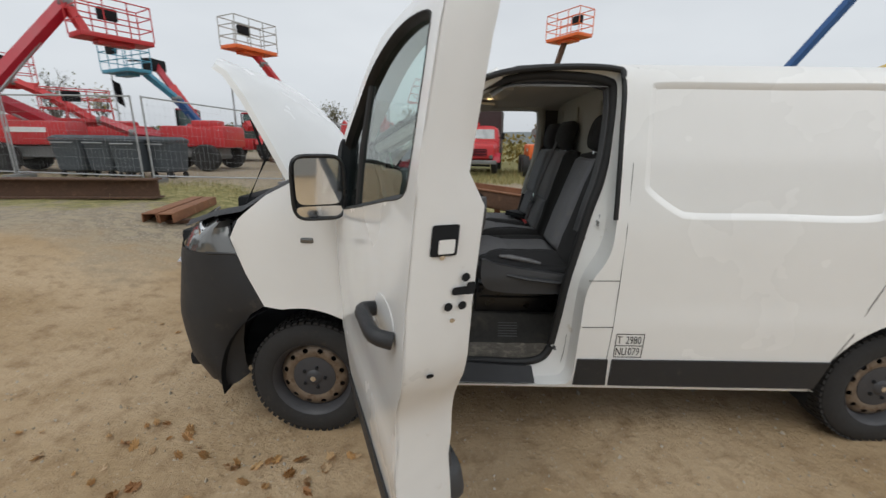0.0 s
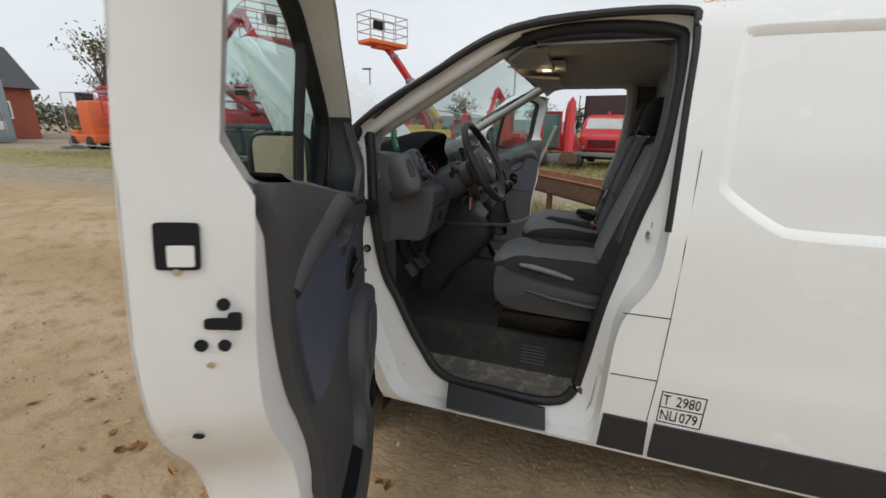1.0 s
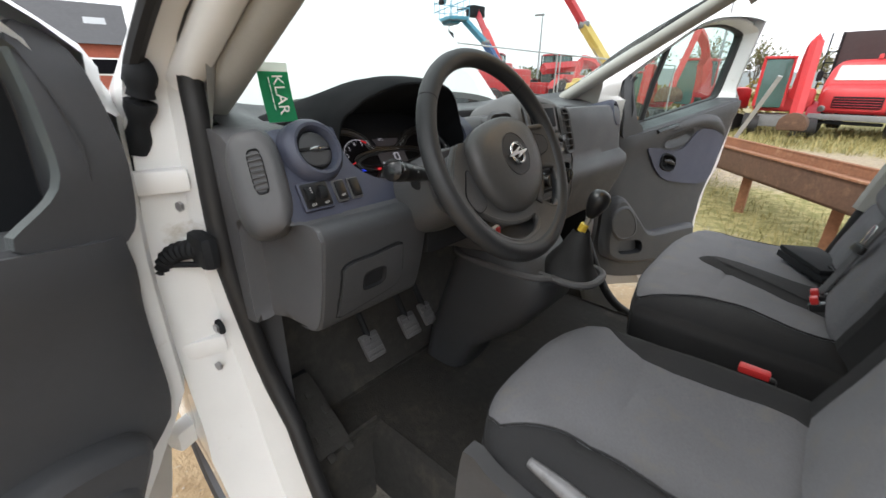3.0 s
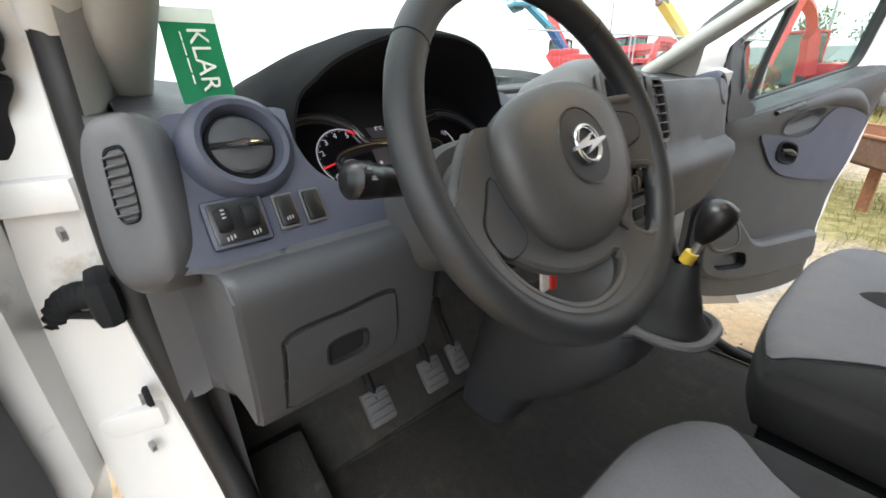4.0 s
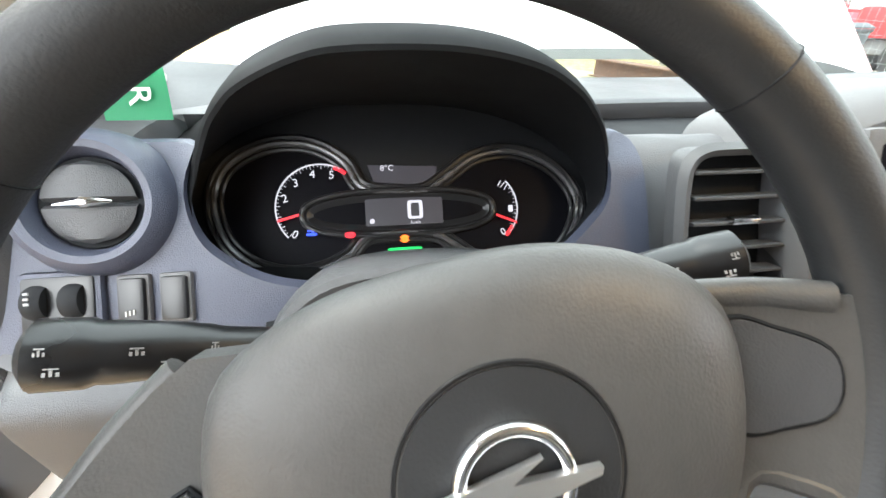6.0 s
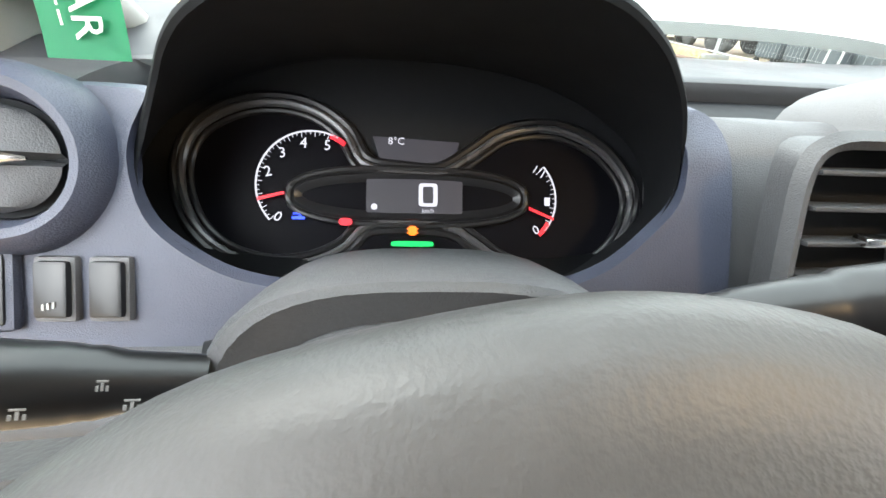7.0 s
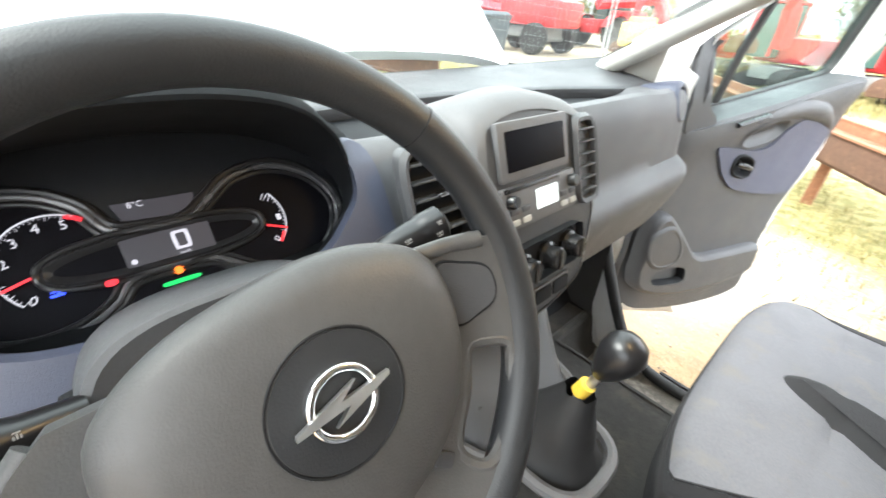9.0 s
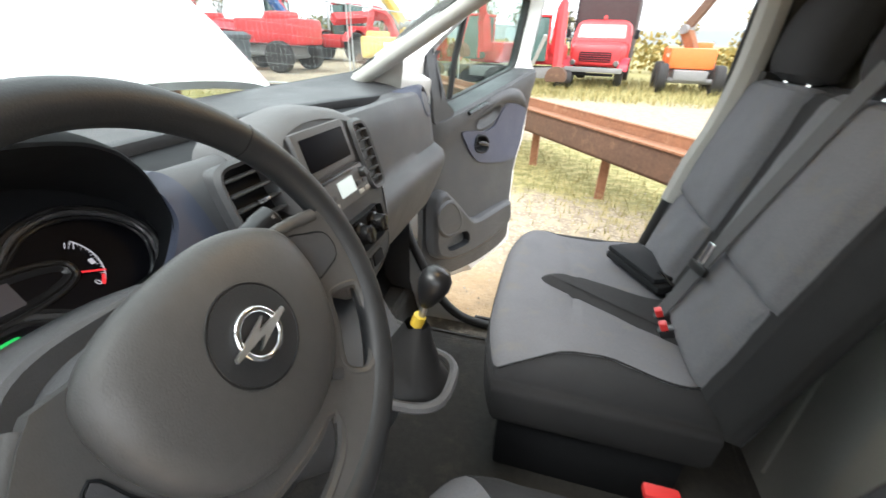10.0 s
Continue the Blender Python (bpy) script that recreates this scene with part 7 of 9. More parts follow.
def ground_material():
    """Sand near the van, pale gravel and verges farther off, by noise-edged belts."""
    m = bpy.data.materials.new("sandy_yard")
    m.use_nodes = True
    n, l = m.node_tree.nodes, m.node_tree.links
    p = n["Principled BSDF"]
    p.inputs["Roughness"].default_value = 0.95
    p.inputs["Specular IOR Level"].default_value = 0.2
    geo = n.new("ShaderNodeNewGeometry")
    xyz = n.new("ShaderNodeSeparateXYZ")
    l.new(geo.outputs["Position"], xyz.inputs[0])

    def tex(scale, detail=6, rough=0.6):
        t = n.new("ShaderNodeTexNoise")
        t.inputs["Scale"].default_value, t.inputs["Detail"].default_value, t.inputs["Roughness"].default_value = scale, detail, rough
        l.new(geo.outputs["Position"], t.inputs["Vector"])
        return t.outputs["Fac"]

    def calc(op, a, b):
        q = n.new("ShaderNodeMath")
        q.operation = op
        for k, v in enumerate((a, b)):
            if isinstance(v, (int, float)):
                q.inputs[k].default_value = v
            else:
                l.new(v, q.inputs[k])
        return q.outputs[0]

    def ramp(v, a, b):
        q = n.new("ShaderNodeMapRange")
        q.interpolation_type = "SMOOTHSTEP"
        l.new(v, q.inputs[0])
        q.inputs[1].default_value, q.inputs[2].default_value = a, b
        return q.outputs[0]

    def mix(f, a, b):
        q = n.new("ShaderNodeMix")
        q.data_type = "RGBA"
        l.new(f, q.inputs[0])
        for k, v in ((6, a), (7, b)):
            if isinstance(v, tuple):
                q.inputs[k].default_value = (*v, 1)
            else:
                l.new(v, q.inputs[k])
        return q.outputs[2]
    fine, mid, wide = tex(55, 8, 0.7), tex(7, 6), tex(0.8, 5)
    stone = n.new("ShaderNodeTexVoronoi")
    stone.inputs["Scale"].default_value = 26
    l.new(geo.outputs["Position"], stone.inputs["Vector"])
    sand = mix(ramp(wide, 0.35, 0.65), (0.40, 0.282, 0.160), (0.50, 0.372, 0.235))
    sand = mix(ramp(mid, 0.45, 0.75), sand, (0.31, 0.210, 0.118))
    sand = mix(ramp(fine, 0.56, 0.72), sand, (0.52, 0.45, 0.36))
    gravel = mix(ramp(stone.outputs["Distance"], 0.1, 0.5), (0.46, 0.41, 0.33), (0.26, 0.215, 0.16))
    gravel = mix(ramp(mid, 0.42, 0.62), gravel, (0.38, 0.315, 0.22))
    grass = mix(ramp(mid, 0.4, 0.62), (0.20, 0.19, 0.075), (0.36, 0.31, 0.15))
    grass = mix(ramp(fine, 0.5, 0.7), grass, (0.12, 0.13, 0.045))
    # belts along y, with ragged edges
    edge = calc("MULTIPLY", calc("SUBTRACT", wide, 0.5), 3.2)
    edge = calc("ADD", edge, calc("MULTIPLY", calc("SUBTRACT", mid, 0.5), 1.6))
    yy = calc("ADD", xyz.outputs["Y"], edge)
    c = mix(ramp(yy, 2.3, 3.6), sand, gravel)
    c = mix(calc("MULTIPLY", ramp(yy, 4.6, 5.3), calc("SUBTRACT", 1.0, ramp(yy, 7.6, 8.8))), c, grass)
    far = calc("MULTIPLY", ramp(yy, 13.5, 15.5), ramp(xyz.outputs["X"], -5, 0))
    c = mix(far, c, grass)
    l.new(c, p.inputs["Base Color"])
    h = calc("ADD", calc("MULTIPLY", fine, 0.5), calc("ADD", calc("MULTIPLY", mid, 1.2), calc("MULTIPLY", stone.outputs["Distance"], 0.25)))
    b = n.new("ShaderNodeBump")
    b.inputs["Strength"].default_value, b.inputs["Distance"].default_value = 0.8, 0.03
    l.new(h, b.inputs["Height"])
    l.new(b.outputs[0], p.inputs["Normal"])
    return m


xs = [-1500, -500, -200, -90, -55, -40, -32] + list(np.arange(-26, -10, 0.5)) + list(np.arange(-10, 6, 0.16)) + list(np.arange(6, 16, 0.6)) + [20, 30, 55, 120, 400, 1500]
yv = [-1500, -400, -120, -50, -25, -12, -8, -6] + list(np.arange(-4.5, 8.5, 0.16)) + list(np.arange(8.5, 30, 0.6)) + [34, 42, 60, 110, 300, 1500]
bm = bmesh.new()
vs = [[bm.verts.new((x, y, land(x, y) if abs(x) < 60 and abs(y) < 60 else 0.55)) for x in xs] for y in yv]
for a, b in zip(vs, vs[1:]):
    for i in range(len(xs) - 1):
        bm.faces.new((a[i], a[i + 1], b[i + 1], b[i]))
ground = tagged(part("ground", bm, ground_material(), None), "bare sandy yard with gravel and grass verges", "ground", kind="structure")

# pebbles
PEBBLE = mat("pale_pebble", (0.40, 0.35, 0.28), 0.9, 0, 0.35, 3, 20)
rnd = random.Random(7)
bm = bmesh.new()
for k in range(4200):
    x, y = (rnd.uniform(-4, 3), rnd.uniform(-2.0, 2.5)) if k < 2600 else (rnd.uniform(-1, 5), rnd.uniform(2.2, 5.5))
    r = rnd.uniform(0.004, 0.012) * (2.0 if rnd.random() < 0.06 else 1)
    m = Matrix.Translation((x, y, land(x, y) + r * 0.2)) @ Euler((rnd.uniform(0, 6), rnd.uniform(0, 6), rnd.uniform(0, 6))).to_matrix().to_4x4() @ Matrix.Diagonal((r, r * rnd.uniform(0.6, 1), r * rnd.uniform(0.4, 0.7), 1))
    vv = [bm.verts.new(m @ Vector(q)) for q in ((1, 0, 0), (0, 1, 0), (-1, 0, 0), (0, -1, 0), (0, 0, 1), (0, 0, -1))]
    for a, b in ((0, 1), (1, 2), (2, 3), (3, 0)):
        bm.faces.new((vv[a], vv[b], vv[4]))
        bm.faces.new((vv[b], vv[a], vv[5]))
tagged(part("pebbles", bm, PEBBLE, None, sharp=80), "small pale pebbles scattered on the sand", "pebbles", kind="stuff")

# autumn leaves
LEAF = bpy.data.materials.new("autumn_leaf")
LEAF.use_nodes = True
ln_, ll_ = LEAF.node_tree.nodes, LEAF.node_tree.links
oi, rp = ln_.new("ShaderNodeObjectInfo"), ln_.new("ShaderNodeValToRGB")
rp.color_ramp.elements[0].color, rp.color_ramp.elements[1].color = (0.40, 0.20, 0.08, 1), (0.66, 0.50, 0.32, 1)
mid_e = rp.color_ramp.elements.new(0.5)
mid_e.color = (0.56, 0.34, 0.13, 1)
ll_.new(oi.outputs["Random"], rp.inputs[0])
ll_.new(rp.outputs[0], ln_["Principled BSDF"].inputs["Base Color"])
ln_["Principled BSDF"].inputs["Roughness"].default_value = 0.7


def leaf_mesh(seed):
    r0 = random.Random(seed)
    pts = []
    for k in range(20):
        a = 2 * math.pi * k / 20
        lobes = (1.0, 0.72, 0.80, 0.62, 0.85, 0.60, 0.78, 0.70, 0.9, 0.66)
        r = lobes[k % 10] * (0.85 if 7 < k < 13 else 1.0) * r0.uniform(0.85, 1.1)
        pts.append((r * math.cos(a), r * math.sin(a)))
    bm = bmesh.new()
    c = bm.verts.new((0, 0, 0.05))
    ring = [bm.verts.new((x, y, 0.25 * abs(math.sin(1.7 * x + seed)) * (x * x + y * y))) for x, y in pts]
    for i in range(20):
        bm.faces.new((c, ring[i], ring[(i + 1) % 20]))
    bmesh.ops.solidify(bm, geom=list(bm.faces), thickness=0.03)
    me = bpy.data.meshes.new("leaf")
    bm.to_mesh(me)
    bm.free()
    me.materials.append(LEAF)
    return me


LEAVES = [leaf_mesh(k) for k in range(5)]
rnd = random.Random(21)
for k in range(120):
    if k < 80:
        x, y = rnd.gauss(-0.35, 0.55), rnd.uniform(-0.95, 0.12)
    else:
        x, y = rnd.uniform(-3.2, 1.0), rnd.uniform(-1.0, 2.6)
    if 0.0 < y and x > -0.3:
        y = -abs(y) - 0.1
    ob = new("leaf", LEAVES[k % 5])
    r = rnd.uniform(0.022, 0.052)
    ob.matrix_world = Matrix.Translation((x, y, land(x, y) + 0.008)) @ Euler((rnd.uniform(-0.4, 0.4), rnd.uniform(-0.4, 0.4), rnd.uniform(0, 6.3))).to_matrix().to_4x4() @ Matrix.Diagonal((r, r * rnd.uniform(0.45, 0.8), r * 1.6, 1))
    tagged(ob, "dry yellow-brown maple leaf on the sand", "leaf", "fallen leaves")

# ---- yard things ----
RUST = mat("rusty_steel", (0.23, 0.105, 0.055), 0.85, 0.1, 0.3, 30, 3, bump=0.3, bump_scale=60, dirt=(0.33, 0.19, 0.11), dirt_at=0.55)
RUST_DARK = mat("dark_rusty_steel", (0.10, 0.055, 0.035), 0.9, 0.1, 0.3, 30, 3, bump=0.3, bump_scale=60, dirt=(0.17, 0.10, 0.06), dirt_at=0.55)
RED = mat("red_machine_paint", (0.52, 0.030, 0.035), 0.45, 0, 0.10, 12, 2, dirt=(0.28, 0.05, 0.04), dirt_at=0.6)
RED_DEEP = mat("deep_red_paint", (0.40, 0.012, 0.030), 0.40, 0, 0.10, 12, 2)
ORANGE = mat("orange_machine_paint", (0.80, 0.16, 0.035), 0.45, 0, 0.10, 12, 2, dirt=(0.50, 0.13, 0.05), dirt_at=0.6)
BLUE = mat("blue_machine_paint", (0.03, 0.10, 0.28), 0.45, 0, 0.10, 12, 2)
CYAN = mat("light_blue_paint", (0.07, 0.28, 0.40), 0.45, 0, 0.10, 12, 2)
YELLOW = mat("yellow_machine_paint", (0.62, 0.45, 0.12), 0.5, 0, 0.10, 12, 2)
TEAL = mat("green_cab_glass", (0.07, 0.13, 0.12), 0.15, 0, 0.1, 12, 2)
GALV = mat("galvanised_steel", (0.42, 0.43, 0.44), 0.45, 0.7, 0.12, 30, 6)
BIN = mat("grey_bin_plastic", (0.06, 0.07, 0.08), 0.6, 0, 0.10, 20, 4)
DARK_BOX = mat("dark_brown_canvas", (0.045, 0.028, 0.028), 0.8, 0, 0.15, 10, 1.5)
GREY_BASE = mat("grey_chassis_paint", (0.20, 0.20, 0.20), 0.6, 0, 0.15, 20, 4)


def put_on(x, y, heading, sink=0.0):
    return Matrix.Translation((x, y, land(x, y) - sink)) @ Matrix.Rotation(radians(heading), 4, "Z")


def ibeam(name, a, b, h, w, material, label, tf=0.03, flat=False):
    """A rolled steel beam from a to b (middle of its section); flat: lying on its side."""
    t = thing(name, ((a[0] + b[0]) / 2, (a[1] + b[1]) / 2, min(a[2], b[2]) - h / 2), label, "steel beam")
    d = Vector(b) - Vector(a)
    m = frame_of(a, d, (0, 0, 1)) if not flat else frame_of(a, d, (0, 0, 1))
    ln = d.length
    for nm, bx in (("flange", ((ln / 2, 0, h / 2 - tf / 2), (ln, w, tf), 0.006)), ("flange", ((ln / 2, 0, -h / 2 + tf / 2), (ln, w, tf), 0.006)), ("web", ((ln / 2, 0, 0), (ln, 0.03, h - 2 * tf), 0))):
        part(nm, B(bx), material, t, "", m)
    return t


ibeam("steel_beam", (-8.6, 4.65, land(-8.6, 4.65) + 0.17), (-4.96, 5.23, land(-4.96, 5.23) + 0.17), 0.36, 0.30, RUST_DARK, "long rusty steel beam lying on the ground")
for k in (0, 1):
    t = thing("steel_channel", (-4.2 + 0.22 * k, 4.7, land(-4.2, 4.7)), "rusty steel channel lying on the ground", "steel beam", "rusty channels")
    a, b = Vector((-3.98 + 0.26 * k, 3.75, land(-4.0, 3.75) + 0.10)), Vector((-4.5 + 0.26 * k, 5.6, land(-4.5, 5.6) + 0.10))
    m = frame_of(a, b - a, (0, 0, 1))
    ln = (b - a).length
    part("channel_top", B(((ln / 2, 0, 0.04), (ln, 0.20, 0.02), 0.004)), RUST, t, "", m)
    for s in (-1, 1):
        part("channel_side", B(((ln / 2, s * 0.095, -0.03), (ln, 0.015, 0.13), 0.003)), RUST, t, "", m)
    part("bearer", B(((0.3, 0, -0.12), (0.10, 0.5, 0.06), 0.006)), RUST_DARK, t, "", m)
# the long beam bench beyond the passenger door
a, b = Vector((-4.2, 11.8, 0.66)), Vector((2.9, 3.19, 0.66))
d = (b - a).normalized()
bench = thing("beam_bench", (0.9, 5.32, 0.0), "wide rusty steel beam laid flat on low posts", "steel beam")
m = frame_of(a, d, (0, 0, 1))
ln = (b - a).length
part("web", B(((ln / 2, 0, 0.05), (ln, 0.56, 0.03), 0.004)), RUST, bench, "broad rusty web", m)
# the flange towards the van and the stiffener take the darker rust colour
for s in (-1, 1):
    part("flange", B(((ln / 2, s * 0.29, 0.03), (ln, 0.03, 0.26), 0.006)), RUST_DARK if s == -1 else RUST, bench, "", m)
    part("lip", B(((ln / 2, s * 0.30, 0.165), (ln, 0.06, 0.02), 0.004)), RUST, bench, "", m)
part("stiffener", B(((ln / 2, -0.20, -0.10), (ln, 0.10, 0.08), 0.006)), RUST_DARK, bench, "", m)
for q in (1.2, 4.4, 7.15, 8.6, 10.2):
    c = a + d * q
    part("post", B(((c.x, c.y, 0.28), (0.10, 0.10, 0.58), 0.006)), RUST, bench)
part("bearer", B(((ln - 1.2, 0, -0.62), (0.2, 0.9, 0.10), 0.01)), RUST_DARK, bench, "", m)
pl = thing("galvanised_plank", (-0.5, 9.6, 0.0), "galvanised steel plank leaning on a post", "plank")
part("board", tube([(-0.75, 9.75, 0.0), (-0.18, 9.65, 1.45), (-0.08, 9.63, 1.72)], 0.11, 4, flat=0.35), GALV, pl)


def fence_run(p0, p1):
    """Welded mesh fence panels on concrete feet between two places."""
    a, b = Vector((*p0, 0)), Vector((*p1, 0))
    n = max(1, round((b - a).length / 3.4))
    for k in range(n):
        q0, q1 = a + (b - a) * (k / n), a + (b - a) * ((k + 1) / n)
        q0.z, q1.z = land(q0.x, q0.y) + 0.06, land(q1.x, q1.y) + 0.06
        d = (q1 - q0).normalized()
        q1 = q1 - d * 0.10
        f = thing("site_fence", q0, "galvanised mesh fence panel on a concrete foot", "fence", "fence panels")
        up = Vector((0, 0, 1))
        for q in (q0, q1):
            part("post", tube([q, q + up * 2.0], 0.021, 8), GALV, f)
        part("rail", tube([q0 + up * 1.98, q1 + up * 1.98], 0.019, 8), GALV, f)
        part("rail", tube([q0 + up * 0.12, q1 + up * 0.12], 0.019, 8), GALV, f)
        part("foot", B(((q0.x, q0.y, q0.z - 0.01), (0.24, 0.65, 0.14), 0.02)), GREY_BASE, f)
        bm = bmesh.new()
        vs_, ln = [], (q1 - q0).length
        for i in range(1, int(ln / 0.11)):
            w = q0 + d * (0.11 * i)
            tube([w + up * 0.12, w + up * 1.98], 0.0022, 3, bm=bm)
        for j in range(1, 9):
            tube([q0 + up * (0.12 + 0.21 * j), q1 + up * (0.12 + 0.21 * j)], 0.0022, 3, bm=bm)
        tagged(part("mesh_wire", bm, GALV, f), kind="stuff")


fence_run((-18.0, 8.1), (-7.2, 7.65))
fence_run((-7.1, 7.75), (-2.9, 13.2))


def bin_thing(x, y, head):
    m = put_on(x, y, head)
    t = thing("waste_container", (x, y, land(x, y)), "grey plastic waste container on castors", "waste bin", "waste containers")
    rings = [[m @ Vector((w * p, d * q, z)) for p, q in (blob(a, 1, 8) for a in np.linspace(0, 2 * math.pi, 28, endpoint=False))] for z, w, d in ((0.16, 0.30, 0.28), (0.2, 0.36, 0.32), (0.95, 0.42, 0.38), (0.98, 0.45, 0.41), (1.02, 0.45, 0.41))]
    part("body", loft(rings, True, True), BIN, t)
    part("lid", loft([[m @ Vector((w * p, d * q, z)) for p, q in (blob(a, 1, 7) for a in np.linspace(0, 2 * math.pi, 28, endpoint=False))] for z, w, d in ((1.025, 0.46, 0.42), (1.05, 0.46, 0.42), (1.13, 0.34, 0.30))], True, True), BIN, t)
    for sx in (-1, 1):
        for sy in (-1, 1):
            part("castor", lathe([(0.08, -0.025), (0.08, 0.025)], 14, m @ Matrix.Translation((0.28 * sx, 0.24 * sy, 0.08)) @ Matrix.Rotation(radians(90), 4, "Y")), RUBBER, t)
    part("handle", tube([m @ Vector((-0.3, -0.44, 0.93)), m @ Vector((0.3, -0.44, 0.93))], 0.018, 8), GALV, t)


for x, y, hd in ((-10.3, 9.0, 4), (-9.45, 9.1, -3), (-8.6, 9.0, 5), (-7.85, 9.3, -8)):
    bin_thing(x, y, hd)


def tyre_of(parent, m, r, w, name="wheel"):
    q = m @ Matrix.Rotation(radians(90), 4, "X")
    t = part(name, lathe([(r * 0.55, -w / 2), (r * 0.9, -w / 2), (r, -w * 0.36), (r, w * 0.36), (r * 0.9, w / 2), (r * 0.55, w / 2)], 24, q), TYRE, parent, "black ribbed tyre")
    part("hub", lathe([(r * 0.56, -w * 0.40), (r * 0.5, -w * 0.46), (0.05, -w * 0.30), (0.05, w * 0.30), (r * 0.5, w * 0.46), (r * 0.56, w * 0.40)], 16, q), GREY_BASE, t)


def basket(t, m, paint, rail, w=1.9, dpt=0.9):
    """A work platform: tray, posts, three rails, control box."""
    part("tray", B(((0, 0, 0.06), (w, dpt, 0.14), 0.02)), paint, t, "", m)
    part("tray_fin", B(((0, 0, -0.06), (w * 0.5, dpt * 0.5, 0.12), 0.02)), paint, t, "", m)
    for z in (0.45, 0.8, 1.1):
        loop = [m @ Vector((sx * w / 2, sy * dpt / 2, z)) for sx, sy in ((-1, -1), (1, -1), (1, 1), (-1, 1))]
        part("rail", tube(loop, 0.020, 6, True), rail, t)
    for sx in (-1, -0.33, 0.33, 1):
        for sy in (-1, 1):
            part("stanchion", tube([m @ Vector((sx * w / 2, sy * dpt / 2, 0.1)), m @ Vector((sx * w / 2, sy * dpt / 2, 1.1))], 0.018, 6), rail, t)
    part("control_box", B(((0.1, dpt / 2 - 0.06, 0.85), (0.5, 0.18, 0.34), 0.03)), BLACK_MATT, t, "black control box", m)


def boom_lift(x, y, head, joints, paint, arm_paint, tray_paint, rail, label, tip=(0, 0), base_r=0.45, reach=1.0):
    """A boom lift: wheeled chassis, turret and arms through the given world joints to a basket."""
    m = put_on(x, y, head)
    t = thing("boom_lift", (x, y, land(x, y)), label, "boom lift", "boom lifts")
    part("chassis", B(((0, 0, 0.62), (2.2, 1.1, 0.34), 0.06)), GREY_BASE, t, "", m)
    for sx in (-0.95, 0.95):
        for sy in (-0.9, 0.9):
            tyre_of(t, m @ Matrix.Translation((sx, sy, base_r)), base_r, 0.34)
        part("axle", tube([m @ Vector((sx, -0.8, 0.45)), m @ Vector((sx, 0.8, 0.45))], 0.09, 8), GREY_BASE, t)
    part("turret", B(((-0.35, 0, 1.16), (2.0, 1.5, 0.70), 0.10)), paint, t, "painted turret housing", m)
    part("engine_cover", B(((-0.9, 0.45, 1.55), (0.9, 0.55, 0.30), 0.08)), paint, t, "", m)
    part("counterweight", B(((-1.35, 0, 1.15), (0.45, 1.6, 0.75), 0.12)), paint, t, "", m)
    part("turret_stripe", B(((-0.3, -0.755, 1.25), (0.9, 0.02, 0.14), 0)), WHITE, t, "", m)
    pts = [m @ Vector((0.1, 0, 1.4))] + [Vector(j) for j in joints]
    for i, (p, q) in enumerate(zip(pts, pts[1:])):
        w = (0.17, 0.15, 0.12, 0.10, 0.09)[min(i, 4)]
        arm = part("arm", tube([p, q], w, 4, up=(0.02, 0.01, 1), flat=1.35), arm_paint[min(i, len(arm_paint) - 1)], t, "box-section boom arm")
        part("pin", lathe([(w * 0.9, -w * 1.2), (w * 0.9, w * 1.2)], 12, frame_of(q, (1, 0, 0), (0.7, 0.7, 0))), GREY_BASE, t)
        if i < 2:
            part("ram", tube([p + (q - p) * 0.15 - Vector((0, 0, 0.30)), p + (q - p) * 0.65 - Vector((0, 0, 0.20))], 0.05, 8), STEEL, t)
    e = pts[-1]
    basket(t, Matrix.Translation((e.x + tip[0], e.y + tip[1], e.z - 0.1)) @ Matrix.Rotation(radians(head + 38), 4, "Z"), tray_paint, rail)


boom_lift(-12.2, 10.2, 25, [(-12.6, 8.9, 2.7), (-11.3, 10.6, 5.4), (-10.9, 10.7, 4.55)], RED, (RED_DEEP, RED_DEEP, RED), RED, RED, "red articulated boom lift with raised boom behind the fence", (0.5, 0.35))
boom_lift(-14.6, 14.6, 200, [(-14.4, 14.2, 2.1), (-15.6, 13.6, 3.1), (-16.6, 13.3, 3.6)], RED, (RED,), RED, RED, "red boom lift with half-raised boom", (-0.6, 0))
boom_lift(-9.4, 12.6, 185, [(-8.2, 12.2, 1.5), (-11.2, 12.2, 1.75), (-12.4, 12.2, 2.2)], RED, (RED, RED_DEEP), RED, RED, "red boom lift folded down behind the fence", (-0.8, 0))
boom_lift(-12.0, 17.4, 120, [(-11.9, 17.0, 2.1), (-12.4, 16.2, 3.3), (-13.0, 15.3, 4.25)], CYAN, (BLUE, BLUE, CYAN), CYAN, CYAN, "light blue boom lift with raised boom", (-0.5, -0.3))
boom_lift(-6.4, 16.6, 30, [(-6.2, 16.4, 2.0), (-7.2, 15.6, 3.6), (-7.7, 15.1, 4.5), (-8.1, 14.9, 5.0)], YELLOW, (YELLOW, YELLOW, RED, RED), ORANGE, PILLAR, "yellow and orange boom lift with raised basket", (0, 0))
boom_lift(4.2, 19.0, -92, [(3.8, 18.8, 2.1), (4.7, 19.2, 3.6), (4.4, 18.8, 4.7), (4.8, 18.6, 6.2)], ORANGE, (RUST, RUST_DARK, RUST_DARK), ORANGE, ORANGE, "orange boom lift facing the yard", (0.1, 0), 0.5)
boom_lift(10.4, 16.0, 20, [(10.3, 15.7, 2.0), (11.9, 14.8, 4.15), (13.6, 13.9, 7.2)], BLUE, (BLUE,), BLUE, GALV, "dark blue boom lift with long raised boom")
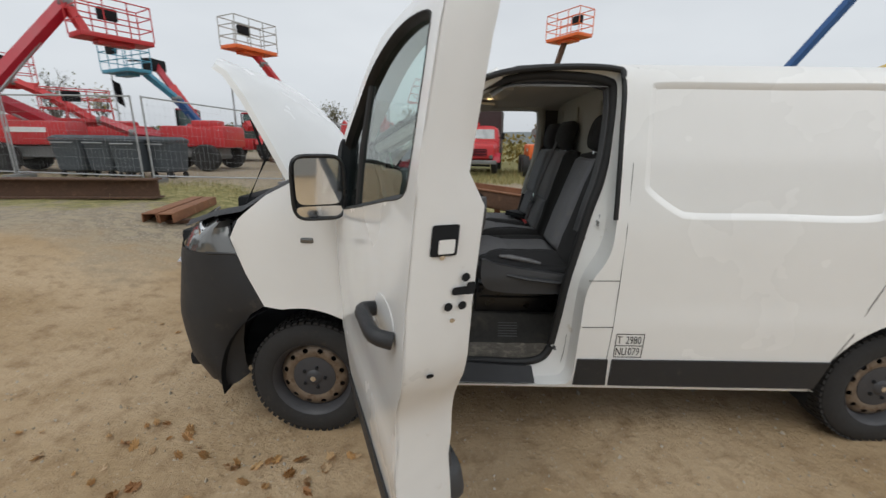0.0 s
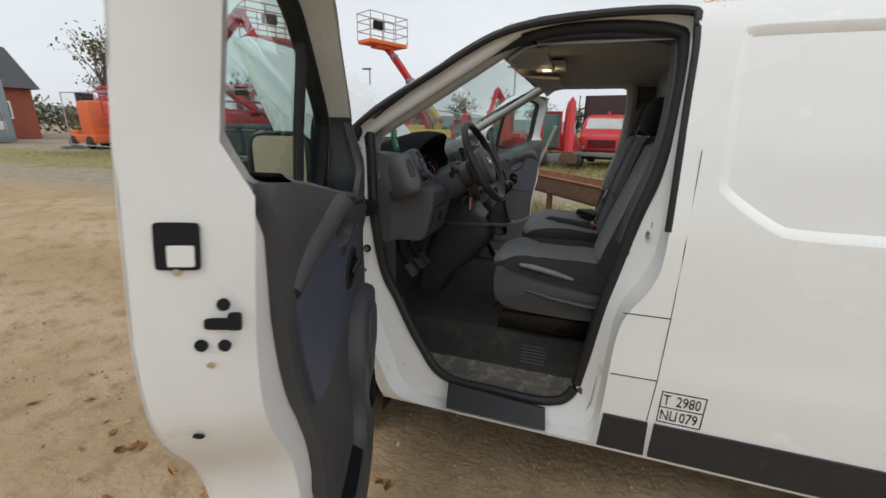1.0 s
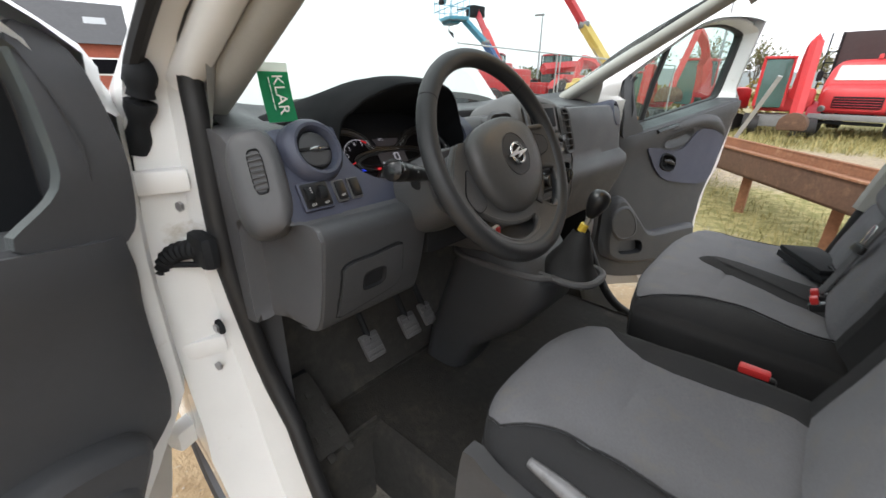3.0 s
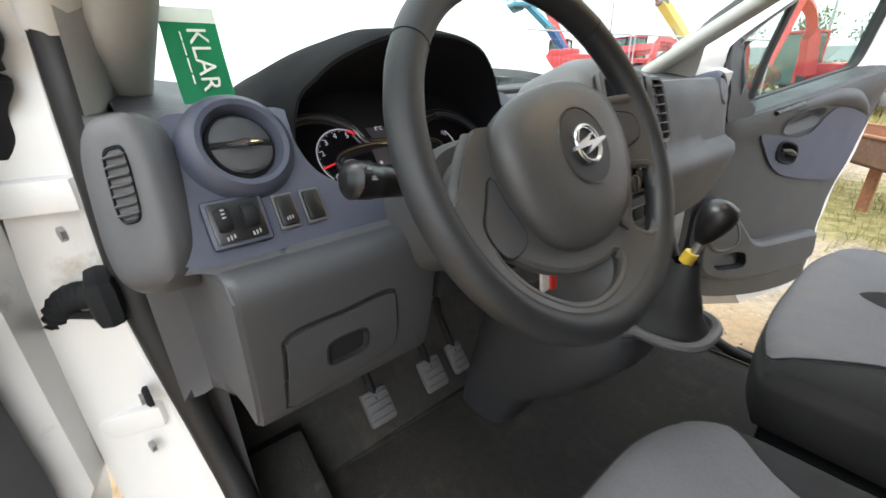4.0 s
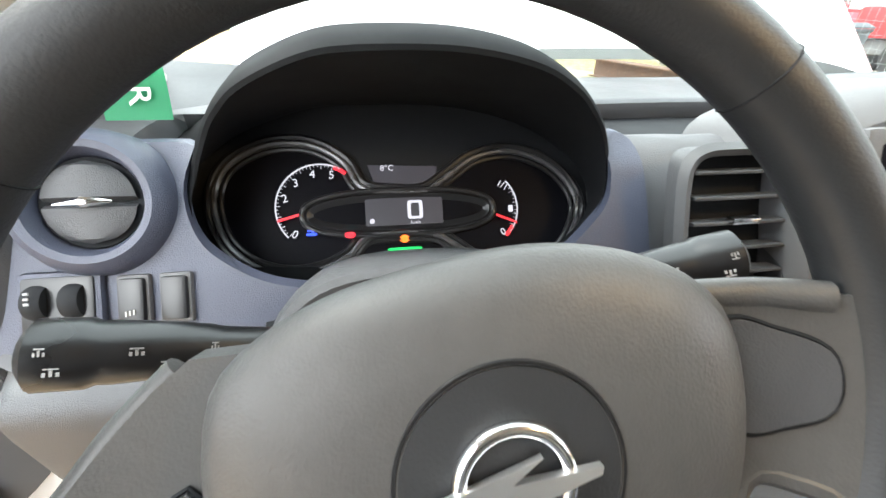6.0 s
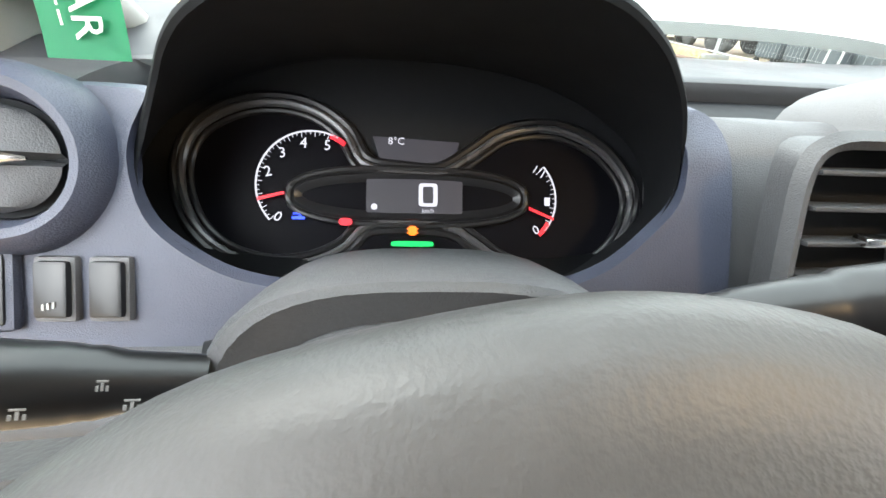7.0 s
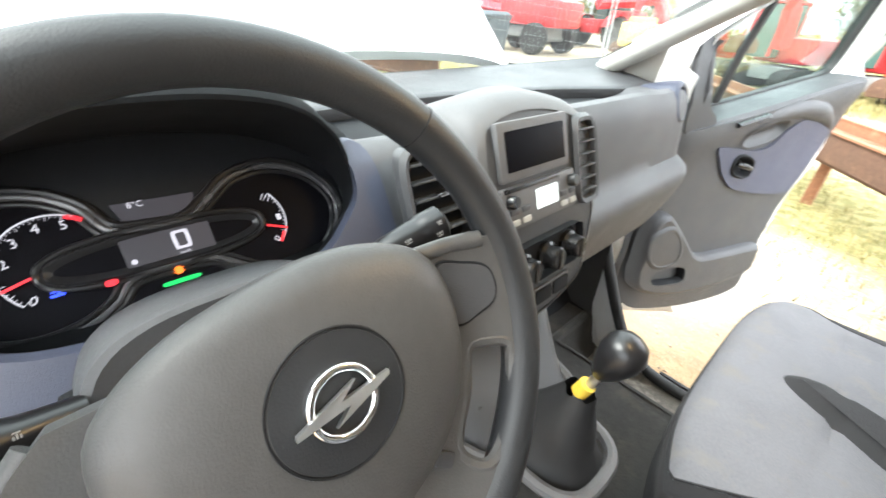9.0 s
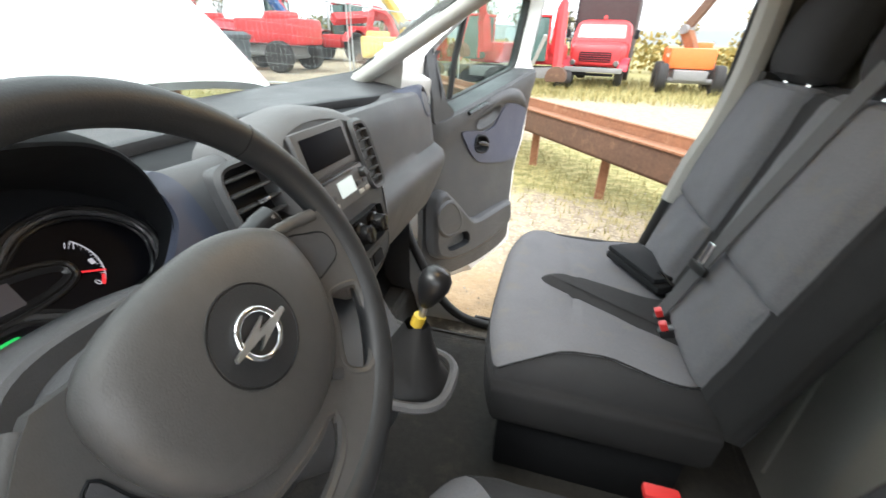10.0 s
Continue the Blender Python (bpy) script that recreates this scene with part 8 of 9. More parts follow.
boom_lift(16.5, 14.6, 10, [(14.4, 15.1, 3.8), (16.8, 14.6, 4.9)], YELLOW, (YELLOW,), YELLOW, GALV, "sand-yellow boom lift with its boom half raised")


def telehandler(x, y, head, tip, label):
    m = put_on(x, y, head)
    t = thing("telehandler", (x, y, land(x, y)), label, "telehandler", "telehandlers")
    part("chassis", B(((0, 0, 0.85), (3.6, 1.1, 0.55), 0.08)), RED, t, "", m)
    for sx in (-1.25, 1.25):
        for sy in (-0.95, 0.95):
            tyre_of(t, m @ Matrix.Translation((sx, sy, 0.62)), 0.62, 0.42)
            part("mudguard", loft([[m @ Vector((sx + 0.70 * math.cos(a), sy + dy, 0.62 + 0.70 * math.sin(a))) for a in np.linspace(0.35, 2.8, 12)] for dy in (-0.22, 0.22)], False), RED, t)
    part("cab", B(((0.1, 0.55, 1.75), (1.3, 0.85, 1.35), 0.12)), TEAL, t, "glazed cab", m)
    part("cab_roof", B(((0.1, 0.55, 2.44), (1.35, 0.9, 0.08), 0.03)), RED_DEEP, t, "", m)
    for dx in (-0.62, 0.72):
        for dy in (0.14, 0.96):
            part("cab_post", tube([m @ Vector((dx, dy, 1.1)), m @ Vector((dx, dy, 2.42))], 0.04, 6), BLACK_MATT, t)
    part("engine_cover", B(((-0.1, -0.6, 1.25), (1.8, 0.6, 0.5), 0.10)), RED, t, "", m)
    p, e = m @ Vector((-1.6, -0.05, 1.75)), Vector(tip)
    part("boom", tube([p, p + (e - p) * 0.6], 0.20, 4, flat=1.3, up=(0.02, 0.01, 1)), RED, t, "telescopic boom")
    part("inner_boom", tube([p + (e - p) * 0.55, e], 0.15, 4, flat=1.3, up=(0.02, 0.01, 1)), RED_DEEP, t)
    part("fork_frame", B(((e.x, e.y, e.z - 0.1), (0.5, 0.9, 0.5), 0.03)), BLACK_MATT, t)
    for dy in (-0.3, 0.3):
        part("fork", B(((e.x - 0.5, e.y + dy, e.z + 0.05), (1.0, 0.1, 0.05), 0.01)), BLACK_MATT, t)


telehandler(-13.0, 18.6, 118, (-14.3, 17.6, 5.0), "red telehandler with raised telescopic boom")
telehandler(-10.6, 20.4, 80, (-10.3, 23.5, 2.6), "red telehandler with lowered boom")


def scissor(x, y, head, paint, label, tall=2.1, box=True):
    m = put_on(x, y, head)
    t = thing("scissor_lift", (x, y, land(x, y)), label, "scissor lift", "scissor lifts")
    part("chassis", B(((0, 0, 0.42), (2.6, 1.1, 0.32), 0.04)), GREY_BASE, t, "", m)
    for sx in (-0.9, 0.9):
        for sy in (-0.5, 0.5):
            tyre_of(t, m @ Matrix.Translation((sx, sy, 0.26)), 0.26, 0.2)
    for k in range(3):
        for s in (-1, 1):
            part("scissor_arm", tube([m @ Vector((-1.1 * s, -0.35, 0.6 + 0.16 * k)), m @ Vector((1.1 * s, -0.35, 0.76 + 0.16 * k))], 0.05, 4), paint, t)
    part("deck", B(((0, 0, 1.22), (2.7, 1.15, 0.34), 0.03)), paint, t, "", m)
    for z in (1.6, 1.95, tall + 0.2):
        part("rail", tube([m @ Vector((sx * 1.33, sy * 0.56, z)) for sx, sy in ((-1, -1), (1, -1), (1, 1), (-1, 1))], 0.028, 6, True), paint, t)
    for sx in (-1, -0.4, 0.2, 1):
        for sy in (-1, 1):
            part("stanchion", tube([m @ Vector((sx * 1.33, sy * 0.56, 1.3)), m @ Vector((sx * 1.33, sy * 0.56, tall + 0.2))], 0.028, 6), paint, t)
    part("side_box", B(((0.2, -0.45, 1.6), (1.1, 0.3, 0.42), 0.08)), paint, t, "", m)
    part("name_bar", B(((-0.2, -0.585, 1.22), (1.1, 0.01, 0.10), 0)), WHITE, t, "", m)


scissor(-15.6, 9.5, 8, RED, "red scissor lift behind the fence")
scissor(-18.4, 10.4, -14, RED, "red scissor lift with rails behind the fence")
ml = thing("mast_lift", (-18.0, 9.0, land(-18.0, 9.0)), "orange mast lift behind the fence", "mast lift")
m = put_on(-18.0, 9.0, -6)
part("chassis", B(((0, 0, 0.38), (2.1, 1.0, 0.30), 0.05)), ORANGE, ml, "", m)
for sx in (-0.7, 0.7):
    tyre_of(ml, m @ Matrix.Translation((sx, -0.5, 0.24)), 0.24, 0.16)
    tyre_of(ml, m @ Matrix.Translation((sx, 0.5, 0.24)), 0.24, 0.16)
part("housing", B(((0.35, 0, 1.15), (0.9, 0.9, 1.3), 0.14)), ORANGE, ml, "rounded orange housing", m)
part("mast", B(((-0.35, 0, 1.25), (0.25, 0.5, 1.7), 0.02)), BLACK_MATT, ml, "", m)
part("step", B(((-0.85, 0, 0.62), (0.6, 0.8, 0.15), 0.03)), ORANGE, ml, "", m)


def excavator(x, y, head, bend, label, size=1.0):
    m = put_on(x, y, head) @ Matrix.Scale(size, 4)
    t = thing("excavator", (x, y, land(x, y)), label, "excavator", "excavators")
    for s in (-1, 1):
        rings = [[m @ Vector((1.15 * p, s * 0.75 + dy, 0.34 + 0.33 * q)) for p, q in (blob(a, 1, 2.6) for a in np.linspace(0, 2 * math.pi, 28, endpoint=False))] for dy in (-0.22, 0.22)]
        part("track", loft(rings, True, True), TYRE, t, "rubber track")
    part("undercarriage", B(((0, 0, 0.5), (1.2, 1.2, 0.4), 0.05)), GREY_BASE, t, "", m)
    part("house", B(((0.55, 0, 1.15), (1.7, 1.6, 0.75), 0.16)), RED, t, "", m)
    part("cab", B(((-0.25, 0.40, 1.65), (1.1, 0.8, 1.5), 0.12)), TEAL, t, "glazed cab", m)
    part("cab_roof", B(((-0.25, 0.40, 2.42), (1.15, 0.85, 0.08), 0.03)), RED, t, "", m)
    for dx in (-0.76, 0.26):
        for dy in (0.02, 0.78):
            part("cab_post", tube([m @ Vector((dx, dy, 0.95)), m @ Vector((dx, dy, 2.4))], 0.045, 6), RED, t)
    pts = [m @ Vector(q) for q in bend]
    part("boom", tube(smooth_line([tuple(q) for q in pts[:3]], 10), np.linspace(0.17, 0.14, 10), 4, flat=1.5, up=(0.02, 0.01, 1)), RED, t, "bent red boom")
    part("stick", tube(pts[2:4], 0.12, 4, flat=1.3, up=(0.02, 0.01, 1)), RED, t)
    part("ram", tube([pts[0] + Vector((0, 0, 0.2)), pts[1] + Vector((0, 0, 0.30))], 0.05, 8), STEEL, t)
    e = pts[3]
    rings = [[(e.x + 0.34 * math.cos(a) * sc, e.y + dy, e.z - 0.22 + 0.34 * math.sin(a) * sc) for a in np.linspace(-0.4, 3.6, 14)] for dy, sc in ((-0.36, 0.9), (-0.34, 1), (0.34, 1), (0.36, 0.9))]
    part("bucket", loft(rings, True, True), RUST_DARK, t, "rusty digging bucket")


ARM = [(-0.7, -0.25, 1.25), (-1.35, -0.25, 2.5), (-2.2, -0.25, 2.75), (-2.7, -0.25, 0.75)]
excavator(-1.0, 18.4, 100, ARM, "red tracked excavator with folded arm")
excavator(-3.2, 18.0, 72, [(-0.7, -0.25, 1.2), (-1.1, -0.25, 2.7), (-1.7, -0.25, 3.2), (-2.5, -0.25, 1.4)], "red tracked excavator with raised arm")
excavator(-5.8, 19.8, 95, ARM, "small red excavator beside the hedge", 0.85)
excavator(-8.0, 20.6, 60, ARM, "red excavator with its arm towards the yard", 0.9)

# old red lorry
t = thing("lorry", (0.85, 16.4, 0.0), "old red bonneted lorry with a dark box body", "lorry")
# local x runs to the lorry's rear
m = frame_of((0.85, 18.0, land(0.85, 16.5) + 0.10), (0.10, 1, 0), (0, 0, 1))


def lring(x, w, z0, z1, ex=6, n=28):
    return [m @ Vector((x, w * p, (z0 + z1) / 2 + (z1 - z0) / 2 * q)) for p, q in (blob(a, 1, ex) for a in np.linspace(0, 2 * math.pi, n, endpoint=False))]


part("bonnet", loft([lring(-0.02, 0.80, 0.78, 1.30), lring(0.05, 0.90, 0.70, 1.42), lring(0.5, 0.98, 0.66, 1.50), lring(0.95, 1.05, 0.64, 1.56)], True, True), RED, t, "rounded red bonnet")
part("cab", loft([lring(0.90, 1.08, 0.62, 1.60), lring(1.0, 1.10, 0.60, 1.75), lring(1.22, 1.04, 0.60, 2.20), lring(1.5, 1.02, 0.60, 2.30), lring(2.1, 1.04, 0.60, 2.28), lring(2.25, 1.06, 0.60, 2.15)], True, True), RED, t, "red cab")
ws = [m @ Vector(q) for q in ((0.955, -0.86, 1.66), (0.955, 0.86, 1.66), (1.170, 0.82, 2.10), (1.170, -0.82, 2.10))]
bm = bmesh.new()
bm.faces.new([bm.verts.new(q + (m.to_3x3() @ Vector((-0.035, 0, 0.012)))) for q in ws])
bmesh.ops.solidify(bm, geom=list(bm.faces), thickness=0.02)
# opaque pane; its pale base colour imitates the reflected sky
part("windscreen", bm, mat("pale_reflecting_glass", (0.35, 0.37, 0.38), 0.12, 0.2, 0.1, 3, 1), t)
part("grille", B(((-0.03, 0, 1.02), (0.05, 1.15, 0.34), 0.04)), BLACK_MATT, t, "black slatted grille", m)
for k in range(4):
    part("grille_slat", B(((-0.06, 0, 0.90 + 0.075 * k), (0.02, 1.1, 0.02), 0.005)), RED_DEEP, t, "", m)
for s in (-1, 1):
    part("headlamp", lathe([(0.10, 0.0), (0.10, 0.05), (0.07, 0.08)], 18, m @ Matrix.Translation((0.0, 0.78 * s, 0.82)) @ Matrix.Rotation(radians(-90), 4, "Y")), LAMP_CLEAR, t)
    part("wing", loft([[m @ Vector((0.55 + 0.58 * math.cos(a), s * 0.98 + dy, 0.50 + 0.52 * math.sin(a))) for a in np.linspace(0.1, 3.0, 14)] for dy in (-0.22, 0.16)], False), RED_DEEP, t)
    tyre_of(t, m @ Matrix.Translation((0.55, 0.92 * s, 0.48)), 0.48, 0.28)
    tyre_of(t, m @ Matrix.Translation((3.9, 0.92 * s, 0.48)), 0.48, 0.40)
    part("mirror", B(((1.0, s * 1.26, 1.8), (0.06, 0.16, 0.30), 0.02)), BLACK_MATT, t, "", m)
    part("mirror_arm", tube([m @ Vector((1.05, s * 1.05, 1.7)), m @ Vector((1.0, s * 1.24, 1.8))], 0.015, 6), BLACK_MATT, t)
part("bumper", B(((-0.10, 0, 0.58), (0.14, 2.1, 0.18), 0.04)), GREY_BASE, t, "grey steel bumper", m)
part("bumper_bar", B(((-0.02, 0, 0.42), (0.10, 1.5, 0.10), 0.03)), BLACK_MATT, t, "", m)
part("beacon", lathe([(0.06, 0), (0.06, 0.10), (0.03, 0.14)], 12, m @ Matrix.Translation((1.45, 0, 2.30))), RED_PLASTIC, t)
part("frame", B(((2.6, 0, 0.62), (5.0, 0.9, 0.22), 0.03)), BLACK_MATT, t, "", m)
part("box_body", B(((4.3, 0.10, 1.98), (3.8, 2.35, 2.45), 0.03)), DARK_BOX, t, "dark brown box body", m)
for k in range(5):
    part("ladder_rung", tube([m @ Vector((2.38, 1.22, 1.2 + 0.35 * k)), m @ Vector((2.38, 1.52, 1.2 + 0.35 * k))], 0.02, 6), BLACK_MATT, t)
for dy in (1.22, 1.52):
    part("ladder_rail", tube([m @ Vector((2.38, dy, 0.9)), m @ Vector((2.38, dy, 3.2))], 0.025, 6), BLACK_MATT, t)

# container, brick building, house behind
ct = thing("shipping_container", (-24.5, 7.4, land(-24.5, 7.4)), "pale blue-grey steel container with closed doors", "container")
m = put_on(-24.5, 7.4, 100)
PALE = mat("pale_blue_grey_paint", (0.26, 0.32, 0.34), 0.6, 0, 0.12, 8, 1.5, dirt=(0.20, 0.18, 0.16), dirt_at=0.62)
part("body", B(((0, 1.0, 1.35), (2.4, 4.5, 2.6), 0.03)), PALE, ct, "", m)
for s in (-1, 1):
    part("door_leaf", B(((s * 0.58, -1.27, 1.35), (1.12, 0.04, 2.4), 0.01)), PALE, ct, "", m)
    for dx in (0.25, 0.85):
        part("lock_bar", tube([m @ Vector((s * dx, -1.31, 0.2)), m @ Vector((s * dx, -1.31, 2.5))], 0.025, 6), GALV, ct)
    part("door_sign", B(((s * 0.55, -1.30, 0.75), (0.7, 0.01, 0.35), 0)), WHITE, ct, "", m)
BRICK = mat("red_brick_wall", (0.30, 0.085, 0.055), 0.85, 0, 0.2, 18, 2)
SLATE = mat("dark_roof_sheet", (0.055, 0.055, 0.06), 0.7, 0, 0.15, 6, 1)


def long_house(x, y, head, length, depth, eave, ridge, wall, label, windows=5):
    m = put_on(x, y, head)
    t = thing("building", (x, y, land(x, y)), label, "building")
    part("wall", B(((0, 0, eave / 2), (length, depth, eave), 0)), wall, t, "", m)
    bm = bmesh.new()
    hl, hd = length / 2 + 0.3, depth / 2 + 0.4
    q = [m @ Vector(v) for v in ((-hl, -hd, eave - 0.1), (hl, -hd, eave - 0.1), (hl, 0, ridge), (-hl, 0, ridge), (-hl, hd, eave - 0.1), (hl, hd, eave - 0.1))]
    v = [bm.verts.new(p) for p in q]
    bm.faces.new((v[0], v[1], v[2], v[3]))
    bm.faces.new((v[3], v[2], v[5], v[4]))
    bm.faces.new((v[0], v[3], v[4]))
    bm.faces.new((v[1], v[5], v[2]))
    bm.faces.new((v[0], v[4], v[5], v[1]))
    bmesh.ops.recalc_face_normals(bm, faces=bm.faces)
    part("roof", bm, SLATE, t, "dark sheet roof")
    for k in range(windows):
        dx = -length / 2 + length * (k + 0.5) / windows
        w = part("window", B(((dx, -depth / 2 - 0.02, eave * 0.55), (1.3, 0.08, 0.9), 0.01)), WHITE, t, "white framed window", m)
        part("pane", B(((dx, -depth / 2 - 0.065, eave * 0.55), (1.12, 0.02, 0.74), 0)), SCREEN, w, "", m)
        if k % 2 == 0:
            part("roof_light", B(((dx, -depth / 4, (eave + ridge) / 2 + 0.05), (1.0, 0.7, 0.05), 0.01)), GALV, t, "", m @ Matrix.Translation((dx, -depth / 4, (eave + ridge) / 2)) @ Matrix.Rotation(math.atan2(ridge - eave, depth / 2), 4, "X") @ Matrix.Translation((-dx, depth / 4, -(eave + ridge) / 2)))
    part("door", B(((length * 0.12, -depth / 2 - 0.02, 1.05), (1.0, 0.08, 2.1), 0.01)), GREY_BASE, t, "", m)


long_house(-33.0, 4.5, 82, 16, 7, 2.7, 5.0, BRICK, "low red brick building with a dark roof")
long_house(16, -17, 200, 14, 7, 2.8, 5.2, PILLAR, "pale rendered building with a dark roof")
# flag poles
for x, y, c in ((-21.5, 13.4, WHITE), (-20.6, 14.2, WHITE), (-19.4, 14.9, WHITE), (-20.0, 21.5, BLACK_MATT)):
    f = thing("flag_pole", (x, y, land(x, y)), "thin white pole with a hanging flag", "flag", "flags")
    hgt = 6.6 if c is WHITE else 4.6
    part("pole", tube([(x, y, land(x, y)), (x, y, hgt + 0.5)], 0.035, 6), WHITE if c is WHITE else GALV, f)
    bm = loft([[(x + 0.06 + 0.30 * k + 0.10 * math.sin(6 * k + 2 * z), y + 0.12 * math.sin(5 * k + z), z - 0.5 * k) for k in np.linspace(0, 1, 6)] for z in np.linspace(hgt - (1.7 if c is WHITE else 0.8), hgt + 0.3, 10)], False)
    bmesh.ops.solidify(bm, geom=list(bm.faces), thickness=0.006)
    part("cloth", bm, c, f)
    if c is WHITE:
        bm = loft([[(x + 0.055 + 0.30 * k + 0.10 * math.sin(6 * k + 2 * z), y - 0.02 + 0.12 * math.sin(5 * k + z), z - 0.5 * k) for k in np.linspace(0, 0.9, 6)] for z in np.linspace(hgt - 0.35, hgt + 0.25, 4)], False)
        bmesh.ops.solidify(bm, geom=list(bm.faces), thickness=0.006)
        part("emblem_field", bm, RED, f, "red field on the flag")
for x, y in ((-13.5, 22.5), (-4.5, 24.0)):
    lp = thing("yard_lamp", (x, y, land(x, y)), "slender grey lamp post", "street lamp", "lamp posts")
    part("post", tube([(x, y, land(x, y)), (x, y, 5.2)], (0.07, 0.045), 8), GALV, lp)
    part("head", B(((x - 0.2, y, 5.22), (0.6, 0.18, 0.10), 0.03)), GREY_BASE, lp)

# ---- trees and hedges ----
BARK = mat("grey_bark", (0.10, 0.085, 0.07), 0.9, 0, 0.2, 20, 3)


def foliage(name, c0, c1):
    m = bpy.data.materials.new(name)
    m.use_nodes = True
    n, l = m.node_tree.nodes, m.node_tree.links
    g, r = n.new("ShaderNodeNewGeometry"), n.new("ShaderNodeValToRGB")
    r.color_ramp.elements[0].color, r.color_ramp.elements[1].color = (*c0, 1), (*c1, 1)
    l.new(g.outputs["Random Per Island"], r.inputs[0])
    l.new(r.outputs[0], n["Principled BSDF"].inputs["Base Color"])
    n["Principled BSDF"].inputs["Roughness"].default_value = 0.8
    return m


OLIVE = foliage("olive_autumn_foliage", (0.06, 0.07, 0.02), (0.17, 0.14, 0.05))
GOLD = foliage("yellow_autumn_foliage", (0.14, 0.12, 0.03), (0.34, 0.24, 0.06))


def tree(x, y, h, seed, leaves, density):
    r0 = random.Random(seed)
    base = Vector((x, y, land(x, y) - 0.05))
    t = thing("tree", base, "autumn tree with thin bare branches and sparse leaves" if density < 260 else "autumn tree with yellowing leaves", "tree", "trees")
    bm = bmesh.new()
    tips = []

    def grow(p, d, ln, r, lvl):
        q = p + d * ln
        mid = p + d * ln * 0.5 + Vector((r0.uniform(-1, 1), r0.uniform(-1, 1), r0.uniform(-0.5, 0.5))) * ln * 0.06
        tube([p, mid, q], (r, r * 0.8, r * 0.55), 5, bm=bm)
        if lvl >= 2:
            tips.append(q)
        if lvl < 4:
            for _ in range(3 if lvl else 5):
                nd = (d + Vector((r0.uniform(-1, 1), r0.uniform(-1, 1), r0.uniform(-0.2, 0.8))) * (0.75 if lvl else 0.6)).normalized()
                grow(p + d * ln * r0.uniform(0.55, 1.0), nd, ln * r0.uniform(0.5, 0.72), r * 0.5, lvl + 1)
    grow(base, Vector((0.02, 0, 1)), h * 0.38, h * 0.022, 0)
    part("trunk", bm, BARK, t)
    bm = bmesh.new()
    for _ in range(density):
        c = r0.choice(tips) + Vector((r0.gauss(0, 1), r0.gauss(0, 1), r0.gauss(0, 0.8))) * h * 0.05
        s = r0.uniform(0.05, 0.12) * h / 7
        e = Euler((r0.uniform(0, 6), r0.uniform(0, 6), r0.uniform(0, 6))).to_matrix()
        vv = [bm.verts.new(c + e @ Vector(q) * s) for q in ((-1, -0.5, 0), (1, -0.5, 0.2), (0.8, 0.6, 0), (-0.8, 0.6, -0.2))]
        bm.faces.new(vv)
    part("crown", bm, leaves, t)


rnd = random.Random(5)
for k in range(9):
    x = -34 - rnd.uniform(0, 14)
    y = 12 + 3.6 * k + rnd.uniform(-1, 1)
    tree(x, y, rnd.uniform(6.5, 9.5), 40 + k, GOLD if k % 3 == 1 else OLIVE, 120 + 160 * (k % 3))
for k in range(5):
    tree(9 + 6 * k, 52 + rnd.uniform(-3, 3), rnd.uniform(5, 7), 80 + k, GOLD, 700)
for k in range(4):
    tree(-14 + 4.2 * k, 40 + rnd.uniform(-2, 2), rnd.uniform(5, 6.5), 90 + k, OLIVE, 600)


def hedge(name, line, h, leaves, count, seed, label):
    """A row of scrub as one mass of small leaf cards with an uneven outline."""
    r0 = random.Random(seed)
    pts = smooth_line(line, 40)
    bm = bmesh.new()
    for _ in range(count):
        k = r0.uniform(0, 38.9)
        p = pts[int(k)] + (pts[int(k) + 1] - pts[int(k)]) * (k % 1)
        top = h * (0.55 + 0.45 * noise.noise((p[0] * 0.35, p[1] * 0.35, seed)) + 0.25 * noise.noise((p[0] * 1.3, p[1] * 1.3, seed)))
        z = top * r0.random() ** 0.6
        c = Vector((p[0] + r0.gauss(0, 0.7), p[1] + r0.gauss(0, 0.7), land(p[0], p[1]) + z))
        s = r0.uniform(0.06, 0.17)
        e = Euler((r0.uniform(0, 6), r0.uniform(0, 6), r0.uniform(0, 6))).to_matrix()
        bm.faces.new([bm.verts.new(c + e @ Vector(q) * s) for q in ((-1, -0.5, 0), (1, -0.5, 0.2), (0.8, 0.6, 0), (-0.8, 0.6, -0.2))])
    tagged(part(name, bm, leaves, None), label, "hedge", kind="stuff")


hedge("far_hedge", [(-40, 8), (-38, 20), (-30, 30), (-20, 34), (-10, 33)], 3.2, OLIVE, 9000, 3, "far autumn scrub behind the yard")
hedge("far_scrub", [(-10, 33), (0, 30), (8, 30), (20, 34), (36, 36)], 2.6, GOLD, 7000, 4, "far yellow scrub behind the machines")
hedge("far_hedge", [(-30, -16), (-36, -4), (-40, 8)], 3.0, OLIVE, 4000, 6, "far scrub beside the brick building")
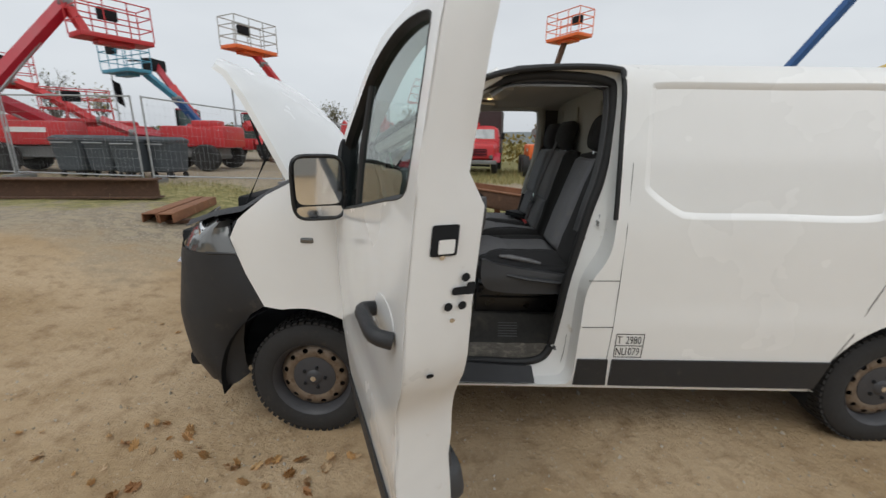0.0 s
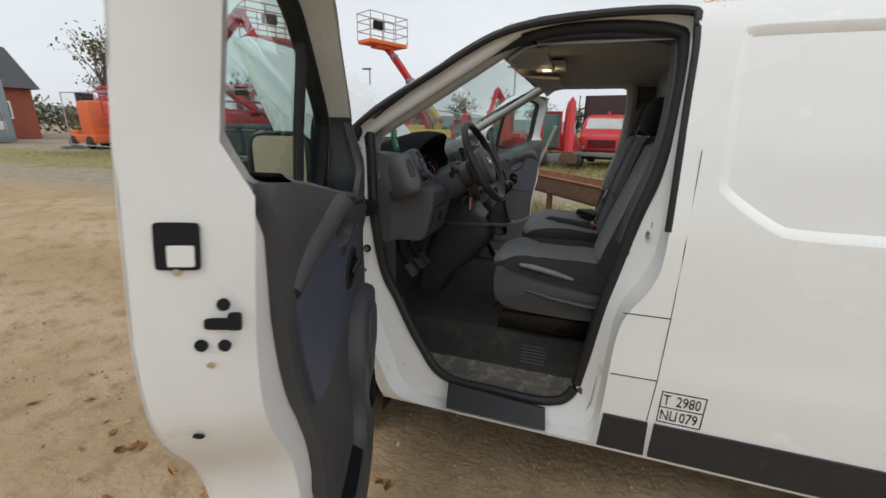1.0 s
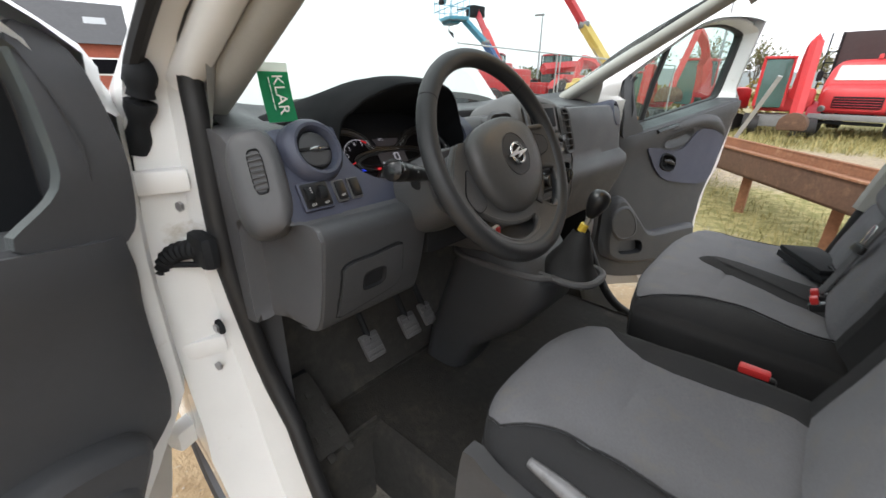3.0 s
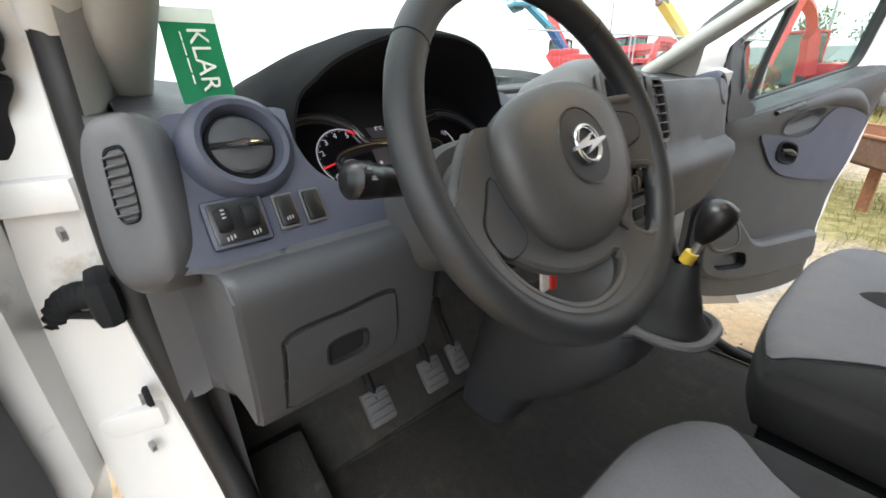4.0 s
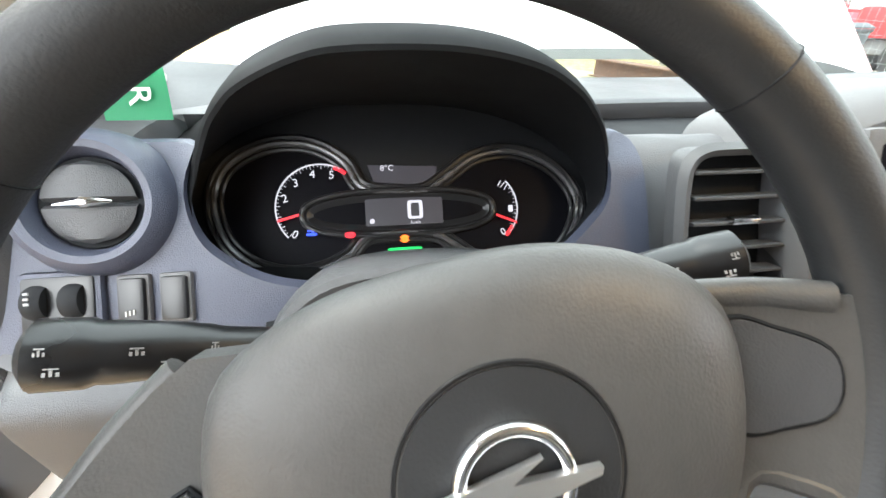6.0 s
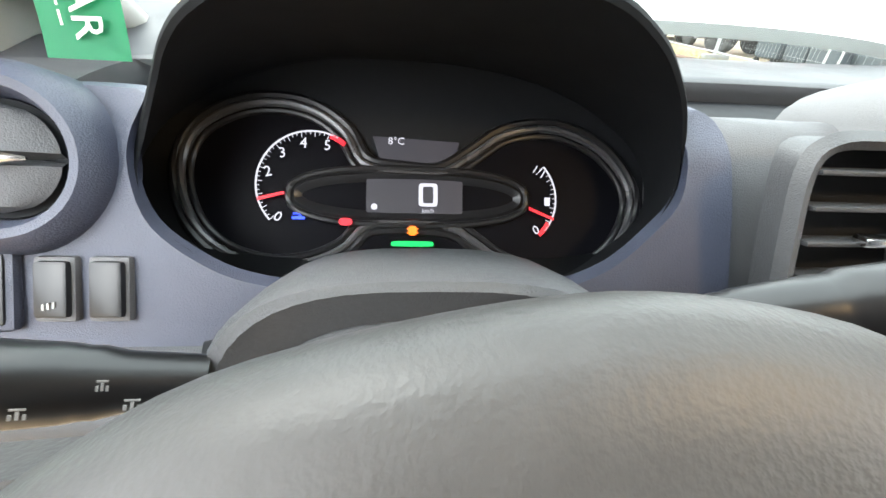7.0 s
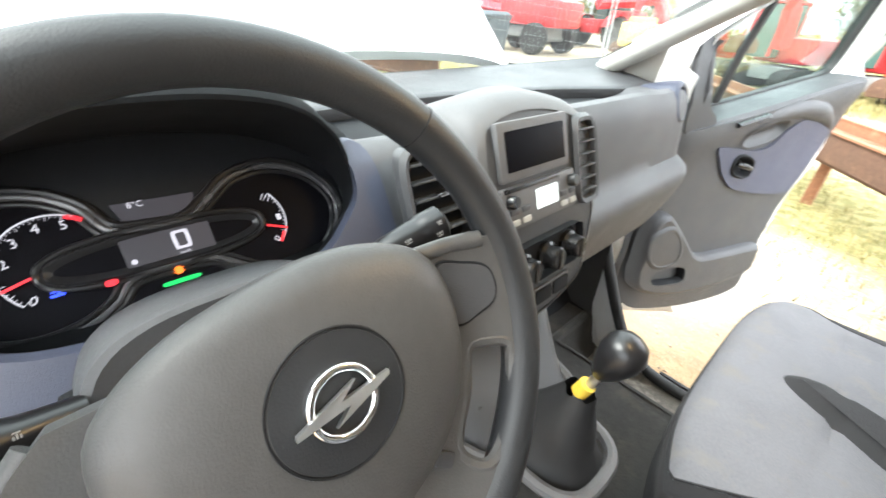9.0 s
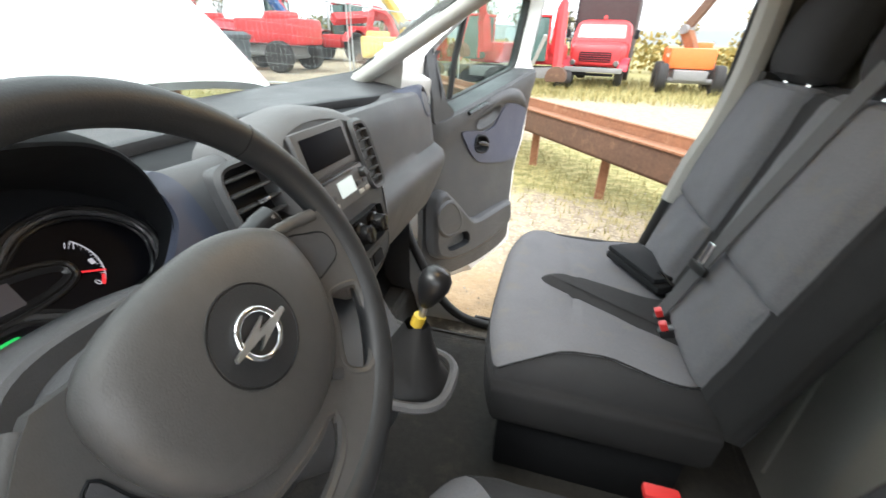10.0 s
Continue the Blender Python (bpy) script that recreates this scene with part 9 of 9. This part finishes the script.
# rough grass
GRASS = foliage("dry_grass", (0.13, 0.13, 0.04), (0.40, 0.33, 0.14))
rnd = random.Random(11)
bm = bmesh.new()
for k in range(16000):
    if k < 6000:
        x, y = rnd.uniform(-16, -2.5), rnd.gauss(7.2, 0.8)
    elif k < 10000:
        u = rnd.random()
        x, y = -4.0 + 6.6 * u + rnd.gauss(0, 0.5), 11.6 - 8.0 * u + rnd.gauss(0, 0.6)
    else:
        x, y = rnd.uniform(-3, 10), rnd.uniform(14.0, 22)
    hgt = rnd.uniform(0.04, 0.16) * (1.0 if k < 10000 else 2.2)
    a = rnd.uniform(0, 6.28)
    c, w = Vector((x, y, land(x, y) - 0.01)), 0.006 * (1 if k < 10000 else 2.5)
    tip = c + Vector((rnd.gauss(0, 0.3) * hgt, rnd.gauss(0, 0.3) * hgt, hgt))
    bm.faces.new([bm.verts.new(q) for q in (c + Vector((math.cos(a), math.sin(a), 0)) * w, c - Vector((math.cos(a), math.sin(a), 0)) * w, tip)])
tagged(part("rough_grass", bm, GRASS, None), "dry yellow-green grass tufts on the verges", "grass", kind="stuff")
# low hills on the horizon, the haze of distance put into their grey colour
HILL = mat("haze_coloured_hill", (0.16, 0.18, 0.18), 1.0, 0, 0.1, 0.02, 0.004)
bm = loft([[(520 * math.cos(a) * k, 520 * math.sin(a) * k, 0.4 + (16 + 9 * noise.noise((a * 2.3, 0, 5))) * hh) for a in np.linspace(0, 2 * math.pi, 120)] for k, hh in ((0.85, 0.0), (1.0, 0.75), (1.1, 1.0), (1.3, 0.9))], False)
tagged(part("hills", bm, HILL, None), "low hazy hills on the horizon", "hills", kind="structure")
# the yard lies a little askew to the van
YARD_TURN = Matrix.Translation((1.0, 0, 0)) @ Matrix.Rotation(radians(-3.6), 4, "Z") @ Matrix.Translation((-1.0, 0, 0))
CAB = {"van", "dashboard", "instrument_cluster", "steering_column", "ignition_key", "steering_wheel", "parking_card", "centre_console", "gear_lever", "clutch_pedal", "brake_pedal", "accelerator_pedal", "driver_seat", "passenger_bench", "seat_belt", "document_wallet", "hand_brake", "door_cable", "rubber_boot", "roof_console", "sun_visor", "sun", "interior_lamp_light", "leaf", "pebbles"}
for ob in list(bpy.data.objects):
    if ob.parent is None and ob.type in ("MESH", "EMPTY") and ob.name.split(".")[0] not in CAB:
        ob.matrix_basis = YARD_TURN @ ob.matrix_basis
